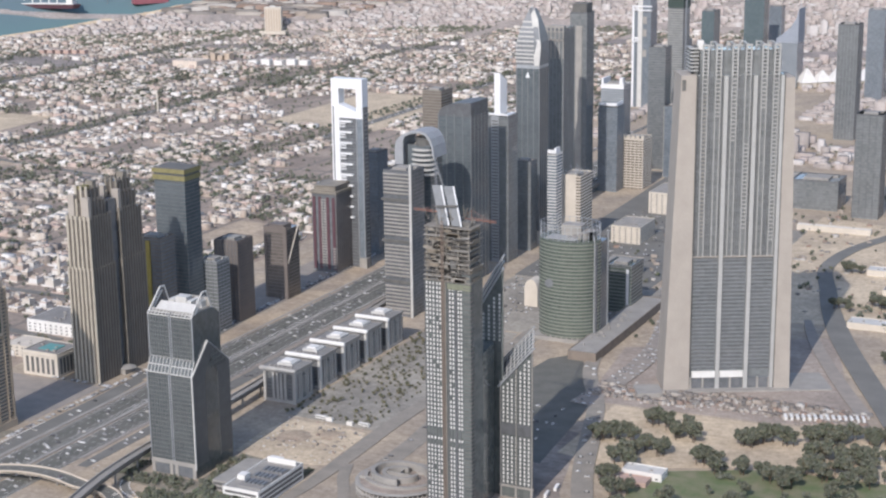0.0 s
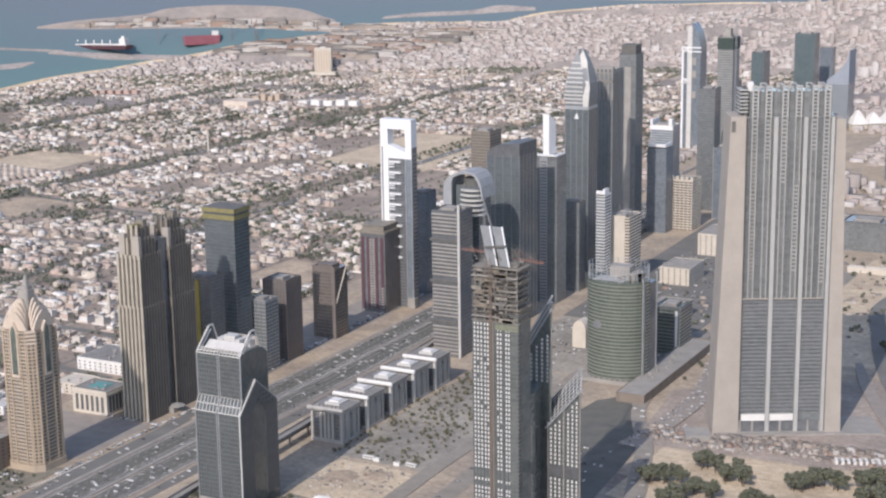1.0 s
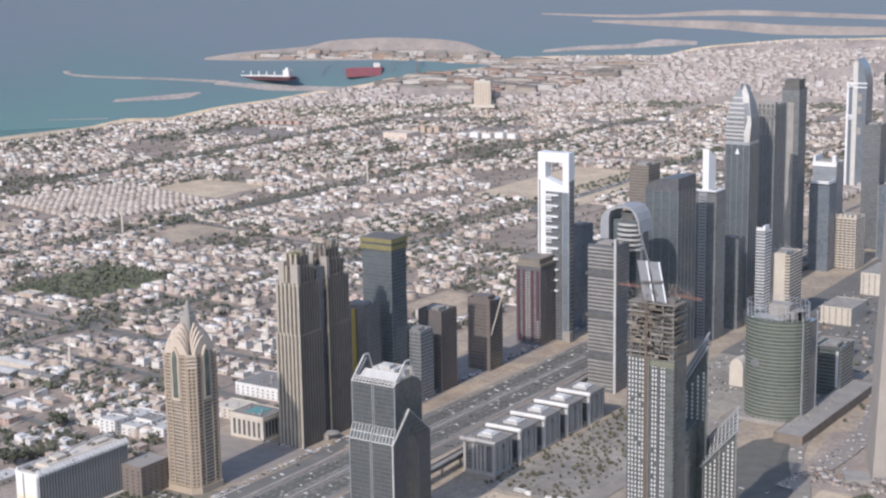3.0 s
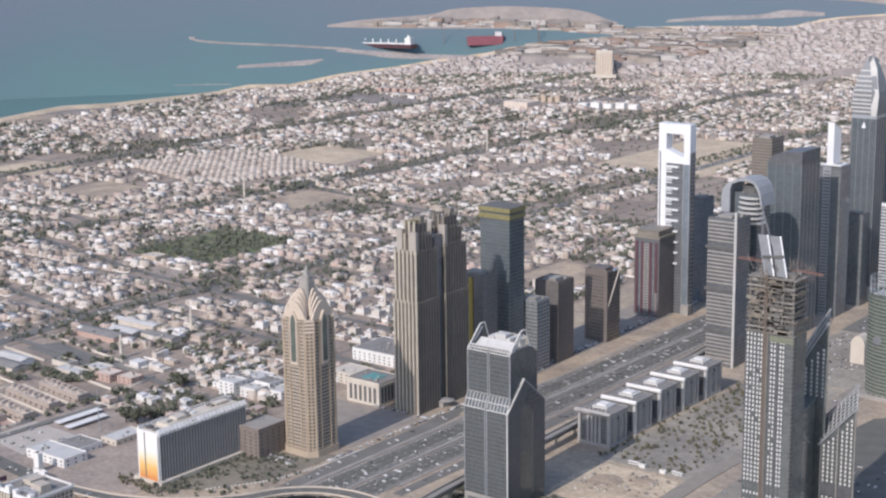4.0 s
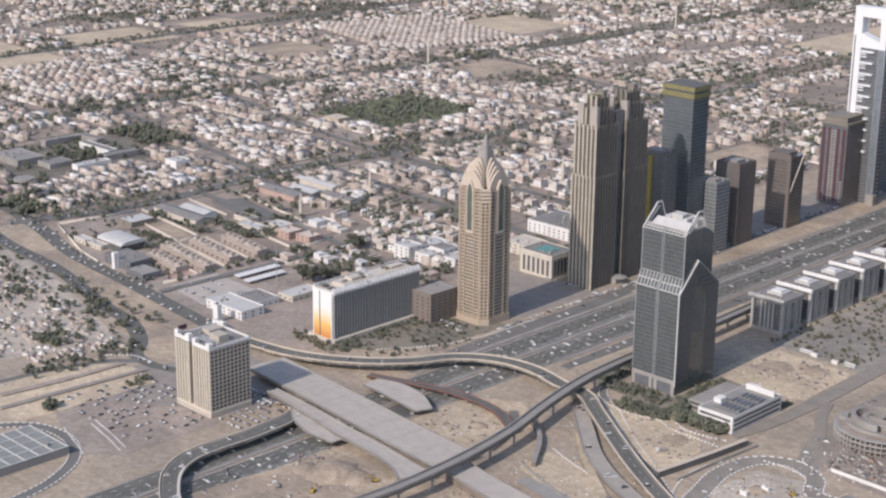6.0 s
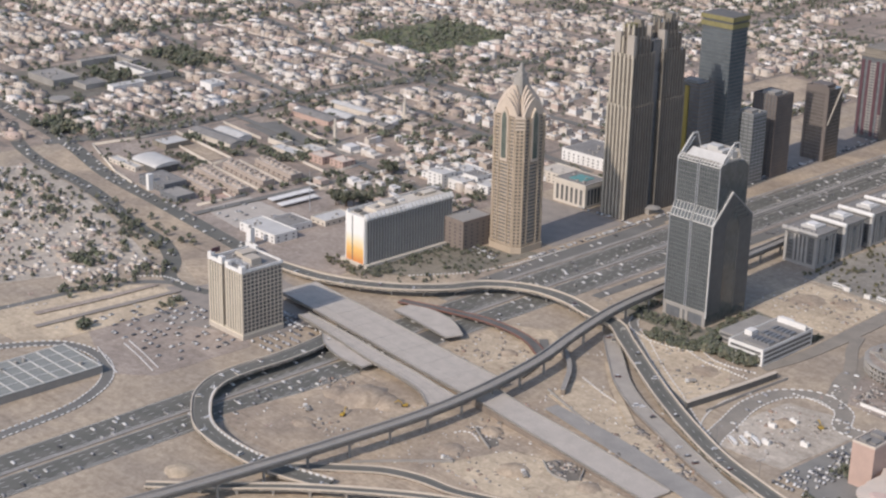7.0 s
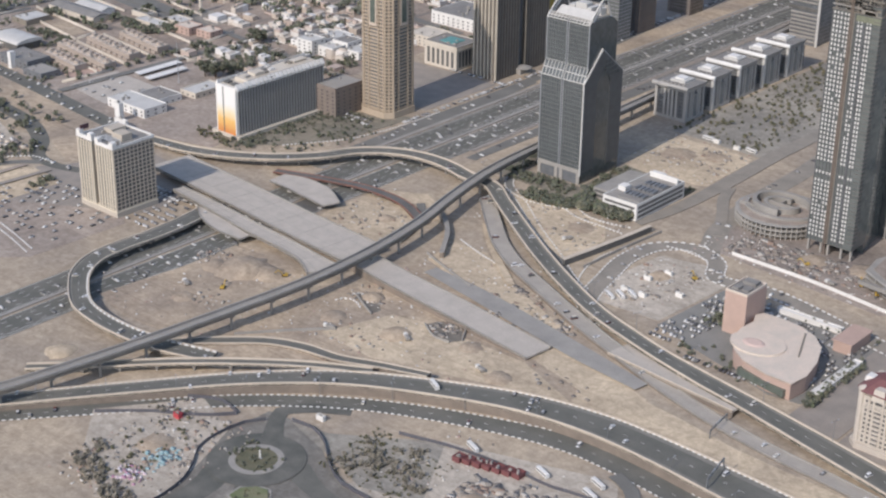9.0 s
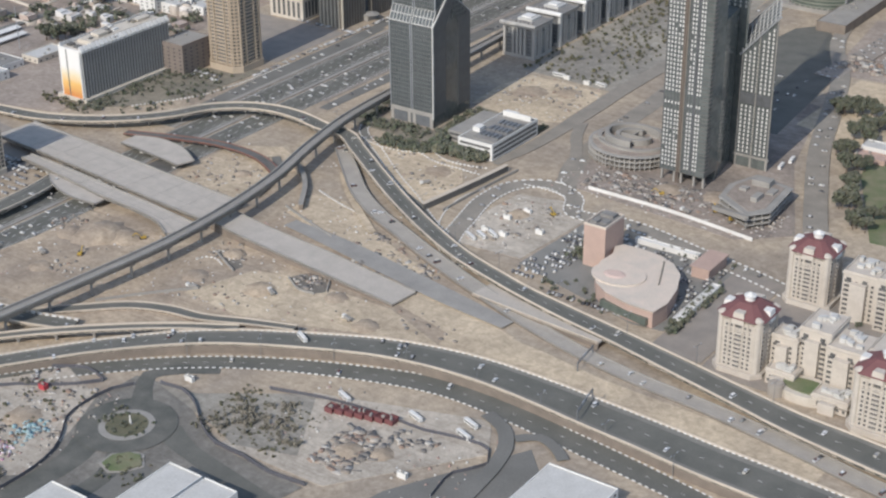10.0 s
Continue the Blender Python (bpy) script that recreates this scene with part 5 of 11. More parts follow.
    part("podium", Shape().box(-92, -68, -22, 4, -0.4, 5.0).box(-64, 95, -10, 40, -0.4, 1.5), CONCRETE, t, "raw concrete podium under work")
    return t


slab_tower()


# ---- the pair of towers under construction ----
def crane(name, label, x, y, z, mast, jib, turn, lift=0.0, mat=RED_STEEL, group="tower cranes"):
    """A tower crane: a lattice mast, a jib (lifted by some degrees), a counter jib, cab and stays."""
    t = thing(name, label, "crane", x, y, z, turn, group)
    s = Shape()
    for dx in (-0.9, 0.9):
        for dy in (-0.9, 0.9):
            s.box(dx - 0.15, dx + 0.15, dy - 0.15, dy + 0.15, 0, mast)
    for i in range(int(mast / 2.5)):
        q = 0.9 if i % 2 else -0.9
        s.beam((-q, -0.9, i * 2.5), (q, -0.9, i * 2.5 + 2.5), 0.15).beam((-0.9, q, i * 2.5), (-0.9, -q, i * 2.5 + 2.5), 0.15)
        s.beam((0.9, q, i * 2.5), (0.9, -q, i * 2.5 + 2.5), 0.15)
    part("mast", s, mat, t)
    c_, d = math.cos(radians(lift)), math.sin(radians(lift))
    s = Shape()
    for o in ((0, -0.7, 0), (0, 0.7, 0), (0, 0, 1.3)):
        s.beam((o[0], o[1], mast + 1 + o[2]), (jib * c_, o[1], mast + 1 + o[2] + jib * d), 0.3)
    for i in range(int(jib / 3)):
        a = i * 3.0
        s.beam((a * c_, -0.7, mast + 1 + a * d), ((a + 1.5) * c_, 0, mast + 2.3 + (a + 1.5) * d), 0.14)
        s.beam(((a + 1.5) * c_, 0, mast + 2.3 + (a + 1.5) * d), ((a + 3) * c_, 0.7, mast + 1 + (a + 3) * d), 0.14)
    part("jib", s, mat, t)
    part("counter_jib", Shape().box(-9, 0, -0.8, 0.8, mast + 0.8, mast + 1.3).box(-9, -6, -1, 1, mast - 1.0, mast + 1.6), mat, t)
    part("cab", Shape().box(0.9, 2.6, -1.1, 1.1, mast - 1.6, mast + 0.8), WHITE_PAINT, t, "white operator's cab")
    part("stay", Shape().beam((0, 0, mast + 8), (jib * 0.7 * c_, 0, mast + 2 + jib * 0.7 * d), 0.15).beam((0, 0, mast + 8), (-8, 0, mast + 1.3), 0.15).beam((0, 0, mast), (0, 0, mast + 8), 0.4), mat, t)
    return t


SITE_GLASS = glass("dark_green_site_glass", (0.090, 0.105, 0.103), (0.145, 0.160, 0.156))


def raw_tower():
    """Front tower: glazed below, bare concrete floors above, dark rear wing with a sloping top."""
    t = thing("unfinished_tower", "tall unfinished tower with white-boarded windows and bare concrete top", "tower", -516, 1017, group="towers under construction")
    w = 37.5
    part("body", Shape().box(0, w, 0, 21, 9, 190), SITE_GLASS, t)
    part("rear_wing", Shape().prism([(6, 21), (w - 0.6, 21), (w - 7, 58), (-2, 58)], 0, 128), SITE_GLASS, t, "dark glass wing in shade")
    part("sloping_wing", Shape().prism([(14, 60), (w, 60), (w - 10, 84), (4, 84)], 0, 0, tops=[146, 186, 190, 150]), SITE_GLASS, t, "rear wing with a sloping top")
    for y, o in ((59.8, 0), (72, -5), (84, -10)):
        part("sloping_truss", Shape().beam((13.5 + o, y, 147 - 0.4 * o), (w + 0.4 + o, y, 187.5 - 0.4 * o), 1.4), STEEL, t)
    # white film on the windows, with reflected sky put into the paint
    me = Shape().box(-0.7, 0.7, -0.3, 0.05, 0, 2.1).mesh("window_board", PALE_ROOF)
    many(t, "window_board", me, WHITE_PAINT, [(16 + 4.6 * k, 60, 128 + 3.3 * i) for i in range(18) for k in range(5) if 128 + 3.3 * i < 142 + 6.4 * k])
    COLUMNS = (1.7, 4.4, 7.2, 10.3, 12.7, 20.8, 23.3, 27.8, 30.0)
    for x in (0.3, 3.0, 5.8, 8.8, 11.5, 14.0, 17.8, 19.5, 22.0, 25.6, 28.9, 31.2):
        part("mullion", Shape().box(x - 0.3, x + 0.3, -0.5, 0.2, 9, 190), SLATE, t)
    part("blank_strip", Shape().box(24.4, 26.6, -0.25, 0.1, 9, 190), SLATE, t, "dark blank strip between the windows")
    me = Shape().box(-0.5, 0.5, -0.3, 0.05, 0, 1.9).mesh("window_board", WHITE_PAINT)
    spots = []
    for i in range(52):
        z = 13 + 3.4 * i
        if 58 < z < 71 and i % 3:
            continue
        spots += [(x, 0, z) for x in COLUMNS if rng.random() < 0.95]
    many(t, "window_board", me, WHITE_PAINT, spots)
    part("corner_wall", Shape().box(31, w + 0.3, -0.6, 21.3, 9, 196), SITE_GLASS, t)
    me = Shape().box(32.5, w + 1.1, -1.1, 4, 0, 0.6).mesh("balcony", DARK_CONCRETE)
    many(t, "balcony", me, DARK_CONCRETE, [(0, 0, 14 + 3.3 * i) for i in range(54)])
    part("hoist_mast", Shape().box(14.7, 15.2, -2.2, -1.6, 0, 236).box(16.2, 16.7, -2.2, -1.6, 0, 236), material("dusty_hoist_steel", (0.26, 0.20, 0.16), 0.8, size=3), t, "dusty hoist mast up the front")
    part("hoist_strip", Shape().box(14.2, 17.4, -0.3, 0.1, 9, 190), material("dusty_strip", (0.27, 0.24, 0.20), 0.85, size=4), t, "bare beige strip behind the hoist")
    for x in (1.5, 12, 18, 29, 37):
        part("column", Shape().box(x - 0.8, x + 0.8, 0.4, 2.4, 0, 9.5), CONCRETE, t)
    # bare floors at the top: uneven slab edges, netting, props and a dark infill
    NETTING = material("brown_netting", (0.17, 0.145, 0.115), 0.9, second=(0.25, 0.215, 0.165), size=3)
    DUSTY = material("dusty_raw_concrete", (0.30, 0.275, 0.235), 0.9, second=(0.19, 0.175, 0.155), size=4, mix=0.4)
    for i in range(13):
        z = 189.6 + 3.4 * i
        a, b, o = rng.uniform(-1.4, 0.6), rng.uniform(-1.0, 1.6), rng.uniform(0, 1.2)
        part("floor_slab", Shape().box(a, w + b, -o, 21 + o, z, z + 0.6), (DUSTY, DARK_CONCRETE, CONCRETE)[(i * 2) % 3], t)
        if i < 12:
            for k in range(3):
                x = rng.uniform(-1, w - 11)
                part("safety_screen", Shape().box(x, x + rng.uniform(5, 14), -o - 0.25, -o - 0.05, z + 0.5, z + rng.uniform(1.6, 3.5)), (NETTING, DUSTY, DARK_CONCRETE)[(i + k) % 3], t, "brown safety netting")
            part("side_screen", Shape().box(w + b - 0.2, w + b, rng.uniform(0, 6), rng.uniform(9, 21), z + 0.5, z + rng.uniform(1.5, 3.3)), NETTING, t, "brown safety netting")
    for x in (1, 9, 18, 27, 35.5):
        for y in (1, 19):
            part("column", Shape().box(x, x + 1.2, y, y + 1.2, 190, 230), DUSTY, t)
    # infill box behind the slabs; gap shade is put into its dark colour
    part("core", Shape().box(3, 34, 3.5, 17, 190, 226), DARK_CONCRETE, t)
    part("core", Shape().box(10, 26, 7, 16, 226, 236), DUSTY, t)
    part("core", Shape().box(28, 35, 5, 12, 226, 235), DARK_CONCRETE, t)
    part("deck_edge", Shape().box(19, w + 0.6, -0.9, 1, 184, 188.5), material("green_boarding", (0.15, 0.165, 0.12), 0.9, second=(0.21, 0.22, 0.16), size=3), t, "green edge boarding")
    # climbing screens: two pale leaning panels
    for x in (12, 22):
        s = Shape()
        s.v = [(x, 2, 232), (x + 7.6, 2, 232), (x - 1.4, 8, 260), (x - 9, 8, 260), (x, 2.6, 232), (x + 7.6, 2.6, 232), (x - 1.4, 8.6, 260), (x - 9, 8.6, 260)]
        s.f = [(0, 1, 2, 3), (7, 6, 5, 4), (0, 4, 5, 1), (1, 5, 6, 2), (2, 6, 7, 3), (3, 7, 4, 0)]
        part("climbing_screen", s, GREY_METAL, t, "pale leaning climbing screen")
        part("screen_rail", Shape().beam((x + 7.9, 1.8, 232), (x - 1.1, 7.8, 260.5), 0.9), WHITE_PANEL, t)
    part("screen_brace", Shape().beam((9, 3.5, 245), (26, 3.5, 247), 1.4), DARK_CONCRETE, t)
    s = Shape()
    for k in range(110):
        x, y, z = rng.uniform(0, w), rng.uniform(-1, 20), rng.uniform(230, 238)
        s.beam((x, y, z), (x + rng.uniform(-4, 4), y + rng.uniform(-3, 3), z + rng.uniform(0, 9)), 0.3)
    for k in range(120):
        x, z = rng.uniform(0, w), rng.uniform(190, 230)
        s.beam((x, -1.4, z), (x + rng.uniform(-2, 2), -1.2, z + rng.uniform(2, 6)), 0.25)
    part("scaffolding", s, DUSTY, t, kind="stuff")
    return t


raw_tower()
crane("tower_crane", "red tower crane with a level jib on the unfinished tower", -505, 1028, 225, 13, 26, 175)
crane("tower_crane", "red tower crane with a level jib on the unfinished tower", -484, 1032, 222, 12, 22, -10)
crane("tower_crane", "dark luffing crane leaning over the unfinished tower", -514, 1036, 232, 10, 34, 120, 48, GREY_METAL)


def low_raw_tower():
    """A skewed plan: the side walls run back north-west; the roof rises to the east and a little to the back."""
    t = thing("unfinished_tower", "shorter unfinished tower with white-boarded windows and sloping top", "tower", -480.5, 1075, group="towers under construction")
    w, d, lean = 28.0, 26.0, -0.43

    def top(x, y):
        return 93 + 31 * x / w + 0.3 * y
    body = Shape().prism([(0, 0), (w, 0), (w + lean * d, d), (lean * d, d)], 0, 0, tops=[top(0, 0), top(w, 0), top(w, d), top(0, d)])
    part("body", body, SITE_GLASS, t)
    # filmed windows again, sky reflection painted white
    me = Shape().box(-0.55, 0.55, -0.3, 0.05, 0, 2.1).mesh("window_board", WHITE_PAINT)
    spots = []
    for i in range(32):
        for k in range(7):
            x, z = 2.9 + 3.6 * k, 12 + 3.4 * i
            if z + 5 < top(x, 0) and not 52 < z < 63:
                spots.append((x, 0, z))
    many(t, "window_board", me, WHITE_PAINT, spots)
    for k in range(8):
        x = 1.1 + 3.6 * k
        part("mullion", Shape().box(x - 0.25, x + 0.25, -0.5, 0.2, 8, top(x, 0) - 1), SLATE, t)
    part("blank_band", Shape().box(0.2, w - 0.2, -0.35, 0.1, 53, 62), SLATE, t, "dark band with no boards")
    for k, y in enumerate((-0.8, 3.5, 8, 12.5, 17, 21.5, d + 0.5)):
        part("sloping_truss", Shape().beam((-2.0 + lean * y, y, top(-2, y) + 1), (w + 1 + lean * y, y, top(w + 1, y) + 2.2), 1.5 if k in (0, 6) else 0.9), STEEL, t, "pale steel roof truss")
    for k in range(10):
        x = w * k / 9
        part("roof_slat", Shape().beam((x, -0.8, top(x, 0) + 2.2), (x + lean * d, d, top(x, d) + 2.2), 0.6), PALE_ROOF, t)
    for x in (0.5, w * 0.5, w - 0.5):
        part("corner_post", Shape().beam((x, -0.6, 8), (x, -0.6, top(x, 0) + 3), 0.7), CONCRETE, t)
    part("base_frame", Shape().box(-1, w + 1, -1.2, 0.5, 9, 10.5).box(0, 1.6, -1, 1, 0, 9).box(w - 1.6, w, -1, 1, 0, 9).box(13, 14.6, -1, 1, 0, 9), CONCRETE, t)
    return t


low_raw_tower()


def site_podium(label, x, y, levels, outline):
    t = thing("half_built_podium", label, "building site", x, y, group="towers under construction")
    for i in range(levels):
        part("floor_slab", Shape().prism(outline, 4.0 * i + 3.2, 4.0 * i + 3.9, taper=1 - 0.03 * i), CONCRETE, t)
        n = len(outline)
        for k in range(n):
            a, b = outline[k], outline[(k + 1) % n]
            for f in (0.02, 0.35, 0.68):
                part("column", Shape().box(-0.5, 0.5, -0.5, 0.5, 0, 3.3), CONCRETE, t, at=((a[0] + (b[0] - a[0]) * f) * 0.95, (a[1] + (b[1] - a[1]) * f) * 0.95, 4.0 * i - 0.1))
    return t


p = site_podium("curved bare concrete podium under construction beside a tower", -556, 1048, 3, circle(37, 18))
part("top_deck", Shape().prism(circle(33, 18), 11.9, 12.3), DUST, p, "dusty unfinished deck")
for r, z, a0, a1 in ((23, 6.5, 0.6, 5.0), (14, 5.0, 1.4, 6.4), (29, 2.0, 3.2, 6.0)):
    curve = [(r * math.cos(a0 + (a1 - a0) * k / 20), r * 0.8 * math.sin(a0 + (a1 - a0) * k / 20), 1, 12.3) for k in range(21)]
    s = strip(Shape(), curve, -1.6, 1.6, 0, z)
    part("ramp_wall", s, CONCRETE, p, "curved concrete ramp wall")
part("inner_court", Shape().prism(circle(11, 18), 12.2, 12.7), DARK_CONCRETE, p)
for box in ((-14, 12, -2, -1, 12.3, 17), (-2, -1, -0.9, 12, 12.3, 16), (-30, -18, -14, -13, 12.3, 15), (8, 24, 12, 13, 12.3, 15)):
    part("cross_wall", Shape().box(*box), CONCRETE, p)
p = site_podium("bare concrete podium frame with ramps under construction", -432, 1018, 3, [(-20, -30), (12, -50), (24, -34), (20, 16), (-14, 24), (-24, -4)])
part("excavated_floor", Shape().prism([(-16, -24), (10, -42), (18, -30), (15, 10), (-10, 18), (-18, -4)], 11.9, 12.4), DUST, p, "dusty reddish slab")
for box in ((-8, 6, 2, 12, 12.4, 17), (4, 9, -26, -14, 12.4, 16), (-12, -6, -12, -6, 12.4, 14.5), (8, 14, -8, 2, 12.4, 14)):
    part("core", Shape().box(*box), CONCRETE, p)
part("ramp", Shape().beam((-22, -32, 3), (14, -53, 12), 3.2), CONCRETE, p)


# ---- the arched glass office tower ----
ARCH_GLASS = glass("grey_green_glass", (0.066, 0.078, 0.078), (0.114, 0.128, 0.128), cell=(2.7, 2.7, 3.6))


def arched_tower():
    t = thing("office_tower", "grey-blue glass tower with a stepped gabled top and tall dark arch", "tower", -765, 1001.5, group="towers by the highway")
    W, D, EAVE, APEX, STEP = 44.0, 54.0, 88.5, 112.5, 100.0
    MID = W / 2
    part("lower_body", along_x([(0.6, 0), (D, 0), (D, EAVE), (D / 2 - 3, APEX), (5.6, STEP), (0.6, EAVE)], 0, W), ARCH_GLASS, t)
    part("upper_body", along_x([(5, 86), (44, 86), (44, 132), (36, 138), (9, 138), (5, 136.5)], 0.6, W - 0.6), ARCH_GLASS, t)
    # the panel colour holds the shade of this east side
    part("side_wall", along_x([(0, 10), (18, 10), (18, 84), (22, 92), (27, 97.5), (32, 92), (36, 84), (36, 10), (D, 10), (D, EAVE - 0.5), (D / 2 - 3, APEX - 0.6), (0, EAVE - 0.5)], W - 0.2, W + 0.5), material("shade_toned_side_panels", (0.115, 0.12, 0.122), 0.5, second=(0.085, 0.09, 0.092), size=6), t, "grey panelled side round the arch")
    # two glazed bays with a groove between them: uprights and floor lines
    for x0, x1 in ((0.4, MID - 1.0), (MID + 1.0, W - 0.4)):
        for y, z0, z1, n in ((0.6, 12, EAVE, 9), (5.0, STEP, 136.5, 9)):
            me = Shape().box(-0.13, 0.13, -0.45, 0.1, z0, z1).mesh("mullion", GREY_METAL)
            for i in range(n):
                part("mullion", me, STEEL, t, at=(x0 + (x1 - x0) * i / (n - 1), y, 0))
            me = Shape().box(x0, x1, -0.35, 0.1, 0, 0.36).mesh("transom", GREY_METAL)
            for i in range(int((z1 - z0) / 3.75) + 1):
                part("transom", me, STEEL, t, at=(0, y, z0 + 3.75 * i))
        # sloping skylights at the step and under the roof
        for y0, z0, y1, z1 in ((-0.1, EAVE, 5.2, STEP + 0.4), (4.4, 136.4, 8.6, 140.0)):
            s = Shape()
            for i in range(7):
                x = x0 + (x1 - x0) * i / 6
                s.beam((x, y0, z0), (x, y1, z1), 0.55)
            for f in (0, 0.5, 1):
                s.beam((x0, y0 + (y1 - y0) * f, z0 + (z1 - z0) * f), (x1, y0 + (y1 - y0) * f, z0 + (z1 - z0) * f), 0.75)
            part("skylight_frame", s, PALE_ROOF, t, "pale steel frame of a sloping skylight")
    part("groove", Shape().box(MID - 0.9, MID + 0.9, 0.3, 0.8, 10, EAVE).box(MID - 0.9, MID + 0.9, 4.7, 5.2, STEP, 137), SMOKE_GLASS, t, "dark groove between the bays")
    for x in (MID - 1.0, MID + 1.0):
        part("groove_trim", Shape().beam((x, 0.2, 10), (x, 0.2, EAVE), 0.5).beam((x, 4.6, STEP), (x, 4.6, 137), 0.5), STEEL, t)
    # edges of the gable and the corners
    edge = Shape().beam((W + 0.2, -0.1, 8), (W + 0.2, -0.1, EAVE), 1.1).beam((W + 0.3, -0.1, EAVE), (W + 0.3, D / 2 - 3, APEX + 0.6), 1.5)
    part("edge_trim", edge, PALE_ROOF, t, "pale steel edge trim")
    part("edge_trim", Shape().beam((W + 0.2, D / 2 - 3, APEX + 0.4), (W + 0.2, D, EAVE), 0.7).beam((0, 0.2, 8), (0, 0.2, EAVE), 0.8), STEEL, t)
    part("edge_trim", Shape().beam((W - 0.5, 4.8, STEP), (W - 0.5, 4.8, 136.5), 0.8).beam((0.6, 4.8, STEP), (0.6, 4.8, 136.5), 0.8), STEEL, t)
    s = Shape()
    for i in range(6):
        for j in range(5):
            y, z = 28 + 4.2 * i, 84 + 4.0 * j
            if 108 - (y - 24) * 0.8 > z > 84:
                s.box(W + 0.4, W + 0.7, y, y + 3.2, z, z + 2.6)
    part("side_glazing", s, ARCH_GLASS, t, kind="stuff")
    part("tall_arch", along_x([(18.4, 1), (35.6, 1), (35.6, 84), (31.8, 91.6), (27, 97), (22.2, 91.6), (18.4, 84)], W - 4, W - 0.05), SMOKE_GLASS, t, "tall dark arched recess")
    s = Shape()
    for x in (1.6, MID - 2.6, MID + 2.6, W - 1.6):
        s.box(x - 1.6, x + 1.6, -0.4, 1.6, 0, 11)
    s.box(0, W, -0.3, 1.5, 9.6, 13)
    part("portal", s, CONCRETE, t, "grey stone portal at street level")
    part("lobby", Shape().box(2, W - 2, 0.2, 0.7, 0, 9.6), SMOKE_GLASS, t, "dark lobby glazing")
    # the roof: a bright sunken deck between two braced side frames
    part("roof_deck", Shape().box(3, W - 3, 9, 36, 138, 139.4), CONCRETE, t, "pale roof deck")
    part("sloping_deck", along_x([(9.6, 139.6), (18, 144.5), (18, 139.4), (9.6, 139.3)], 5, W - 4), PALE_ROOF, t, "bright white sloping deck")
    for box in ((16, 27, 22, 30, 139.4, 148), (29, 33, 20, 34, 139.4, 146), (7, 13, 25, 33, 139.4, 144), (34, 39, 26, 33, 139.4, 145)):
        part("roof_unit", Shape().box(*box), PALE_ROOF, t)
    part("roof_screen", Shape().box(12, W - 2, 33.5, 34.3, 139.4, 147), CONCRETE, t)
    for x in (1.2, W - 1.2):
        s = Shape().beam((x, 4.6, 137), (x, 22, 154), 1.1).beam((x, 8.5, 136), (x, 25, 151), 0.9).beam((x, 22, 154), (x, 28, 154), 1.1).beam((x, 28, 154), (x, 34, 139), 0.8)
        for i in range(8):
            s.beam((x, 5.5 + 2.1 * i, 137.4 + 2.0 * i), (x, 8.8 + 2.1 * i, 136.6 + 1.85 * i), 0.6)
        part("roof_frame", s, PALE_ROOF, t, "braced steel side frame of the roof")
    return t


arched_tower()


# ---- the gold-brown apartment tower ----
PETAL = material("pale_petal_stone", (0.58, 0.49, 0.40), 0.7, second=(0.51, 0.43, 0.35), size=6)


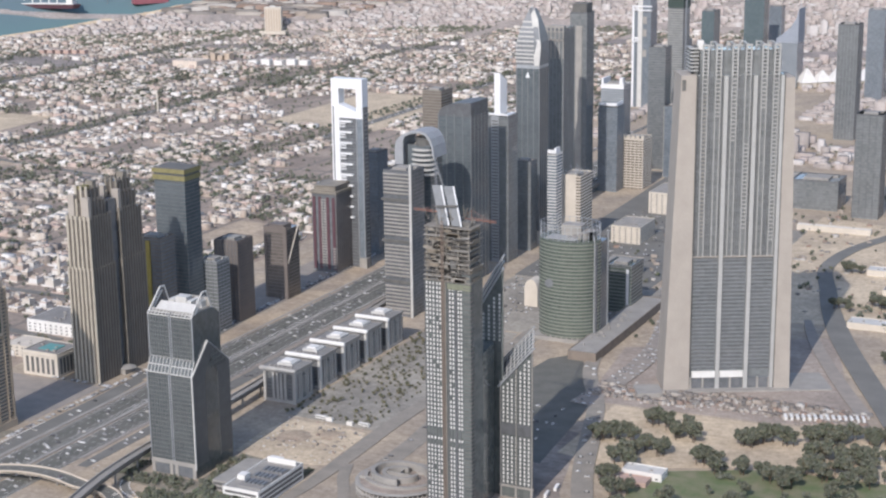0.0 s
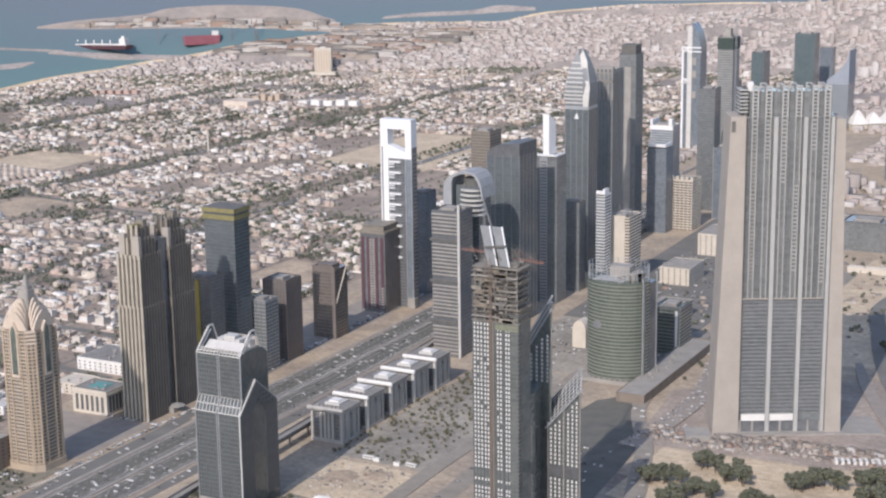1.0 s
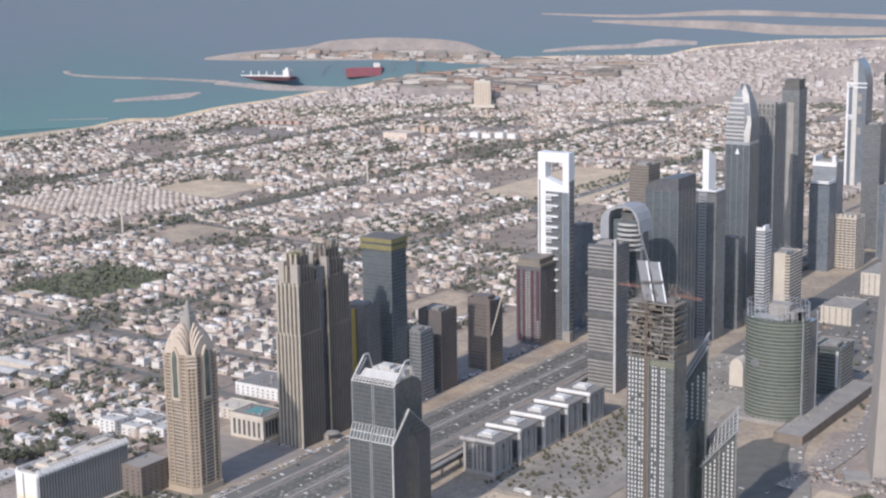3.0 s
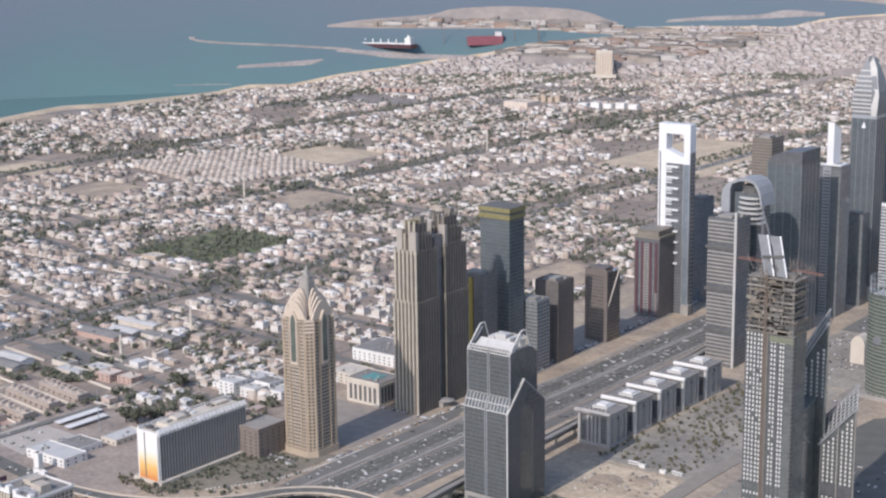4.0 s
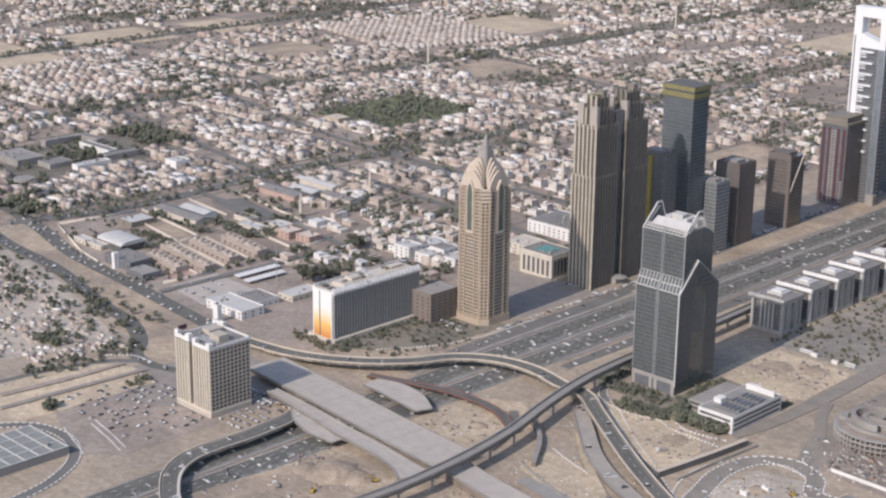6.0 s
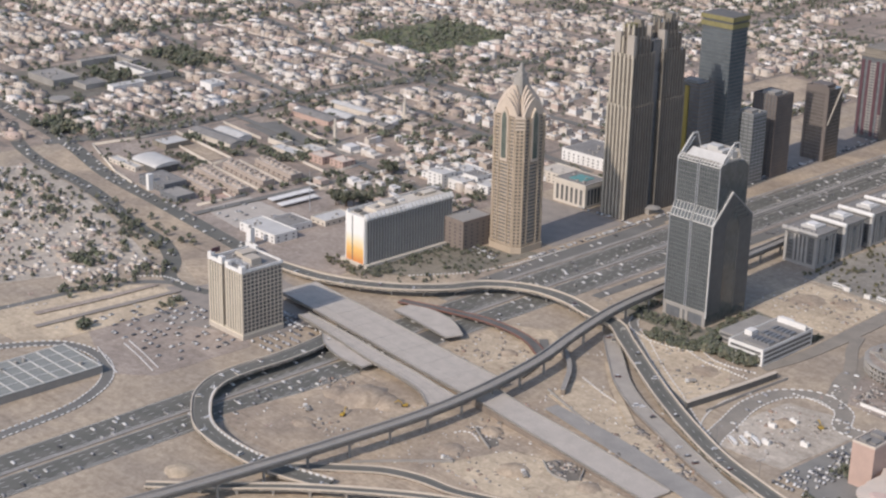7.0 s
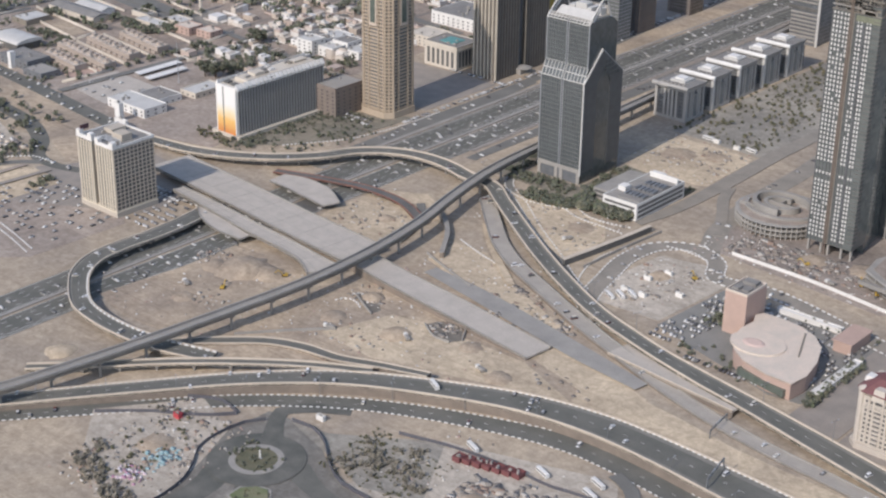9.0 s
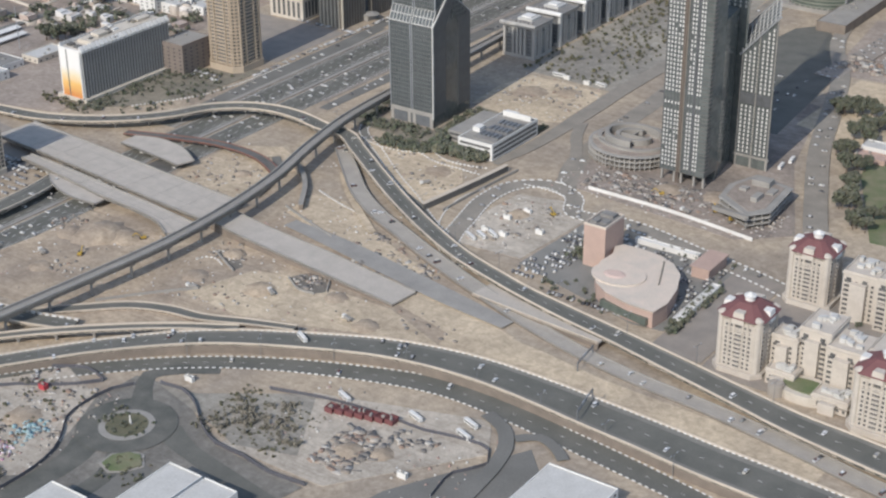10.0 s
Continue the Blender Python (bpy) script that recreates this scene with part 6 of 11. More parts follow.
def gold_tower():
    t = thing("apartment_tower", "gold-brown apartment tower with banded balconies and a petal crown", "tower", -964.5, 1028, group="towers by the highway")

    def octagon(h, cut):
        return [(-h + cut, -h), (h - cut, -h), (h, -h + cut), (h, h - cut), (h - cut, h), (-h + cut, h), (-h, h - cut), (-h, -h + cut)]
    part("body", Shape().prism(octagon(18.0, 5.6), 0, 130), SMOKE_GLASS, t)
    me = Shape().prism(octagon(19.6, 6.0), 0, 1.25).mesh("floor_band", GOLD_STONE)
    many(t, "floor_band", me, GOLD_STONE, [(0, 0, 4 + 3.35 * i) for i in range(38)])
    BAY = [(-3.0, 90), (3.0, 90), (3.0, 127), (1.9, 131.5), (0, 134.5), (-1.9, 131.5), (-3.0, 127)]
    RIM = [(-4.6, 87), (4.6, 87), (4.6, 128), (2.8, 133.5), (0, 137.5), (-2.8, 133.5), (-4.6, 128)]
    for a in range(4):
        turned = pose(0, 0, 0, 0, 0, 90 * a)
        for x in (-12.4, -6.2, 6.2, 12.4):
            part("pilaster", Shape().box(x - 0.4, x + 0.4, -20.0, -18, 0, 129), GOLD_STONE, t, at=turned)
        # a tall pointed glass bay high on each face
        part("bay_surround", along_y([(x, z) for x, z in RIM][::-1], -20.3, -18), PETAL, t, "pale pointed surround of a glass bay", at=turned)
        part("pointed_bay", along_y([(x, z) for x, z in BAY][::-1], -20.6, -18), GREEN_GLASS, t, "tall green glass bay with a pointed head", at=turned)
        # the cut corners: two columns of small windows between piers
        corner = pose(0, 0, 0, 0, 0, 90 * a + 45)
        for x in (-3.6, 0, 3.6):
            part("corner_pier", Shape().box(x - 0.75, x + 0.75, -23.9, -21, 0, 118), GOLD_STONE, t, at=corner)
        for k in range(4):
            part("corner_cornice", Shape().box(-4.6, 4.6, -24.1, -20.5, 118.5 + 3.4 * k, 120.4 + 3.4 * k), PETAL, t, at=corner)
        # crown petals: nested pointed slabs, the inner ones taller
        for k in range(4):
            w = 13.4 - 2.0 * k
            half = [(w, 127), (w, 131 + 2.6 * k), (w * 0.78, 137 + 3.0 * k), (w * 0.42, 143 + 3.2 * k), (w * 0.12, 146 + 3.4 * k)]
            profile = half + [(-y, z) for y, z in half[::-1]]
            part("crown_petal", along_x(profile, 16.0 - 3.1 * k, 18.0 - 3.1 * k), PETAL, t, "pointed pale crown petal", at=turned)
    part("lantern", Shape().prism(octagon(6.4, 1.5), 128, 163, taper=0.86), CONCRETE, t, "grey lantern above the crown")
    part("spire", Shape().prism(octagon(4.4, 1.2), 163, 167).prism(octagon(3.0, 0.8), 167, 176, taper=0.3), CONCRETE, t)
    part("base", Shape().prism(octagon(21, 7), 0, 6.5), GOLD_STONE, t)
    return t


gold_tower()


# ---- the long hotel with the banner ----
def banner_material():
    m = bpy.data.materials.new("printed_banner")
    m.use_nodes = True
    n, link = m.node_tree.nodes, m.node_tree.links.new
    where = n.new("ShaderNodeTexCoord")
    split = n.new("ShaderNodeSeparateXYZ")
    link(where.outputs["Object"], split.inputs[0])
    rows = n.new("ShaderNodeMapRange")
    rows.inputs[1].default_value, rows.inputs[2].default_value = 3.0, 45.0
    link(split.outputs[2], rows.inputs[0])
    warp = n.new("ShaderNodeTexNoise")
    warp.inputs["Scale"].default_value = 0.2
    link(where.outputs["Object"], warp.inputs["Vector"])
    add = n.new("ShaderNodeMath")
    add.operation = "MULTIPLY_ADD"
    add.inputs[1].default_value = 0.12
    link(warp.outputs[0], add.inputs[0]), link(rows.outputs[0], add.inputs[2])
    ramp = n.new("ShaderNodeValToRGB")
    e = ramp.color_ramp.elements
    e[0].position, e[0].color = 0.05, (0.62, 0.22, 0.07, 1)
    e[1].position, e[1].color = 0.72, (0.80, 0.79, 0.76, 1)
    e.new(0.36).color = (0.80, 0.50, 0.17, 1)
    e.new(0.55).color = (0.80, 0.70, 0.50, 1)
    link(add.outputs[0], ramp.inputs[0])
    bsdf = n["Principled BSDF"]
    bsdf.inputs["Roughness"].default_value = 0.7
    link(ramp.outputs[0], bsdf.inputs["Base Color"])
    return m


def banner_hotel():
    t = thing("hotel", "long white hotel slab with a printed orange banner on its end", "hotel", -1035, 880, group="buildings by the highway")
    W, L, h = 25.0, 108.0, 46.0
    part("body", Shape().box(0, W, 0, L, 0, h), material("grey_brown_loggia", (0.165, 0.15, 0.145), 0.6, second=(0.22, 0.20, 0.19), size=5), t)
    part("end_wall", Shape().box(-0.6, W + 0.6, -1.0, 0.8, 0, h + 1.5), WHITE_PAINT, t)
    ban = banner_material()
    for x0, x1 in ((0.8, 8.5), (10.0, 24.2)):
        part("banner", Shape().box(x0, x1, -1.25, -0.9, 3, h), ban, t, "banner printed in orange fading to white")
    part("banner_gap", Shape().box(8.5, 10, -1.15, -0.9, 0, h), DARK_CONCRETE, t)
    for side, turn in ((W, 90), (0, -90)):
        me = Shape().box(-0.45, 0.45, -1.5, 0.1, 3, h + 1).mesh("fin", PALE_FIN)
        me2 = Shape().prism([(-1.9, -2.1), (1.9, -2.1), (1.9, 0.9), (-1.9, 0.9)], h - 1.4, 0, tops=[h + 0.8, h + 0.8, h + 4.6, h + 4.6]).mesh("roof_tooth", WHITE_PAINT)
        many(t, "fin", me, PALE_FIN, [pose(side, 1.5 + 3.4 * i, 0, 0, 0, turn) for i in range(32)])
        many(t, "roof_tooth", me2, WHITE_PAINT, [pose(side, 2 + 4.75 * i, 0, 0, 0, turn) for i in range(23)])
    me = Shape().box(-0.2, W + 0.2, 1, L, 0, 0.6).mesh("floor_band", SLATE)
    many(t, "floor_band", me, SLATE, [(0, 0, 5 + 3.5 * i) for i in range(12)])
    part("roof", Shape().box(-0.5, W + 0.5, 0.8, L + 0.5, h, h + 0.6).box(4, W - 4, 18, L - 8, h + 0.6, h + 3.6).box(8, 18, 30, 42, h + 4.2, h + 6.5).box(9, 16, 80, 96, h + 4.2, h + 6), CREAM, t)
    part("roof_plant", Shape().box(3, 8, 6, 12, h + 0.6, h + 2.4).box(12, 20, 5, 11, h + 0.6, h + 2).box(20, 26, 40, 46, h + 0.6, h + 2.6), DARK_CONCRETE, t)
    for k in range(9):
        x, y = rng.uniform(5, 17), rng.uniform(20, 92)
        part("roof_unit", Shape().box(x, x + rng.uniform(2, 4), y, y + rng.uniform(2, 7), h + 3.4, h + 5.6), (WHITE_PAINT, BROWN_STONE, CONCRETE)[k % 3], t)
    part("podium", Shape().box(-6, W + 5, -2.5, L + 3, 0, 3.4), CREAM, t, "cream ground-floor canopy")
    return t


banner_hotel()


# ---- the cream apartment hotel by the bridge ----
HOTEL_CREAM = material("cream_hotel_render", (0.52, 0.465, 0.39), 0.85, second=(0.45, 0.40, 0.335), size=8)
HOTEL_PILASTER = material("pale_cream_pilaster", (0.68, 0.615, 0.50), 0.85, second=(0.60, 0.54, 0.44), size=8)


def corner_hotel():
    t = thing("hotel", "cream apartment hotel with a dark vertical slot and white roof line", "hotel", -991, 697, group="buildings by the highway")
    W, D, h = 44.0, 40.0, 58.0
    part("body", Shape().box(0, 18, 0, D, 0, h).box(18, 23, 4, D, 0, h).box(23, W, 0, D, 0, h - 1), HOTEL_CREAM, t)
    part("slot", Shape().box(18.2, 22.8, 3.6, 4.3, 3, h), BROWN_STONE, t, "dark brown recessed slot")
    me = Shape().box(-0.95, 0.95, -0.12, 0.3, 0, 2.5).mesh("window", WINDOW)
    spots, beside = [], []
    for i in range(16):
        z = 6 + 3.35 * i
        spots += [pose(x, 0, z) for x in (2.5, 6, 9.5, 13, 16.2, 25, 28.6, 32.2, 35.6, 38.6, 41.6)]
        beside += [pose(W, y, z, 0, 0, 90) for y in np.arange(2.4, 39, 3.9)]
    many(t, "window", me, WINDOW, spots)
    many(t, "side_window", Shape().box(-1.4, 1.4, -0.12, 0.3, 0, 2.3).mesh("side_window", WINDOW), WINDOW, beside)
    me = Shape().box(-0.75, 0.75, -0.9, 0.1, 3, h - 1.2).mesh("pilaster", HOTEL_PILASTER)
    many(t, "pilaster", me, HOTEL_PILASTER, [pose(x, 0, 0) for x in (0.8, 4.25, 7.75, 11.25, 14.6, 17.3, 23.6, 26.8, 30.4, 33.9, 37.1, 40.1, 43.3)])
    me = Shape().box(-0.3, 0.3, -0.4, 0.1, 3, h - 2).mesh("slim_pilaster", HOTEL_CREAM)
    many(t, "slim_pilaster", me, HOTEL_CREAM, [pose(W, y, 0, 0, 0, 90) for y in np.arange(0.5, 40, 3.9)])
    part("sill_course", Shape().box(-0.9, W + 0.9, -1.1, D, 4.0, 5.0), HOTEL_PILASTER, t, "pale sill course")
    part("street_level", Shape().box(-1.0, W + 1.0, -1.0, D, 0, 4.0), HOTEL_CREAM, t)
    for box in ((-0.6, 18.5, -0.6, 1.0, h, h + 3), (22.5, W + 0.6, -0.6, 0.8, h - 1, h + 1.5), (W - 0.5, W + 0.6, 1.6, D + 0.6, h - 1, h + 1.2), (-0.6, 0.5, 2.1, D + 0.6, h, h + 1.5), (1.6, W - 1.6, D - 0.4, D + 0.6, h, h + 1.5), (-0.8, 3.6, -0.8, 3.2, h, h + 6), (13.5, 18.4, -0.8, 3.2, h, h + 6), (22.4, 26.5, -0.7, 3.2, h - 1, h + 4.5), (W - 4, W + 0.7, -0.7, 3.4, h - 1, h + 4.5)):
        part("roof_parapet", Shape().box(*box), WHITE_PAINT, t, "white roof parapet")
    part("roof_deck", Shape().box(1.6, W - 1.6, 2.1, D - 1.1, h, h + 0.3), DARK_ROOF, t, "grey roof deck")
    part("roof_house", Shape().box(26, 38, 14, 24, h, h + 6), HOTEL_CREAM, t)
    part("roof_house", Shape().box(8, 18, 20, 34, h, h + 4), HOTEL_CREAM, t)
    me = Shape().box(-1, 1, -1.5, 1.5, 0, 1.6).mesh("roof_unit", CONCRETE)
    for k in range(8):
        part("roof_unit", me, CONCRETE, t, at=(5 + 4.4 * k, 9 + (k % 3) * 9.0, h + 0.3))
    for k in range(8):
        part("pergola_slat", Shape().box(24 + 2.4 * k, 24.5 + 2.4 * k, 2, 10, h + 4.3, h + 4.8), WHITE_PAINT, t)
    for x in (24, 40.8):
        for y in (2, 9.4):
            part("pergola_post", Shape().box(x, x + 0.6, y, y + 0.6, h, h + 4.3), WHITE_PAINT, t)
    part("roof_sign", Shape().box(2, 3, 1, 9, h + 5, h + 9), RED_PANEL, t, "red rooftop sign")
    return t


corner_hotel()


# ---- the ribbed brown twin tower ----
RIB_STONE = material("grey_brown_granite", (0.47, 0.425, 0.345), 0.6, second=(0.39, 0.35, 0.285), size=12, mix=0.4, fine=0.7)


# east-side copy of the granite, its shade put into the colour
SHADE_GRANITE = material("shade_side_granite", (0.19, 0.175, 0.155), 0.6, second=(0.15, 0.138, 0.12), size=12, mix=0.4, fine=0.7)


def ribbed_pair():
    t = thing("office_tower", "twin-winged brown granite tower with pale ribs and stepped crown", "tower", -974, 1164, group="towers by the highway")
    for y0, y1 in ((0, 34), (46, 82)):
        for k, (inset, z0, z1) in enumerate(((0, 0, 113), (1.2, 113, 162), (4.5, 162, 178), (8, 178, 190))):
            a, b, c_, d = inset, 28 - inset, y0 + inset, y1 - inset
            part("shaft", Shape().box(a, b, c_, d, z0, z1), DARK_BRONZE, t)
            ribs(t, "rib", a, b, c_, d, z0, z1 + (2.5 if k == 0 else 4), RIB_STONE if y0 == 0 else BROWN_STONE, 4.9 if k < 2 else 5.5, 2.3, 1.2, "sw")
            ribs(t, "side_rib", a, b, c_, d, z0, z1 + (2.5 if k == 0 else 4), SHADE_GRANITE, 4.2 if k < 2 else 5.5, 1.5, 0.8, "e")
        for box in ((2, 9, y0 + 2, y0 + 6, 160, 186), (18, 26, y0 + 2, y0 + 6, 160, 184), (10, 18, y1 - 14, y1 - 8, 186, 197)):
            part("crown_wall", Shape().box(*box), STONE if box[5] < 187 else BROWN_STONE, t)
    part("link", Shape().box(6, 24, 34, 46, 0, 176), SMOKE_GLASS, t, "dark recessed link")
    part("roof_box", Shape().box(8, 15, 9, 20, 178, 193), YELLOW, t, "yellow-clad roof box")
    part("entrance", Shape().box(27, 34, 32, 48, 0, 6).prism(circle(9, 16, 31, 40), 6, 8, taper=0.3), CONCRETE, t)
    return t


ribbed_pair()


# ---- the white-framed tower with an open top ----
def framed_tower():
    t = thing("apartment_tower", "dark tower inside a tall white portal frame with an open top", "tower", -963, 1654, group="towers by the highway")
    W, D, h = 43.0, 14.0, 186.0
    part("body", Shape().box(4, W - 5, 2, D - 2, 0, h), SMOKE_GLASS, t)
    part("frame_leg", Shape().box(0, 10.5, 0, D, 0, 234), WHITE_PANEL, t, "white panelled frame leg")
    part("frame_leg", Shape().box(W - 8.5, W, 0, D, 186, 234), WHITE_PANEL, t, "white panelled frame leg")
    part("glazed_leg", Shape().box(W - 8.5, W, 0.3, D - 0.3, 0, 186), BLUE_GLASS, t, "blue-grey glazed leg")
    for x in (W - 8.4, W - 0.1):
        part("leg_edge", Shape().box(x - 0.5, x + 0.5, -0.3, 0.8, 0, 186), STEEL, t)
    part("leg_slit", Shape().box(1.8, 3.4, -0.15, 0.5, 60, 200), SMOKE_GLASS, t, "dark slit in the white leg")
    part("frame_sill", along_y([(10, 186), (10, 203), (W - 8, 194), (W - 8, 186)], 0.4, D - 0.4), WHITE_PANEL, t, "white sloping sill of the open top")
    part("side_glazing", Shape().box(W - 0.5, W + 0.35, 1, D - 1, 0, 200), SMOKE_GLASS, t, "dark glazed side")
    part("frame_head", Shape().box(0.4, W - 0.4, 0.3, D - 0.3, 222, 233.7), WHITE_PANEL, t, "white panelled frame head")
    me = Shape().box(10.5, W - 15, -0.9, 3, 0, 2.2).mesh("balcony", WHITE_PANEL)
    many(t, "balcony", me, WHITE_PANEL, [(0, 0, 62 + 13.2 * i) for i in range(10)])
    me = Shape().box(10.5, 19, -0.5, 2.4, 0, 1.3).mesh("louvre", WHITE_PANEL)
    many(t, "louvre", me, WHITE_PANEL, [(0, 0, 66 + 3.3 * i) for i in range(36) if i % 4])
    me = Shape().box(10.5, W - 8.6, 1.4, 2.2, 0, 0.7).mesh("floor_band", GREY_METAL)
    many(t, "floor_band", me, GREY_METAL, [(0, 0, 4 + 4 * i) for i in range(46)])
    me = Shape().box(-0.2, 0.6, 3, D - 3, 0, 1.6).mesh("side_louvre", GREY_METAL)
    many(t, "side_louvre", me, GREY_METAL, [(W + 0.2, 0, 6 + 5 * i) for i in range(38)])
    part("mast", Shape().box(22, 22.5, 6, 6.5, 233, 246), STEEL, t)
    part("base_block", Shape().box(W - 7, W + 3, -3, 6, 0, 13), CONCRETE, t)
    return t


framed_tower()


PLUM_STONE = material("dark_plum_granite", (0.185, 0.156, 0.138), 0.6, second=(0.145, 0.125, 0.112), size=9)


def crimson_tower():
    t = thing("apartment_tower", "dark tower with crimson corner strips and pale window columns", "tower", -974, 1619, group="towers by the highway")
    W, D, h = 34.0, 40.0, 98.0
    part("body", Shape().box(0, W, 0, D, 0, h), SMOKE_GLASS, t)
    part("cornice", Shape().box(-1.5, W + 1.5, -1.5, D + 1.5, h, h + 3), BROWN_STONE, t)
    part("top_storey", Shape().box(2, W - 2, 2, D - 2, h + 3, h + 9), BROWN_STONE, t)
    part("roof_slab", Shape().box(1, W - 1, 1, D - 1, h + 9, h + 10), BROWN_STONE, t)
    for x in (3.5, 30.5, 11.5, 22.5):
        part("crimson_strip", Shape().box(x - 2, x + 2, -0.8, 0.5, 4, h - 4), RED_PANEL, t, "crimson panel strip")
    me = Shape().box(-1.6, 1.6, -1.0, 0.4, 0, 1.8).mesh("pale_window", CONCRETE)
    many(t, "pale_window", me, CONCRETE, [(17 + dx, 0, 8 + 3.4 * i) for i in range(25) for dx in (-2.2, 2.2)] + [(31, -0.4, 6 + 3.4 * i) for i in range(8)])
    ribs(t, "rib", 0, W, 0, D, 4, h, DARK_BROWN, 5, 1.2, 0.6, "e")
    return t


crimson_tower()


def bronze_block():
    t = thing("office_tower", "bronze glass office block with a pale diagonal brace", "tower", -964, 1495, group="towers by the highway")
    W, D, h = 29.0, 28.0, 82.0
    part("body", Shape().prism([(0, 0), (W, 0), (W, D), (0, D)], 0, h), DARK_BRONZE, t)
    part("stone_frame", Shape().box(-0.6, 2, -0.6, D, 0, h + 3).box(W - 4, W + 0.5, -0.6, 1.5, 0, h).box(0, W, -0.5, 1.5, h - 4, h + 2), PLUM_STONE, t)
    part("diagonal_brace", Shape().beam((W + 0.4, 2, h - 40), (W + 0.4, D - 2, h), 1.3).beam((W + 0.4, D - 2, h), (W - 2, D - 2, h + 5), 1.2), CREAM, t, "pale diagonal brace")
    part("roof_plant", Shape().box(4, W - 6, 5, D - 6, h, h + 4).box(0, W, 0, 0.8, h, h + 3), PLUM_STONE, t)
    floors(t, "floor_band", 0, W, 0, D, 6, h - 6, PLUM_STONE, 4, 0.8, 0.12)
    return t


bronze_block()
part("netting_wrap", Shape().box(-20.2, 20.2, -14.7, 14.7, 170, 175).box(-20.6, 20.6, -15.1, 15.1, 177.5, 182), YELLOW, mesh_tower, "yellow debris netting")
part("roof_slab", Shape().box(-20.2, 20.2, -14.7, 14.7, 182, 182.6), DARK_CONCRETE, mesh_tower)
part("gold_strip", Shape().box(-3, 2, -13.1, -11.9, 10, 116), material("gold_panel", (0.50, 0.40, 0.12), 0.4, metal=0.4), strip_tower, "bright gold strip")


# ---- the elliptical green glass building ----
def green_building():
    t = thing("office_building", "green glass office building with curved front under scaffolding", "office", -588, 1496, group="buildings by the big tower")
    a, b, h = 33.0, 25.0, 108.0
    part("body", Shape().prism([(x, y if y < 0 else min(y, 20)) for x, y in ellipse(a, b, 36)], 0, h), GREEN_GLASS, t)
    me = Shape().prism(ellipse(a + 0.5, b + 0.5, 36), 0, 1.3).mesh("floor_band", material("green_grey_spandrel", (0.19, 0.205, 0.168), 0.5, second=(0.23, 0.245, 0.205), size=6))
    many(t, "floor_band", me, None, [(0, 0, 5 + 3.8 * i) for i in range(27)])
    part("side_wing", Shape().box(26, 32.5, -10, 24, 0, 104), SMOKE_GLASS, t, "dark glass side wing")
    me = Shape().box(-0.25, 0.25, -0.25, 0.25, 0, 16).mesh("scaffold_pole", STEEL)
    many(t, "scaffold_pole", me, STEEL, [(x * 0.98, y * 0.98, h) for x, y in ellipse(a, b, 30)])
    s = Shape()
    for z in (h + 5, h + 10, h + 15.5):
        pts = ellipse(a * 0.98, b * 0.98, 30)
        for p, q in zip(pts, pts[1:] + pts[:1]):
            s.beam((*p, z), (*q, z), 0.35)
    part("scaffold_ring", s, STEEL, t, kind="stuff")
    s = Shape()
    for i in range(13):
        s.box(-20 + 2.6 * i, -18.8 + 2.6 * i, -20, 0, h + 0.5, h + 1.4)
    part("roof_slats", s, WHITE_PAINT, t, "white roof slats")
    part("roof_core", Shape().box(-10, 12, 0, 14, h, h + 12).box(14, 26, -6, 12, h, h + 7), CONCRETE, t)
    part("podium", Shape().box(-34, 40, -26, 24, 0, 4), CONCRETE, t)
    for x, y in ((30.4, -9.5), (32.9, 24.3), (-32.6, 0)):
        part("edge_fin", Shape().box(x - 0.6, x + 0.6, y - 0.6, y + 0.6, 0, h + 4), STEEL, t, "pale upright edge fin")
    for k in range(5):
        part("roof_ledge", Shape().box(2 + 5 * k, 6 + 5 * k, -14 + 2 * k, -8 + 2 * k, h, h + 3 + k), CONCRETE, t)
    for k in range(9):
        part("column", Shape().box(-24 + 6 * k, -22.8 + 6 * k, -25.6 + 0.12 * (k - 4) ** 2, -24.4 + 0.12 * (k - 4) ** 2, 0, 6), CONCRETE, t)
    part("facade_sign", Shape().prism(circle(4.5, 20), 0, 0.6), GREY_METAL, t, "round grey facade emblem", at=pose(-14, -23.8, 62, 90, 0, 0))
    return t


green_building()
g2 = tower("office_block", "green glass annex with a white vertical strip", -586, -556, 1599, 1636, 53, GREEN_GLASS, GREY_METAL)
part("white_strip", Shape().box(9, 12, -19.2, -18.4, 0, 50), WHITE_PANEL, g2)


# ---- five like office blocks by the railway ----
OFFICE_GLASS = glass("office_glass", (0.11, 0.115, 0.115), (0.18, 0.185, 0.185), cell=(2.0, 2.0, 3.3))


GREY_STONE = material("grey_stone_cladding", (0.43, 0.415, 0.385), 0.75, second=(0.36, 0.345, 0.325), size=8)


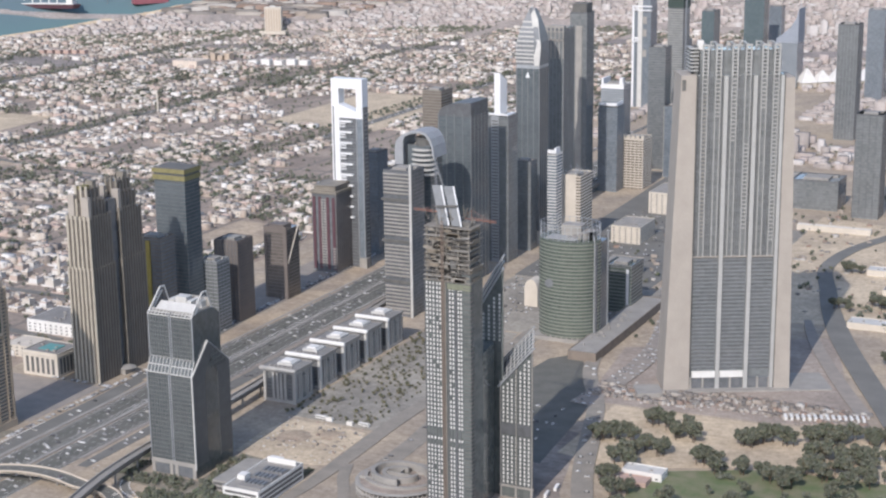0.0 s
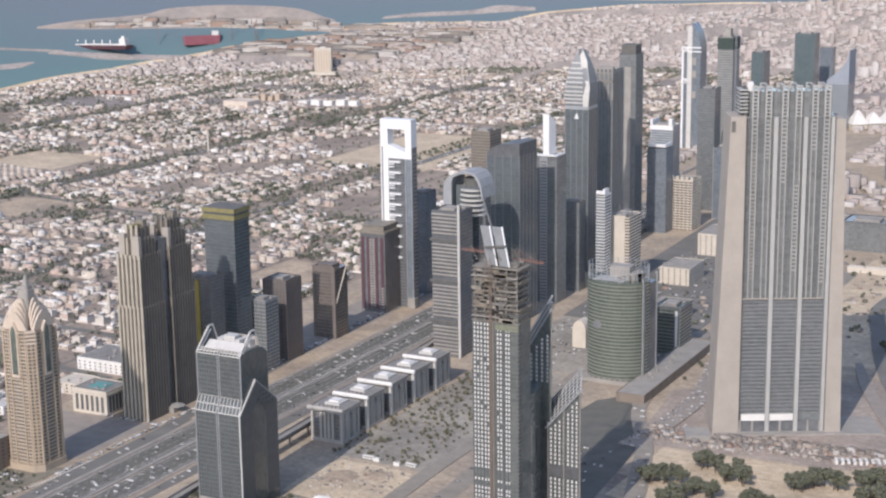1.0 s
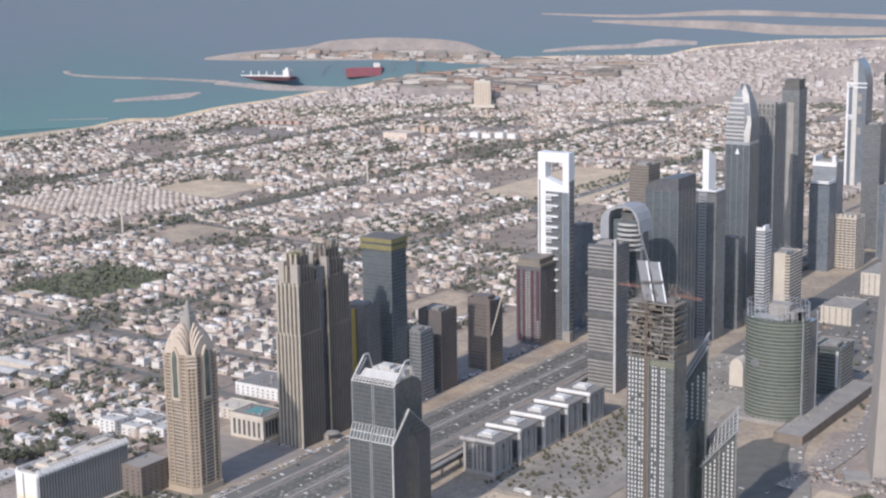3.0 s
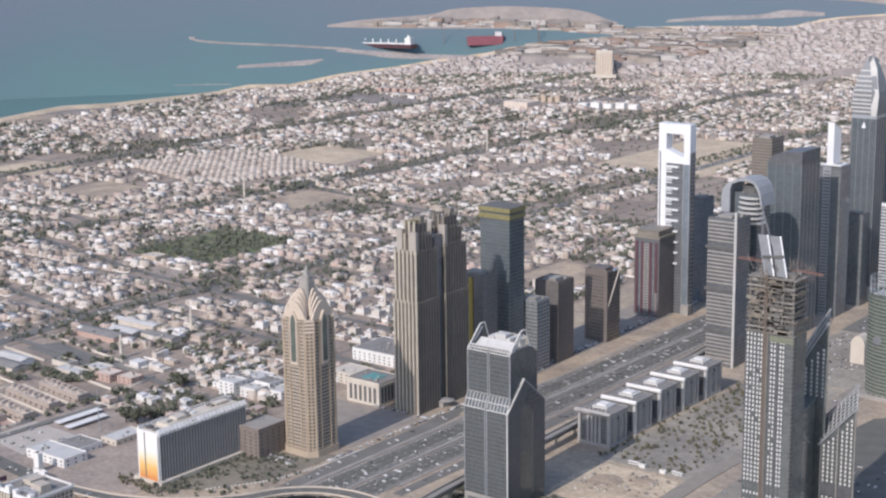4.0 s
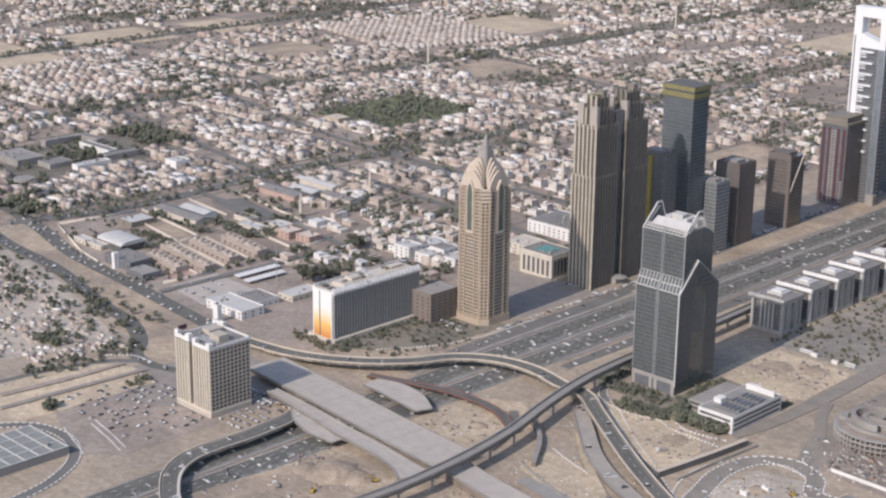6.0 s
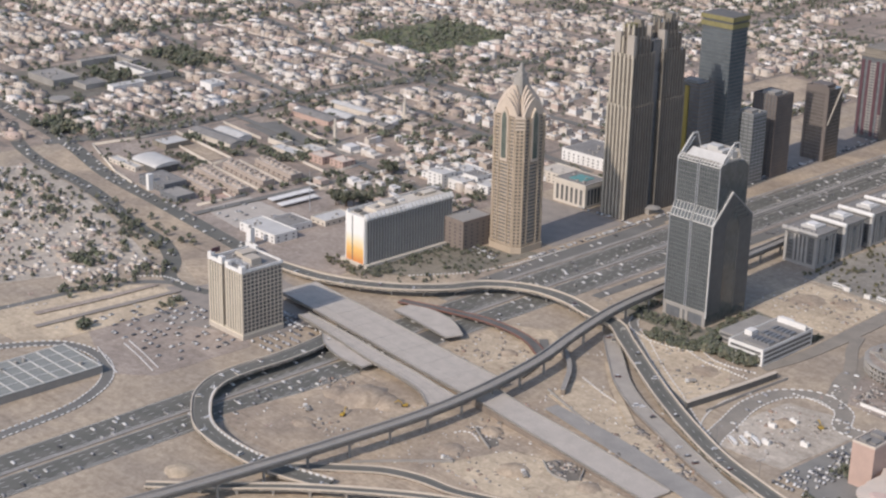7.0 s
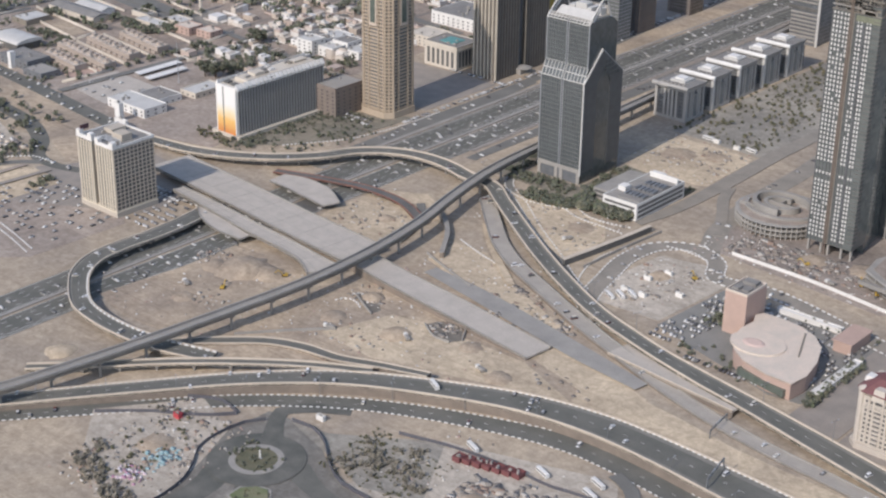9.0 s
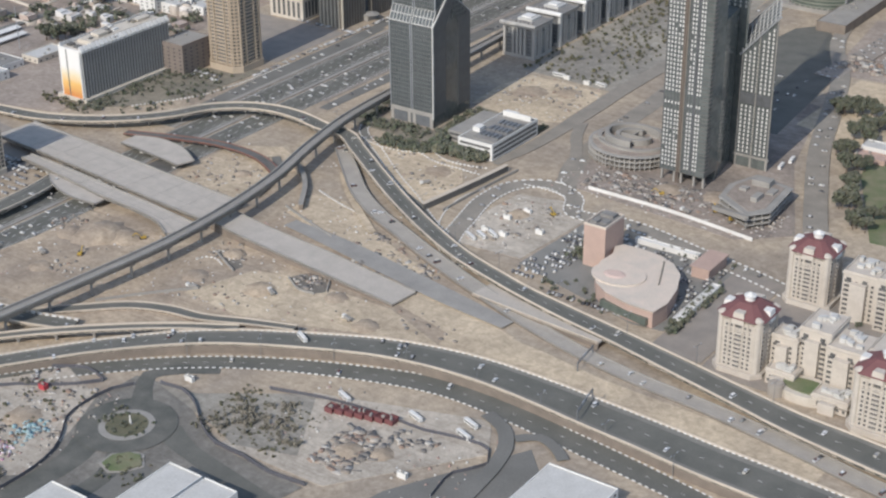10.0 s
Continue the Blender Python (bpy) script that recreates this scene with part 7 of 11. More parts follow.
def block_office(first):
    t = thing("office_block", "low dark glass office block with pale stone frame and white roof", "office", -775, 1191, group="row of office blocks")
    W, L, h = 34.0, 31.0, 33.0
    part("body", Shape().box(1, W - 1, 1, L - 1, 0, h - 4), OFFICE_GLASS, t)
    # first block: trims go grey, the arched tower's shade put into them
    part("attic", Shape().box(0, W, 0, L, h - 4.5, h - 1.2), CONCRETE if not first else GREY_STONE, t)
    part("roof_slab", Shape().box(-1.5, W + 2, -1.8, L + 0.5, h - 1.2, h), CONCRETE, t, "overhanging pale roof slab")
    part("cornice", along_x([(-3.6, h - 1.6), (-0.6, h - 1.6), (-0.6, h + 1.2), (-1.6, h + 1.8), (-3.0, h + 1.4), (-3.8, h + 0.2)], -2.5, W + 2.5), WHITE_PAINT if not first else GREY_STONE, t, "rounded white cornice")
    part("corner_pilaster", Shape().box(W - 2.2, W + 0.7, -1.0, 1.8, 0, h - 3), PALE_ROOF if not first else GREY_STONE, t)
    part("roof_deck", Shape().box(0, W + 0.5, -0.3, L - 1, h, h + 0.25), DARK_ROOF, t, "grey roof deck")
    for x in (0.9, 10.5, 15, 19, 23.5, W - 0.9):
        part("pillar", Shape().box(x - 1.3, x + 1.3, -0.3, 1.8, 0, h - 4), GREY_STONE, t)
    for y in (2.5, 8, 12, 19.5, 23.5, L - 1.5):
        part("pillar", Shape().box(W - 1.8, W + 0.3, y - 1.3, y + 1.3, 0, h - 4), GREY_STONE, t)
    part("entrance_bay", Shape().box(W - 1.2, W + 0.4, 12.8, 18.7, 3, h - 8), DARK_GLASS, t)
    part("roof_house", Shape().box(9, 25, 10, 27, h + 0.25, h + 2.4), PALE_ROOF, t)
    part("roof_lantern", Shape().box(12, 22, 13, 23, h + 2.4, h + 3.8), WHITE_PAINT, t)
    for k in range(6):
        part("roof_unit", Shape().box(4 + 4.5 * k, 6.5 + 4.5 * k, 3, 6, h + 0.25, h + 1.4), CONCRETE, t)
    for x0, x1, y0, y1 in ((-1.5, W + 2, -1.5, -0.8), (-1.5, W + 2, L, L + 0.5), (-1.5, -0.8, -0.8, L), (W + 1.3, W + 2, -0.8, L)):
        part("parapet", Shape().box(x0, x1, y0, y1, h, h + 0.8), CONCRETE, t)
    for z in np.arange(4.5, h - 6, 3.6):
        part("floor_band", Shape().box(0.7, W - 0.7, 0.7, L - 0.7, z, z + 0.7), GREY_METAL, t)
    part("base", Shape().box(-0.4, W + 0.4, -0.4, L + 0.4, 0, 3.2), GREY_STONE, t)
    part("link", Shape().box(6, W - 7, L - 1, 46.5, 0, 22), SMOKE_GLASS, t, "recessed dark glass link")
    return t


block_office(True)
b = block_office(False)
b.matrix_basis = pose(-775, 1237, 0)
for i in range(3):
    copy_thing(b, pose(-775, 1283 + 46 * i, 0))


# ---- the low white office ----
def white_office():
    t = thing("office_building", "low white office with ribbon windows and grey roof decks", "office", -692, 970, group="low buildings")
    W, L, h = 51.0, 68.0, 13.5
    part("body", Shape().box(18, W, 0, L, 0, h), WHITE_PAINT, t)
    part("side_wing", Shape().box(0, 18, 12, L - 4, 0, h - 1), CONCRETE, t, "lower pale wing with a flat roof")
    for z in (2.2, 6.2, 10.0):
        part("ribbon_window", Shape().box(20, W - 2, -0.15, 0.2, z, z + 2.0), WINDOW, t)
        part("ribbon_window", Shape().box(W - 0.2, W + 0.15, 2, L - 2, z, z + 2.4), WINDOW, t)
        part("ribbon_window", Shape().box(1, 17, 11.85, 12.2, z - 1, z + 0.9), WINDOW, t)
    for x0, x1, y0, y1 in ((18, W, 0, 0.6), (W - 0.6, W, 0.6, L - 0.6), (18, 18.6, 0.6, L - 0.6), (18, W, L - 0.6, L)):
        part("parapet", Shape().box(x0, x1, y0, y1, h, h + 1.3), WHITE_PAINT, t)
    part("roof_deck", Shape().box(18.6, W - 0.6, 0.6, L - 0.6, h, h + 0.5), CONCRETE, t, "pale grey roof deck")
    part("sunken_deck", Shape().box(28, W - 2, 6, L - 16, h + 0.5, h + 1.4), DARK_ROOF, t, "dark grey raised roof deck")
    part("roof_house", Shape().box(20, 27, 18, 26, h + 0.5, h + 4.5), WHITE_PAINT, t)
    part("roof_screen", Shape().box(22, W - 2, L - 8, L - 6.5, h + 0.5, h + 5), WHITE_PAINT, t)
    part("roof_house", Shape().box(22, 34, L - 6, L - 1.5, h + 0.5, h + 4), WHITE_PAINT, t)
    me = Shape().box(-1.3, 1.3, -4, 4, 0, 1.4).mesh("roof_unit", GREY_METAL)
    for k in range(5):
        for y in (16, 30, 44):
            part("roof_unit", me, GREY_METAL, t, at=(31 + 4 * k, y, h + 1.4))
    return t


white_office()


# ---- the pink hall with its tower ----
PALE_PINK = material("pale_pink_panel", (0.66, 0.50, 0.43), 0.8, second=(0.6, 0.46, 0.40), size=4)


def pink_hall():
    t = thing("civic_hall", "pink stone hall with a fan-shaped roof and square tower", "hall", -481, 870, group="low buildings")
    part("square_tower", Shape().box(-8.5, 8.5, -14, 12, 0, 31), PINK_STONE, t)
    part("tower_roof", Shape().box(-7.5, 7.5, -13, 11, 31, 31.8).box(-5, 5, 2, 9, 31.8, 34).box(-6, -1, -10, -4, 31.8, 33.4).box(1, 6, -9, -2, 31.8, 33), DARK_ROOF, t)
    rim = Shape()
    for x0, x1, y0, y1 in ((-8.5, 8.5, -14, -13.2), (-8.5, 8.5, 11.2, 12), (-8.5, -7.7, -13.2, 11.2), (7.7, 8.5, -13.2, 11.2)):
        rim.box(x0, x1, y0, y1, 31, 32.6)
    part("tower_parapet", rim, PINK_ROOF, t)
    fan = [(75, -68), (77, -52), (73, -32), (65, -12), (54, -1), (41, 5), (26, 7), (12, 6), (9, 0), (13, -10), (12, -24), (15, -38), (24, -52), (36, -61), (56, -67)]
    part("hall", Shape().prism(fan, 0, 11.5), PINK_STONE, t)
    part("hall_roof", Shape().prism(fan, 11.5, 12.8, taper=1.02), PINK_ROOF, t, "broad pale pink roof")
    part("drum", Shape().prism(ellipse(19, 16, 36), 12.5, 13.8), PINK_ROOF, t, at=(32, -36, 0))
    part("drum_dome", Shape().prism(ellipse(8, 6, 28), 13.8, 14.5, taper=0.7), PALE_PINK, t, at=(30, -38, 0))
    part("roof_seam", Shape().beam((48, -2, 13.2), (61, -34, 13.2), 0.8), BROWN_STONE, t)
    part("glass_front", Shape().beam((34, -61, 4.5), (72, -68.5, 4.5), 5), GREEN_GLASS, t, "green glass entrance front")
    part("gatehouse", Shape().box(62, 75, 12, 40, 0, 8).box(61, 76, 11, 41, 8, 8.8), PINK_STONE, t, "low pink gatehouse")
    return t


pink_hall()


# ---- the cream apartment buildings with red roofs ----
def red_roof_tower(x, y, turn=0.0):
    t = thing("apartment_tower", "cream apartment tower with a dark red hipped roof and white cupola", "apartments", x, y, turn=turn, group="red-roofed apartments")

    def plan(r, c_):
        return [(-r + c_, -r), (r - c_, -r), (r, -r + c_), (r, r - c_), (r - c_, r), (-r + c_, r), (-r, r - c_), (-r, -r + c_)]
    part("body", Shape().prism(plan(15.5, 5), 0, 40), APARTMENT, t)
    me = Shape().prism(plan(16.1, 5.2), 0, 0.7).mesh("cornice", APARTMENT)
    many(t, "cornice", me, APARTMENT, [(0, 0, z) for z in (5, 12, 33, 39.5)])
    me = Shape().box(-0.8, 0.8, -0.12, 0.3, 0, 1.9).mesh("window", WINDOW)
    spots, rail = [], []
    for i in range(11):
        for a in range(4):
            for x_ in (-8.5, -5.0, 5.0, 8.5):
                spots.append(pose(0, 0, 2 + 3.35 * i, 0, 0, 90 * a) @ pose(x_, -15.5, 0))
            rail.append(pose(0, 0, 1.2 + 3.35 * i, 0, 0, 90 * a) @ pose(0, -15.5, 0))
            spots.append(pose(0, 0, 2 + 3.35 * i, 0, 0, 90 * a + 45) @ pose(0, -18.4, 0))
    many(t, "window", me, WINDOW, spots)
    me = Shape().box(-2.6, 2.6, -1.6, 0.1, 0, 1.2).mesh("balcony", APARTMENT)
    many(t, "balcony", me, APARTMENT, rail)
    for a in range(4):
        part("loggia", Shape().box(-2.4, 2.4, -15.7, -15.3, 3, 38), WINDOW, t, "dark recessed loggias", at=pose(0, 0, 0, 0, 0, 90 * a))
        for x_ in (-12, -6.8, -3.2, 3.2, 6.8, 12):
            part("pilaster", Shape().box(x_ - 0.45, x_ + 0.45, -16.3, -15.3, 0, 41), APARTMENT, t, at=pose(0, 0, 0, 0, 0, 90 * a))
    part("arcade", Shape().prism(plan(18.5, 6), 0, 4.2), APARTMENT, t)
    roof = part("roof", Shape().prism(plan(18, 6), 43, 50.5, taper=0.38), RED_TILE, t, "dark red hipped roof")
    part("top_storey", Shape().prism(plan(14.5, 5), 40, 43.2), APARTMENT, t)
    part("cupola", Shape().prism(circle(3.4, 16), 50, 53.5).prism(circle(4.2, 16), 53.3, 54.0).prism(circle(3.0, 16), 54, 56, taper=0.3), WHITE_PAINT, roof, "white roof cupola")
    for a in range(4):
        gable = part("gable", Shape().prism([(-4.5, -17.6), (4.5, -17.6), (3.2, -9), (-3.2, -9)], 39, 47.5, taper=0.8), APARTMENT if a % 2 == 0 else WHITE_PAINT, t, at=pose(0, 0, 0, 0, 0, 90 * a))
        part("arched_window", Shape().prism(circle(3.0, 18), 0, 0.5), WINDOW, gable, at=pose(0, -16.4, 42.5, 78, 0, 0))
        part("corner_turret", Shape().prism(circle(3.0, 12), 0, 43).prism(circle(3.6, 12), 43, 44).prism(circle(3.2, 12), 44, 45.5, taper=0.4), APARTMENT, t, at=pose(0, 0, 0, 0, 0, 90 * a + 45) @ pose(0, -18.2, 0))
    return t


for x, y, k in ((-337.5, 795, 0.9), (-338, 899, 0.9), (-243, 776, 0.9)):
    q = red_roof_tower(x, y)
    q.matrix_basis = q.matrix_basis @ Matrix.Scale(k, 4)


def flats_range(x0, x1, y0, y1, h, label):
    t = thing("apartment_block", label, "apartments", (x0 + x1) / 2, (y0 + y1) / 2, group="red-roofed apartments")
    w, d = (x1 - x0) / 2, (y1 - y0) / 2
    part("body", Shape().box(-w, w, -d, d, 0, h).box(-w * 0.5, w * 0.4, -d - 4, -d + 1, 0, h * 0.85), APARTMENT, t)
    me = Shape().box(-0.8, 0.8, -0.12, 0.3, 0, 1.9).mesh("window", WINDOW)
    spots = []
    for i in range(int(h / 3.4) - 1):
        z = 2 + 3.4 * i
        spots += [pose(x, -d, z) for x in np.arange(-w + 2, w - 1, 3.6)] + [pose(w, y, z, 0, 0, 90) for y in np.arange(-d + 2, d - 1, 3.6)] + [pose(-w, y, z, 0, 0, -90) for y in np.arange(-d + 2, d - 1, 3.6)]
    many(t, "window", me, WINDOW, spots)
    me = Shape().box(-1.9, 1.9, -1.2, 0.1, 0, 1.1).mesh("balcony", APARTMENT)
    many(t, "balcony", me, APARTMENT, [pose(x, -d, 1.2 + 3.4 * i) for i in range(int(h / 3.4) - 1) for x in np.arange(-w + 4, w - 3, 10.8)])
    for x in np.arange(-w + 4, w - 3, 10.8):
        part("loggia", Shape().box(x - 1.6, x + 1.6, -d - 0.25, -d + 0.2, 3, h - 2.5), WINDOW, t, "dark recessed loggias")
    for z in (4.5, h * 0.55):
        part("string_course", Shape().box(-w - 0.35, w + 0.35, -d - 0.35, d + 0.35, z, z + 0.6), APARTMENT, t)
    for y in np.arange(-d + 5, d - 3, 9.0):
        part("bay_window", Shape().prism([(w - 0.1, y - 2.4), (w + 1.4, y - 1.4), (w + 1.4, y + 1.4), (w - 0.1, y + 2.4)], 3, h - 3), APARTMENT, t)
    part("cornice", Shape().box(-w - 0.7, w + 0.7, -d - 0.7, d + 0.7, h, h + 0.8), APARTMENT, t)
    s = Shape()
    for k in range(10):
        px, py = rng.uniform(-w + 3, w - 5), rng.uniform(-d + 3, d - 4)
        s.box(px, px + rng.uniform(2, 5), py, py + rng.uniform(2, 4), h + 0.8, h + rng.uniform(2, 4))
    part("roof_plant", s, PALE_ROOF, t)
    part("parapet", Shape().box(-w, w, -d, -d + 0.5, h + 0.8, h + 2).box(w - 0.5, w, -d + 0.5, d, h + 0.8, h + 2).box(-w, -w + 0.5, -d + 0.5, d, h + 0.8, h + 2), APARTMENT, t)
    return t


flats_range(-322, -305, 796, 812, 25, "low cream apartment wing beside the tower")
flats_range(-306, -286, 800, 828, 33, "cream apartment wing with many balconies and pale roof")
flats_range(-286, -264, 794, 820, 29, "cream apartment wing with many balconies and pale roof")
flats_range(-318, -300, 782, 794, 9, "low cream arcade before the apartments")
flats_range(-284, -262, 772, 786, 8, "low cream arcade before the apartments")
flats_range(-314, -290, 886, 912, 32, "cream apartment wing with many balconies and pale roof")
flats_range(-289, -215, 880, 912, 36, "cream apartment wing with many balconies and pale roof")
flats_range(-262, -215, 800, 822, 32, "cream apartment wing with many balconies and pale roof")
court = thing("courtyard_terrace", "curved cream terrace with round fountain between apartments", "terrace", -291, 782, group="red-roofed apartments")
part("terrace", Shape().prism(ellipse(20, 12, 28), 0, 6), CREAM, court)
part("planting", Shape().prism(ellipse(15, 8, 28), 6, 6.6), LAWN, court, "planted top")
part("fountain", Shape().prism(circle(5, 20, -16, -9), 0, 8).prism(circle(4, 20, -16, -9), 8, 8.6), STONE, court)
# ---- crowns and fronts of the towers further off ----
def named(words):
    return next(o for o in scene.objects if o.get("label", "").find(words) >= 0)


t = named("white horizontal louvres")
part("edge_column", Shape().prism(circle(1.5, 12, 16.3, -16.8), 0, 172), PALE_ROOF, t, "pale round edge column")
for z in (38, 84, 130):
    part("sky_floor", Shape().box(-19, 17, -18, -15, z, z + 3), DARK_CONCRETE, t)
me = Shape().box(-16.3, 14.4, -18.3, -16, 0, 1.5).mesh("louvre", CONCRETE)
many(t, "louvre", me, CONCRETE, [(0, 0, 4 + 4.2 * i) for i in range(38) if i not in (8, 9, 19, 20, 30, 31)])
t = named("white curved roof arc")
shell = [(-29.5, 120), (-29.5, 178), (-28, 186), (-24, 191), (-17, 195.5), (-8, 198.5), (2, 199.5), (10, 197), (15, 191), (18, 183), (20, 170)]
inner = [(18, 170), (16, 182), (13, 188.5), (9, 194), (2, 196.8), (-8, 195.8), (-17, 192), (-19, 186), (-19, 120)]
part("roof_arc", along_y(shell + inner, -17, 15), material("pale_arc_metal", (0.34, 0.355, 0.37), 0.6, second=(0.28, 0.29, 0.305), size=9), t, "sweeping pale roof arc running down into a tall fin")
for k in range(6):
    part("curved_balcony", Shape().prism(circle(15.5 - 0.4 * k, 20, 3, -8), 150 + 5.5 * k, 151.6 + 5.5 * k), PALE_ROOF, t)
part("roof_drum", Shape().prism(circle(10, 24, 3, -6), 182, 190).prism(circle(11, 24, 3, -6), 190, 191), DARK_CONCRETE, t)
part("slanting_wing", Shape().beam((18, -16, 175), (34, -18, 130), 1.6), GREY_METAL, t)
t = named("with a rounded top")
part("rounded_top", along_y([(-21.1, 199), (-20, 205), (-15, 210), (-6, 213.5), (8, 215.5), (21.1, 216), (21.1, 199)], -24.1, 24.1), SLATE, t)
ribs(t, "rib", -21, 21, -24, 24, 0, 202, GREY_METAL, 10, 1.0, 0.4, "se")
t = named("pale ladder strip")
part("ladder_strip", Shape().box(-7, 3, -15.3, -14.4, 0, 184), STEEL, t, "pale ladder strip")
me = Shape().box(-6, 2, -15.6, -15.2, 0, 1.3).mesh("ladder_rung", DARK_CONCRETE)
many(t, "ladder_rung", me, DARK_CONCRETE, [(0, 0, 5 + 4 * i) for i in range(44)])
part("roof_fin", Shape().prism([(-4, -12), (4, -12), (6, 4), (-2, 4)], 184, 0, tops=[236, 236, 226, 226]), WHITE_PANEL, t, "tall white roof fin")
part("roof_rim", Shape().box(-15, 12, -14.5, -12, 183, 187).box(10, 15, -14, 10, 183, 186), WHITE_PANEL, t)
t = named("silver pointed crown")
crown = Shape()
for k, (wide, z) in enumerate(((16.5, 223), (17.2, 238), (16.4, 254), (13.0, 270), (8.6, 284), (3.6, 297))):
    crown.v += [(x * wide + 1.0 * k / 5, y * wide * 0.92, z) for x, y in ((-1, -1), (1, -1), (1, 1), (-1, 1))]
    if k:
        crown.f += [(4 * k - 4 + i, 4 * k - 4 + (i + 1) % 4, 4 * k + (i + 1) % 4, 4 * k + i) for i in range(4)]
crown.f += [(3, 2, 1, 0), (20, 21, 22, 23)]
part("crown", crown, GREY_METAL, t, "silver-grey curved pointed crown")
for wide, z in ((16.8, 227), (17.0, 232), (17.2, 237), (17.0, 242), (16.7, 248), (16.0, 254), (14.9, 260), (13.6, 266), (12.0, 272), (9.8, 279)):
    part("crown_band", Shape().box(-wide - 0.2, wide * 0.5, -wide * 0.92 - 0.4, wide * 0.5, z, z + 1.8), PALE_ROOF, t)
part("crown_base", Shape().box(-16.6, 16.6, -15.6, 15.6, 219, 223.5), STEEL, t)
part("crown_slit", Shape().box(-1, 0.6, -6, 0.4, 288, 298), SMOKE_GLASS, t, "dark slit at the tip of the crown")
part("emblem", Shape().prism([(-3, -16.4), (3, -16.4), (3, -15.2), (-3, -15.2)], 207, 214, taper=0.2), WHITE_PANEL, t, "small pale emblem")
kite = Shape()
kite.v = [(x, y, z) for y in (0, -0.9) for x, z in ((16.8, 223), (18.6, 248), (11.5, 283), (5.0, 296), (1.0, 290), (6.5, 262), (9.5, 223))]
kite.v = [(x, y - 16.2 * (1 - max(0, z - 245) / 75), z) for x, y, z in kite.v]
kite.f = [tuple(range(6, -1, -1)), tuple(range(7, 14))] + [(i, (i + 1) % 7, 7 + (i + 1) % 7, 7 + i) for i in range(7)]
part("kite_panel", kite, PALE_ROOF, t, "smooth pale twisted panel of the crown")
ribs(t, "rib", -16.5, 16.5, -15, 15, 0, 219, GREY_METAL, 8, 1.2, 0.5, "se")
t = named("pale columns at its top")
for x in (-15, -9, -3, 3, 9, 15):
    part("top_column", Shape().box(x - 0.9, x + 0.9, -19.9, -18, 222, 266), CONCRETE, t, "pale top column")
part("top_beam", Shape().box(-16, 16, -20, -18, 258, 267).box(-16, 16, -19.9, -18, 246, 248.5), CONCRETE, t)
for x in (-12, -6, 0, 6, 12):
    part("top_opening", Shape().box(x - 1.7, x + 1.7, -20.3, -19.6, 259.5, 264), SMOKE_GLASS, t)
t = named("pale grey front strip")
part("front_strip", Shape().box(-4, 6, -16.2, -14.9, 0, 250), CONCRETE, t, "pale grey front strip")
part("roof_box", Shape().box(-11, 11, -12, 12, 268, 282), DARK_CONCRETE, t)
t = named("with a white roof frame")
part("roof_frame", Shape().box(-14, 14, -15, -13, 128, 134), WHITE_PANEL, t)
part("roof_frame", Shape().box(12, 14, -12.9, 14, 128, 134), WHITE_PANEL, t)
t = named("dark glass tower with white roof")
for box in ((-20, -16, -17, 17, 118, 128), (12, 18, -17, -8, 118, 130), (-20, 20, -17.8, -16, 112, 117.9)):
    part("roof_frame", Shape().box(*box), WHITE_PANEL, t)
t = named("narrow white and grey tower")
part("roof_frame", Shape().box(-6, 6, -10, -8, 124, 130), WHITE_PANEL, t)
part("roof_frame", Shape().box(2, 5, -7.9, 6, 124, 132), WHITE_PANEL, t)
t = named("cream windowless block")
part("blank_wall", Shape().box(-14.5, 8, -21.8, -20.8, 0, 93), CREAM, t, "blank cream wall")
s = Shape()
for k in range(18):
    x, y = rng.uniform(-12, 13), rng.uniform(-18, 18)
    s.beam((x, y, 90), (x + rng.uniform(-3, 3), y, 90 + rng.uniform(4, 12)), 0.5)
part("scaffolding", s, STEEL, t)
t = named("crenellated roof")
for x in (-15, -7.5, 0, 7.5, 15):
    part("merlon", Shape().box(x - 2.2, x + 2.2, -20.2, -17.5, 76, 82), CREAM, t)
t = named("green netting")
part("netting", Shape().box(-13.6, 13.6, -19.2, 19.2, 243, 262), material("green_netting", (0.055, 0.078, 0.07), 0.9, size=5), t, "green debris netting")
part("core", Shape().box(-6, 4, -6, 8, 262, 276), CONCRETE, t)
t = named("sloping triangular top")
part("curved_top", along_y([(0, 188), (0, 246), (5, 240), (11, 229), (16, 214), (18.4, 200), (18.4, 188)], -18.6, 18.6), BLUE_GLASS, t, "dark glass top falling in a curve")
part("white_slab", Shape().box(-8, 1.5, -20.4, -17, 0, 240), PALE_ROOF, t, "tall white slab front")
part("white_slab", Shape().box(-19.4, -15.5, -20.2, -17, 0, 196), WHITE_PANEL, t, "white corner strip")
for z in (128, 190):
    s = Shape()
    for dz in (0, 8):
        s.box(-19.6, 20 if z > 150 else -7, -20.8, -18, z + dz, z + dz + 2.2)
    for x in (-19, -12, -8):
        s.box(x - 1, x + 1, -20.8, -18, z, z + 8)
    part("white_truss", s, WHITE_PANEL, t, "white lattice belt")
for z in (100, 140, 165):
    part("white_bay", Shape().box(2, 10, -20, -18, z, z + 14), CONCRETE, t)
part("mast", Shape().prism(circle(0.8, 8, 1, 0), 240, 268), STEEL, t)
t = named("blue sloping roof")
part("sloping_roof", along_y([(-24, 96), (-23, 104), (-10, 114), (6, 128), (17, 146), (23, 168), (23, 96)], -28.6, 28.6), material("blue_grey_sail", (0.30, 0.33, 0.38), 0.6, second=(0.25, 0.28, 0.32), size=12), t, "blue-grey curved sail roof")
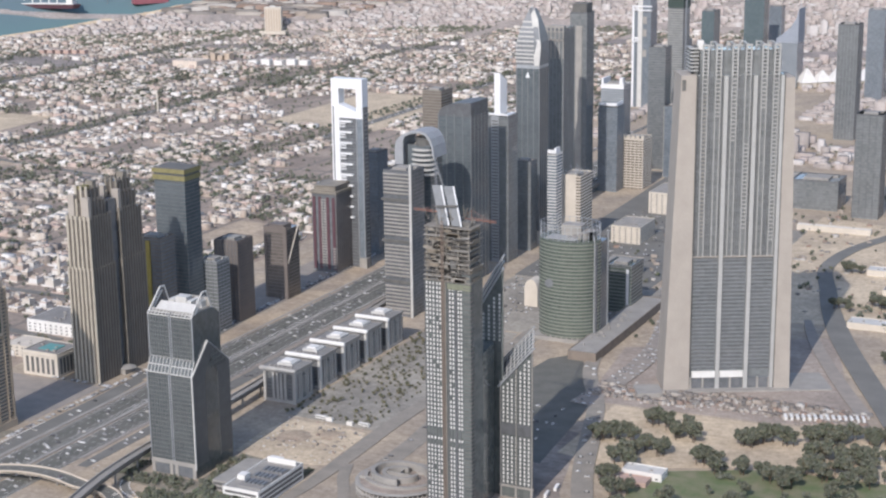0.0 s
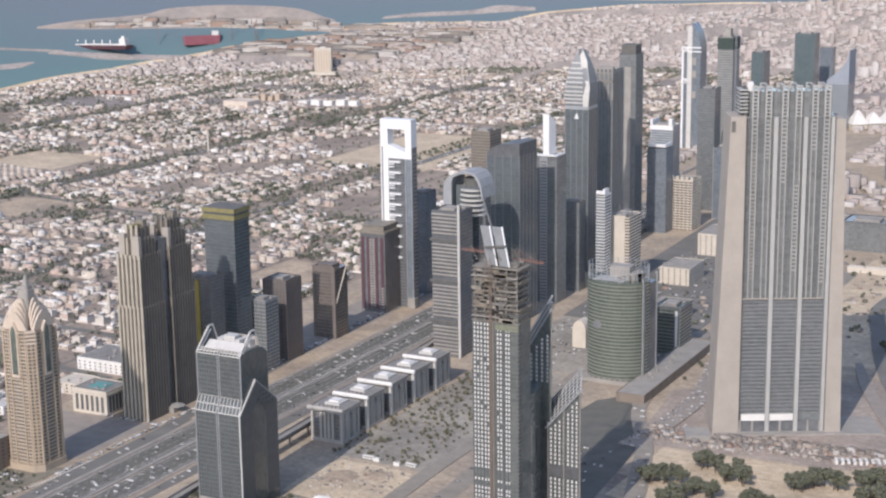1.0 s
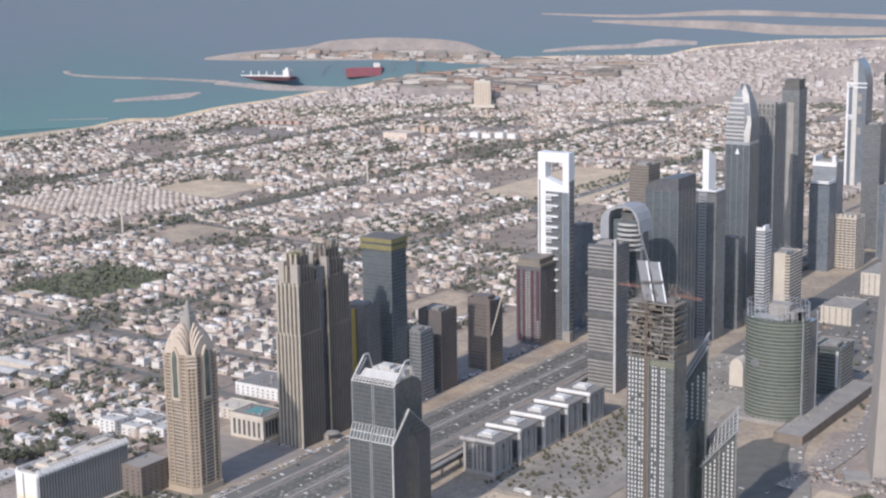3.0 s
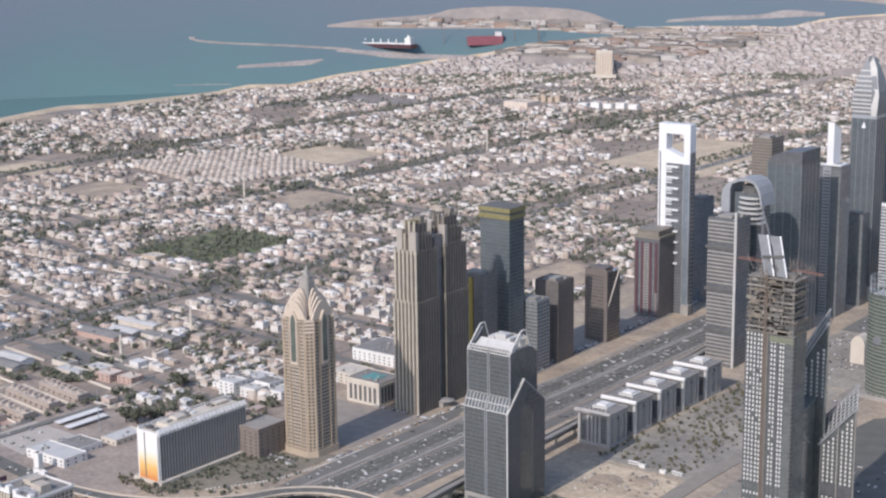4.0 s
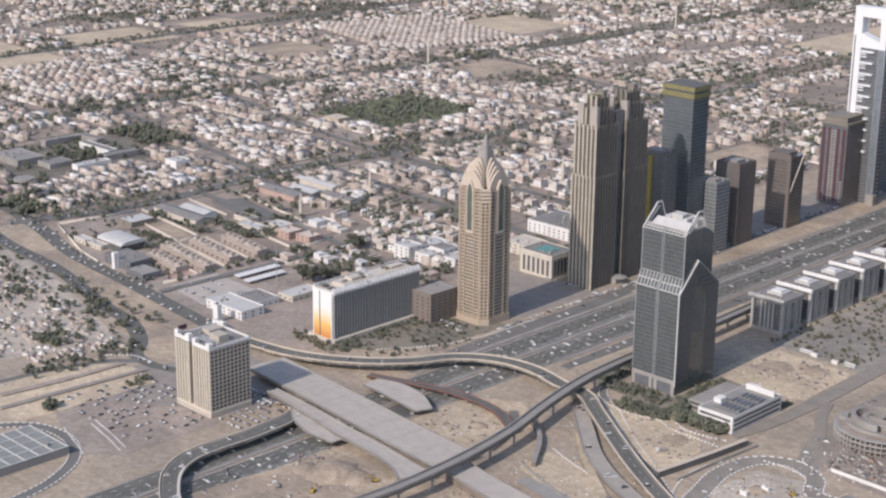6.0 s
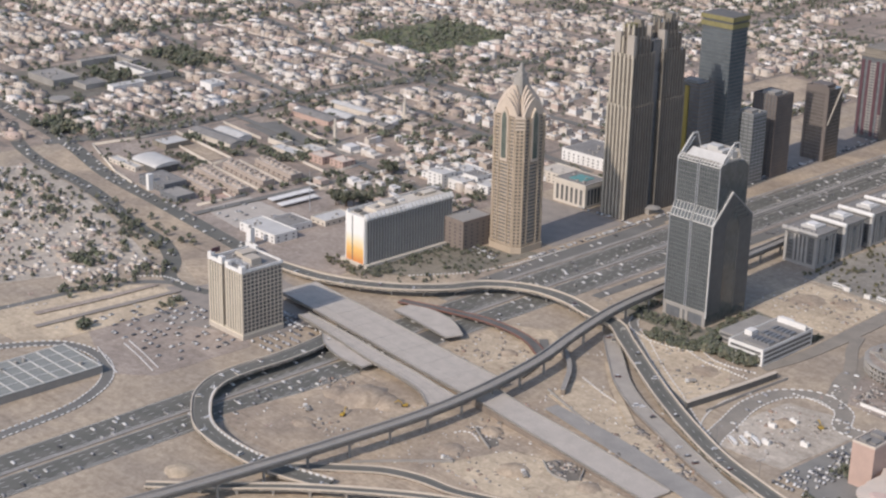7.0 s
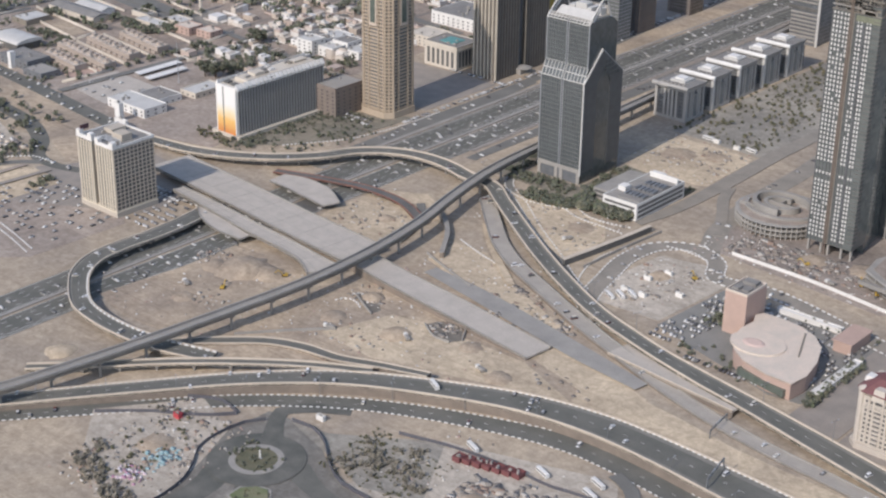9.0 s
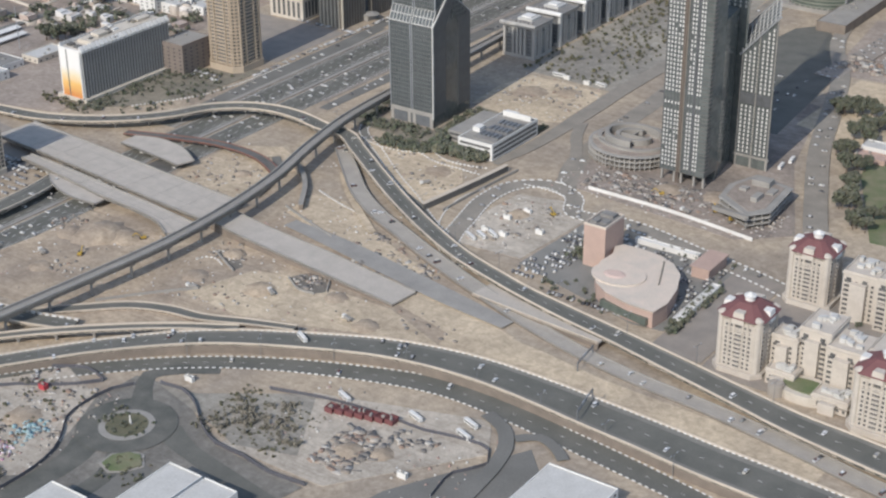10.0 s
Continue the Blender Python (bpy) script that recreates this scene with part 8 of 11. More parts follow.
part("mast", Shape().prism(circle(0.8, 8, 20, 0), 150, 185), STEEL, t)
crane("tower_crane", "pale tower crane beside an unfinished far tower", -790, 2520, 0, 290, 40, 60, 30, STEEL)


# ---- lower buildings of the near city ----
def low_block(name, label, category, x0, x1, y0, y1, h, wall=CREAM, roof=PALE_ROOF, windows_too=True, ridge=False, group="low buildings"):
    t = thing(name, label, category, (x0 + x1) / 2, (y0 + y1) / 2, group=group)
    w, d = (x1 - x0) / 2, (y1 - y0) / 2
    part("main_block", Shape().box(-w, w, -d, d, 0, h), wall, t)
    if ridge:
        part("roof", along_x([(-d - 0.6, h - 0.2), (d + 0.6, h - 0.2), (0, h + d * 0.22)], -w - 0.6, w + 0.6), roof, t)
    else:
        part("roof", Shape().box(-w + 0.5, w - 0.5, -d + 0.5, d - 0.5, h, h + 0.3), roof, t)
        s = Shape()
        for a, b, c_, e in ((-w, w, -d, -d + 0.5), (-w, w, d - 0.5, d), (-w, -w + 0.5, -d + 0.5, d - 0.5), (w - 0.5, w, -d + 0.5, d - 0.5)):
            s.box(a, b, c_, e, h, h + 1.0)
        part("parapet", s, wall, t)
        s = Shape()
        for _k in range(max(2, int(w * d / 90))):
            px, py = rng.uniform(-0.8, 0.5) * w, rng.uniform(-0.8, 0.5) * d
            room = (px, px + min(w * 0.4, rng.uniform(1, 3)), py, py + min(d * 0.4, rng.uniform(1, 3)), h + 0.3, h + rng.uniform(1, 2.6))
            if math.hypot(x0, y0) < 1250:
                part("roof_unit", Shape().box(*room), CONCRETE, t)
            else:
                s.box(*room)
        if s.v:
            part("roof_plant", s, CONCRETE, t, kind="stuff")
    if windows_too:
        me = Shape().box(-1.1, 1.1, -0.1, 0.3, 0, 1.5).mesh("window", WINDOW)
        n = max(1, int(w * 2 / 7))
        m = max(1, int(d * 2 / 7))
        for z in np.arange(1.5, h - 1.8, 3.6):
            for i in range(n):
                part("window", me, WINDOW, t, at=pose(-w + 2 * w * (i + 0.5) / n, -d, z))
            for i in range(m):
                part("window", me, WINDOW, t, at=pose(w, -d + 2 * d * (i + 0.5) / m, z, 0, 0, 90))
    return t


hall = thing("sports_hall", "hall with a pale barrel-vaulted metal roof", "hall", -1387, 911, group="low buildings")
part("main_block", Shape().box(-21, 21, -15, 15, 0, 8), DARK_CONCRETE, hall)
part("vault", along_x([(-16.5 * math.cos(math.pi * k / 12), 8 + 4.2 * math.sin(math.pi * k / 12)) for k in range(12, -1, -1)], -23, 23), PALE_ROOF, hall, "pale shallow barrel vault")
low_block("shed", "long shed with a flat pale sheet roof", "shed", -1465, -1438, 958, 990, 5.5, BROWN_STONE, PALE_ROOF, False)
low_block("school_block", "long low cream building with rows of windows", "building", -1440, -1388, 885, 896, 4.5)
dark_office = low_block("office_building", "dark glazed office with a white stair tower", "office", -1352, -1306, 866, 894, 9, GREY_METAL, DARK_ROOF)
part("stair_tower", Shape().box(-1, 4, -20, -14.2, 0, 17), WHITE_PAINT, dark_office, "white stair tower")
low_block("showroom", "low shaded showroom with a grey-green roof", "building", -1302, -1272, 858, 880, 6, GREY_METAL, CONCRETE)
low_block("annex_building", "low grey building behind boundary walls", "building", -1390, -1362, 1064, 1078, 5, CREAM, DARK_ROOF, False)
low_block("annex_building", "long pale roof on a low cream building", "building", -1362, -1322, 1046, 1062, 5, CREAM, PALE_ROOF, False)
low_block("annex_building", "low cream building among trees", "building", -1338, -1310, 1068, 1086, 6, CREAM, PALE_ROOF, False)
for x0, x1, y0, y1, wall, roof, label in ((-1475, -1394, 1014, 1036, CREAM, DARK_ROOF, "long shed with cream walls and a dark ridged roof"), (-1458, -1410, 1038, 1056, WHITE_PAINT, PALE_ROOF, "shed with a bright ridged sheet roof"),
                                          (-1468, -1398, 1160, 1184, PINK_STONE, DARK_ROOF, "long pink-walled shed with a dark ridged roof"), (-1440, -1396, 1186, 1206, CONCRETE, PALE_ROOF, "shed with a bright ridged sheet roof"), (-1392, -1340, 1196, 1212, CREAM, DARK_ROOF, "long low cream shed"), (-1470, -1400, 1222, 1236, CREAM, PALE_ROOF, "long low shed with a pale ridged sheet roof")):
    low_block("warehouse", label, "warehouse", x0, x1, y0, y1, 6.5, wall, roof, False, True)
for xa, xb, ya in ((-1331, -1276, 903), (-1346, -1252, 931), (-1342, -1260, 966), (-1330, -1262, 1000)):
    for x in np.arange(xa, xb, 10.5):
        y = ya - 0.14 * (x - xa)
        t = low_block("terraced_house", "sand-coloured terraced house with parapets and roof rooms", "house", x, x + 10.2, y, y + 15, 6.6, ROW_HOUSE, PINK_ROOF, False, group="terraced houses")
        part("stair_room", Shape().box(-4.4, 0.5, -1, 3.5, 6.7, 9.4), ROW_HOUSE, t)
        part("porch", Shape().box(-2.5, 4.5, -10.5, -7.5, 0, 3.2), ROW_HOUSE, t)
low_block("compound_house", "pink-beige walled house with stepped roofs", "house", -1305, -1282, 1055, 1075, 8, PINK_STONE, PINK_ROOF)
low_block("compound_house", "pink-beige walled house with stepped roofs", "house", -1278, -1256, 1062, 1080, 7, PINK_STONE, PINK_ROOF)
low_block("office_building", "white two-storey showroom with a stepped white roof", "office", -1166, -1112, 857, 884, 8, WHITE_PAINT, PALE_ROOF)
low_block("office_building", "white two-storey showroom with a stepped white roof", "office", -1160, -1128, 886, 915, 6, WHITE_PAINT, DARK_ROOF)
for x, y0, y1 in ((-1213, 930, 984), (-1194, 927, 975)):
    c_t = thing("parking_canopy", "long white parking canopy on thin posts", "canopy", x, (y0 + y1) / 2, group="parking canopies")
    part("sheet", Shape().prism([(-4, -(y1 - y0) / 2), (4, -(y1 - y0) / 2), (4, (y1 - y0) / 2), (-4, (y1 - y0) / 2)], 3.4, 0, tops=[4.4, 3.6, 3.6, 4.4]), WHITE_PAINT, c_t)
    for k in range(5):
        part("post", Shape().box(-0.15, 0.15, -0.15, 0.15, 0, 3.5), STEEL, c_t, at=(0, -(y1 - y0) / 2 + 2 + k * (y1 - y0 - 4) / 4, 0))
low_block("shop_block", "low cream shop block with a flat roof", "shop", -1142, -1120, 925, 962, 5)
for k, (x0, x1, y0, y1, h) in enumerate(((-1158, -1136, 1096, 1116, 15), (-1156, -1140, 1117, 1134, 11), (-1135, -1114, 1104, 1122, 10), (-1178, -1160, 1106, 1128, 7), (-1134, -1112, 1124, 1146, 12), (-1160, -1138, 1136, 1160, 9), (-1110, -1090, 1118, 1140, 8), (-1186, -1166, 1134, 1156, 6))):
    low_block("office_building", "white stepped clinic building with ribbon windows", "office", x0, x1, y0, y1, h, WHITE_PAINT, (PALE_ROOF, DARK_ROOF, PALE_ROOF)[k % 3])
low_block("office_building", "long white office building behind the towers", "office", -1130, -1066, 1275, 1330, 13, WHITE_PAINT, DARK_ROOF)
low_block("mosque", "cream mosque with stepped roof blocks", "mosque", -1098, -1062, 1200, 1232, 11, CREAM, CREAM)
pav = low_block("pavilion", "beige pavilion with tall windows and teal roof garden", "pavilion", -1037, -994, 1160, 1196, 24, CREAM, DARK_ROOF, False)
part("roof_garden", Shape().box(-9, 10, -9, 9, 24.3, 25.0), TEAL, pav, "teal roof pool")
for x in (-16, -9.6, -3.2, 3.2, 9.6, 16):
    part("tall_window", Shape().box(x - 1.7, x + 1.7, -18.2, -17.8, 3, 19), WINDOW, pav)
    part("tall_window", Shape().box(21.3, 21.7, x * 0.8 - 1.6, x * 0.8 + 1.6, 3, 19), WINDOW, pav)
part("cornice", Shape().box(-22.3, 22.3, -18.8, 18.8, 21, 22.2), CREAM, pav)
low_block("office_block", "plain grey-beige office block beside the long hotel", "office", -1012, -984, 978, 1016, 28, material("brown_grey_render", (0.25, 0.21, 0.185), 0.85, size=8), CONCRETE)
low_block("sign_tower", "white advertising tower block", "tower", -1128, -1121, 836, 841, 17, WHITE_PAINT, WHITE_PAINT, False)
low_block("sign_tower", "white advertising tower block", "tower", -1116, -1100, 826, 829, 8, WHITE_PAINT, WHITE_PAINT, False)
for x0, x1, y0, y1, h, wall, roof in ((-1805, -1735, 1126, 1140, 8, WHITE_PAINT, DARK_ROOF), (-1850, -1838, 1095, 1150, 8, CONCRETE, CONCRETE), (-1850, -1800, 1151, 1164, 8, CONCRETE, DARK_ROOF), (-1732, -1716, 1112, 1160, 7, CONCRETE, DARK_ROOF),
                                  (-1830, -1766, 1010, 1050, 8, CONCRETE, CONCRETE), (-1758, -1728, 1034, 1068, 6, CONCRETE, DARK_ROOF), (-1713, -1699, 1056, 1106, 6, WHITE_PAINT, PALE_ROOF), (-1640, -1616, 1148, 1170, 11, WHITE_PAINT, PALE_ROOF)):
    low_block("school_block", "low school block round a shaded court", "school", x0, x1, y0, y1, h, wall, roof, False)
for x, y, h in ((-1932, 1909, 46), (-1362, 1249, 30), (-1344, 1125, 28), (-1246, 1470, 30), (-1890, 2560, 45), (-2190, 1700, 40)):
    m_t = thing("minaret", "slim pale minaret with a balcony and cap", "minaret", x, y, group="minarets")
    part("shaft", Shape().prism(circle(2.0, 10), 0, h * 0.7).prism(circle(1.4, 10), h * 0.7, h * 0.92), CREAM, m_t)
    part("balcony", Shape().prism(circle(3.0, 10), h * 0.68, h * 0.71), CREAM, m_t)
    part("cap", Shape().prism(circle(1.7, 10), h * 0.92, h, taper=0.1), CREAM, m_t)
w_t = thing("water_tower", "old mushroom-shaped concrete water tower", "water tower", -1616, 931)
part("stem", Shape().prism(circle(3.5, 14), 0, 22), BROWN_STONE, w_t)
part("tank", hull(circle(4, 18), 22, circle(12, 18), 26).prism(circle(12, 18), 26, 29), CONCRETE, w_t)
pole = thing("flag_mast", "tall thin pale mast", "mast", -1168, 945)
part("mast", Shape().prism(circle(0.5, 8), 0, 42, taper=0.5), STEEL, pole)
low_block("palace", "large orange-pink palace among villas", "palace", -2260, -2190, 3130, 3190, 16, PINK_ROOF, PINK_ROOF, False)
low_block("villa", "orange villa beside the wooded park", "house", -1700, -1670, 1470, 1492, 10, GOLD_STONE, CREAM, False)
# sheds of the depot by the highway
dep = thing("bus_depot", "depot under a flat grey-green roof with white ribs", "depot", -993, 505)
part("main_block", Shape().box(-27, 27, -85, 74, 0, 6), CONCRETE, dep)
part("roof_sheet", Shape().box(-27.5, 27.5, -85.5, 74.5, 6, 6.6), material("grey_green_sheet_roof", (0.29, 0.30, 0.275), 0.7, second=(0.23, 0.24, 0.22), size=7), dep, "flat grey-green sheet roof")
for k in range(14):
    part("cross_rib", Shape().box(-27.5, 27.5, -85 + 12.1 * k, -84.1 + 12.1 * k, 6.6, 7.2), PALE_ROOF, dep, "white roof rib")
for x in (-27.4, -13.8, -0.5, 12.8, 26.2):
    part("long_rib", Shape().box(x, x + 0.9, -85.4, 74.4, 6.6, 7.1), PALE_ROOF, dep, "white roof rib")
for k in range(12):
    x, y = rng.uniform(-25, 20), rng.uniform(-80, 68)
    part("roof_unit", Shape().box(x, x + 3, y, y + 2, 6.6, 9.0), CONCRETE, dep)
# warehouses at the viewer's end
for x0, x1, y0, y1, h in ((-541, -517, 380, 502, 12), (-583, -556, 380, 455, 10), (-515, -492, 400, 502, 12), (-371, -328, 520, 620, 11), (-326, -290, 520, 600, 9)):
    low_block("warehouse", "large white-roofed hall with roof vents", "warehouse", x0, x1, y0, y1, h, WHITE_PAINT, PALE_ROOF)

# ---- landmarks of the low city ----
TAN_STONE = material("tan_stone", (0.52, 0.42, 0.325), 0.85, second=(0.46, 0.38, 0.30), size=6)
for k in range(4):
    low_block("school_block", "tan flat-roofed block above the villas", "building", -2262 + 17 * k, -2248 + 17 * k, 3262 + 6 * k, 3284 + 6 * k, 12 + 5 * (k % 2), TAN_STONE, TAN_STONE, False)
for k in range(5):
    low_block("apartment_block", "long white block of flats among the villas", "building", -2108 + 29 * k, -2084 + 29 * k, 3228 + 11 * k, 3244 + 11 * k, 11 + 3 * (k % 2), WHITE_PAINT, PALE_ROOF, False)
for k in range(6):
    low_block("terrace_house", "pale pink terrace house among the villas", "house", -2745 + 20 * k, -2729 + 20 * k, 3221 + 8 * k, 3237 + 8 * k, 9, PINK_STONE, PALE_ROOF, False)
# ---- ships and cranes of the far harbour ----
def at_far(ob):
    """Draw a far thing in with the plain: nearer and smaller in the same measure."""
    x, y, _z = ob.matrix_basis.translation
    r = math.hypot(x, y)
    s = (RIM + (FAR - RIM) * (1 - RIM / r)) / r if r > RIM else 1.0
    ob.matrix_basis = Matrix.Translation((x * s, y * s, EYE * (1 - s))) @ ob.matrix_basis.to_3x3().to_4x4() @ Matrix.Scale(s, 4)


block = thing("apartment_tower", "cream slab tower standing alone in the low city", "tower", -2410, 3830, 0, 18)
part("main_block", Shape().box(-24, 24, -9, 9, 0, 76).box(-40, 36, -14, 12, 0, 9), CREAM, block)
part("roof", Shape().box(-23.5, 23.5, -8.5, 8.5, 76, 76.5).box(-8, 6, -5, 5, 76, 80), PALE_ROOF, block)
for k in range(6):
    part("balcony_bay", Shape().box(-21 + 7.6 * k, -17 + 7.6 * k, -9.8, -9, 4, 70), TAN_STONE, block)
at_far(block)
ship = thing("tanker", "long white and red tanker at the quay", "ship", -3566, 4225, 2, 14)
part("hull", hull([(-120, -14), (110, -14), (125, 0), (110, 14), (-120, 14)], 0, [(-124, -17), (118, -17), (138, 0), (118, 17), (-124, 17)], 14), RED_PANEL, ship, "dark red hull")
part("deck", Shape().box(-120, 115, -16, 16, 14, 17), WHITE_PAINT, ship)
part("bridge", Shape().box(90, 112, -15, 15, 17, 36).box(95, 104, -5, 5, 36, 44), WHITE_PAINT, ship, "white bridge house")
for k in range(6):
    part("deck_crane", Shape().box(-100 + 30 * k, -97 + 30 * k, -2, 2, 17, 30), WHITE_PAINT, ship)
at_far(ship)
ship = thing("cargo_ship", "bright red cargo ship in the dock", "ship", -3322, 4490, 2, 50)
# the hull red is dulled, haze being mixed into the colour
part("hull", hull([(-60, -14), (60, -14), (66, 0), (60, 14), (-60, 14)], 0, [(-62, -16), (62, -16), (72, 0), (62, 16), (-62, 16)], 30), material("hazed_red", (0.36, 0.13, 0.155), 0.5, size=12), ship, "bright red hull")
part("bridge", Shape().box(40, 58, -12, 12, 30, 44), WHITE_PAINT, ship)
at_far(ship)
for x, y, turn in ((-3450, 4420, 40), (-3300, 4640, 10), (-3240, 4700, 70), (-3180, 4620, 120)):
    q = crane("harbour_crane", "dark red lattice harbour crane", x, y, 8, 60, 45, turn, 40, RED_STEEL, "harbour cranes")
    at_far(q)
# ---- surfaces of the near ground ----
def patch(name, outline, mat, label, category="ground", high=0.0):
    LAID.append(name)
    z = 0.05 + 0.004 * len(LAID) + high
    return setting(name, Shape().prism(outline, -0.3, z), mat, label, category)


def rect(x0, x1, y0, y1):
    return [(x0, y0), (x1, y0), (x1, y1), (x0, y1)]


YARD_SAND = earth("yard_sand", (0.53, 0.475, 0.40), (0.43, 0.385, 0.325), 0.6)
PIT_FLOOR = earth("pit_floor", (0.26, 0.235, 0.20), (0.17, 0.16, 0.14), 0.5)
patch("car_park", [(-1070, 625), (-1010, 600), (-957, 586), (-936, 606), (-934, 694), (-960, 712), (-1060, 725), (-1076, 700)], DUST, "dusty grey car park beside the cream hotel", "car park")
patch("plaza", rect(-1048, -938, 1052, 1156), PAVING, "broad pale paved plaza beside the gold tower", "plaza")
patch("nursery_ground", [(-1500, 600), (-1190, 600), (-1160, 690), (-1150, 745), (-1212, 765), (-1356, 806), (-1490, 818)], YARD_SAND, "trodden ground of a plant nursery")
patch("verge", [(-1070, 742), (-1130, 766), (-1173, 786), (-1240, 798), (-1369, 827), (-1500, 840), (-1516, 876), (-1399, 848), (-1276, 835), (-1164, 822), (-1075, 812)][::-1], SOIL, "pinkish paved verge between the carriageways", "verge")
patch("hotel_apron", [(-1075, 640), (-940, 715), (-935, 790), (-1060, 810), (-1068, 745), (-1085, 720)], PAVING, "dusty paved ground round the cream hotel")
patch("showroom_ground", [(-1250, 850), (-1090, 830), (-1010, 850), (-1040, 1010), (-1210, 990), (-1300, 1000), (-1500, 900), (-1400, 870)], DUST, "dusty ground between the low showrooms")
patch("bare_lot", [(-728, 1070), (-700, 1062), (-641, 1078), (-642, 1142), (-722, 1158), (-732, 1120)], PALE_SAND, "bare pale sandy lot")
patch("scrub_lot", [(-738, 1166), (-640, 1160), (-628, 1340), (-640, 1480), (-734, 1480)], GREY_DUST, "dry lot dotted with scrub")
patch("sand_lot", [(-716, 1072), (-720, 1152), (-695, 1157), (-645, 1152), (-642, 1100), (-640, 1074), (-650, 1068), (-690, 1070)][::-1], PALE_SAND, "smooth pale sand lot beside the dry scrub")
_, lot_street = band("side_road", [(-639, 968, 11), (-633, 1002, 12), (-631, 1050, 14), (-632, 1108, 16), (-634, 1174, 16), (-632, 1248, 15), (-622, 1340, 14), (-618, 1480, 13)], DUSTY_ROAD, "dusty asphalt street between the lot and the unfinished towers")
band("side_road", [(-624, 1082, 10), (-612, 1052, 10), (-599, 1031, 10), (-588, 1010, 10), (-577, 990, 10)], DUSTY_ROAD, "short dusty asphalt link street")
patch("car_park", [(-527, 832), (-420, 800), (-398, 803), (-396, 902), (-522, 914)], material("sun_bleached_asphalt", (0.20, 0.198, 0.185), 0.9, second=(0.27, 0.262, 0.24), size=18, mix=0.5, fine=1.5), "worn asphalt car park round the pink hall", "car park")
patch("site_ground", [(-585, 835), (-530, 838), (-524, 916), (-555, 938), (-590, 930), (-594, 880)], YARD_SAND, "graded site yard inside a curving road")
CHURNED = earth("churned_site_ground", (0.375, 0.32, 0.275), (0.245, 0.212, 0.187), 0.8)
patch("building_site", [(-580, 966), (-420, 950), (-386, 980), (-440, 1100), (-472, 1230), (-520, 1240), (-560, 1110), (-600, 1050)], CHURNED, "churned reddish soil of a building site")
# planted ground, darkened in colour for the shade of its trees
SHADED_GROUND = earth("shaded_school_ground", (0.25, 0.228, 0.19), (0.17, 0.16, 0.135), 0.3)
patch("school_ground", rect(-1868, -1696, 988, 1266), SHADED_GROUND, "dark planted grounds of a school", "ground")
patch("far_lot", rect(-1658, -1578, 1428, 1470), DUST, "bare brown lot beside a street")
patch("far_lot", rect(-2262, -2128, 1744, 1886), SOIL, "bare tan lot among villas")
patch("far_lot", rect(-1888, -1788, 1888, 2028), SOIL, "bare walled lot beside the avenue")
patch("far_lot", rect(-2575, -2422, 1845, 1966), PALE_SAND, "empty tan sand lot among villas")
patch("park_lawn", [(-338, 1000), (-200, 1010), (-170, 1225), (-300, 1215), (-402, 1165), (-388, 1108)], LAWN, "green lawn of a park")
patch("park_sand", [(-474, 1180), (-420, 1168), (-300, 1218), (-170, 1228), (-190, 1345), (-330, 1318), (-470, 1310)], PALE_SAND, "pale sand under the park trees")
patch("tower_forecourt", [(-500, 1312), (-330, 1322), (-245, 1352), (-290, 1460), (-330, 1600), (-520, 1480)], DUST, "dusty building ground round the big tower")
patch("interchange_soil", [(-848, 603), (-807, 594), (-765, 598), (-743, 629), (-741, 702), (-768, 724), (-809, 738), (-832, 728), (-839, 676), (-845, 630)], SOIL, "smooth tan sand inside the loop ramp")
patch("interchange_soil", [(-730, 560), (-640, 640), (-480, 700), (-430, 720), (-545, 780), (-715, 800), (-720, 690)], SOIL, "graded brown soil under the viaduct")
patch("interchange_soil", [(-756, 600), (-728, 618), (-712, 660), (-716, 740), (-738, 720), (-738, 640)], SOIL, "pale sand under the viaduct")
patch("interchange_soil", [(-690, 668), (-640, 664), (-560, 690), (-500, 704), (-560, 728), (-640, 728), (-672, 720)], PALE_SAND, "pale sand beside the unfinished ramp")
patch("roadside_sand", [(-506, 704), (-470, 709), (-427, 707), (-379, 702), (-344, 700), (-250, 698), (-250, 714), (-325, 726), (-399, 729), (-446, 737), (-483, 741), (-519, 746)], PALE_SAND, "long strip of pale tan sand between the roads")
patch("roadside_sand", [(-720, 842), (-690, 845), (-650, 818), (-560, 780), (-640, 782), (-716, 806)], PALE_SAND, "pale sand beside the slip road")
patch("roadside_sand", [(-583, 741), (-526, 727), (-468, 709), (-473, 742), (-554, 765)], PALE_SAND, "wide strip of pale tan sand between the roads")
patch("underpass_floor", [(-713, 726), (-708, 735), (-694, 729), (-682, 719), (-684, 711), (-697, 717)][::-1], PIT_FLOOR, "dark concrete floor of an unfinished underpass")
patch("interchange_soil", [(-835, 800), (-760, 800), (-760, 880), (-800, 900), (-836, 880)], PALE_SAND, "pale sand between the ramps")
patch("interchange_soil", [(-754, 945), (-704, 910), (-661, 884), (-636, 872), (-638, 925), (-655, 948), (-699, 962), (-741, 972)], PALE_SAND, "pale sand between the ramps")
# dark strip over the east carriageway, below the bridge decks
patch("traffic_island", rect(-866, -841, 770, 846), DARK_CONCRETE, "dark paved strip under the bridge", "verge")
patch("roadside_sand", [(-1145, 560), (-1045, 560), (-1040, 712), (-1085, 716), (-1120, 690)], PALE_SAND, "wheel-marked sand beside the car park")
patch("works_yard", [(-545, 545), (-470, 545), (-412, 622), (-430, 652), (-535, 618)], YARD_SAND, "pale sandy works yard")
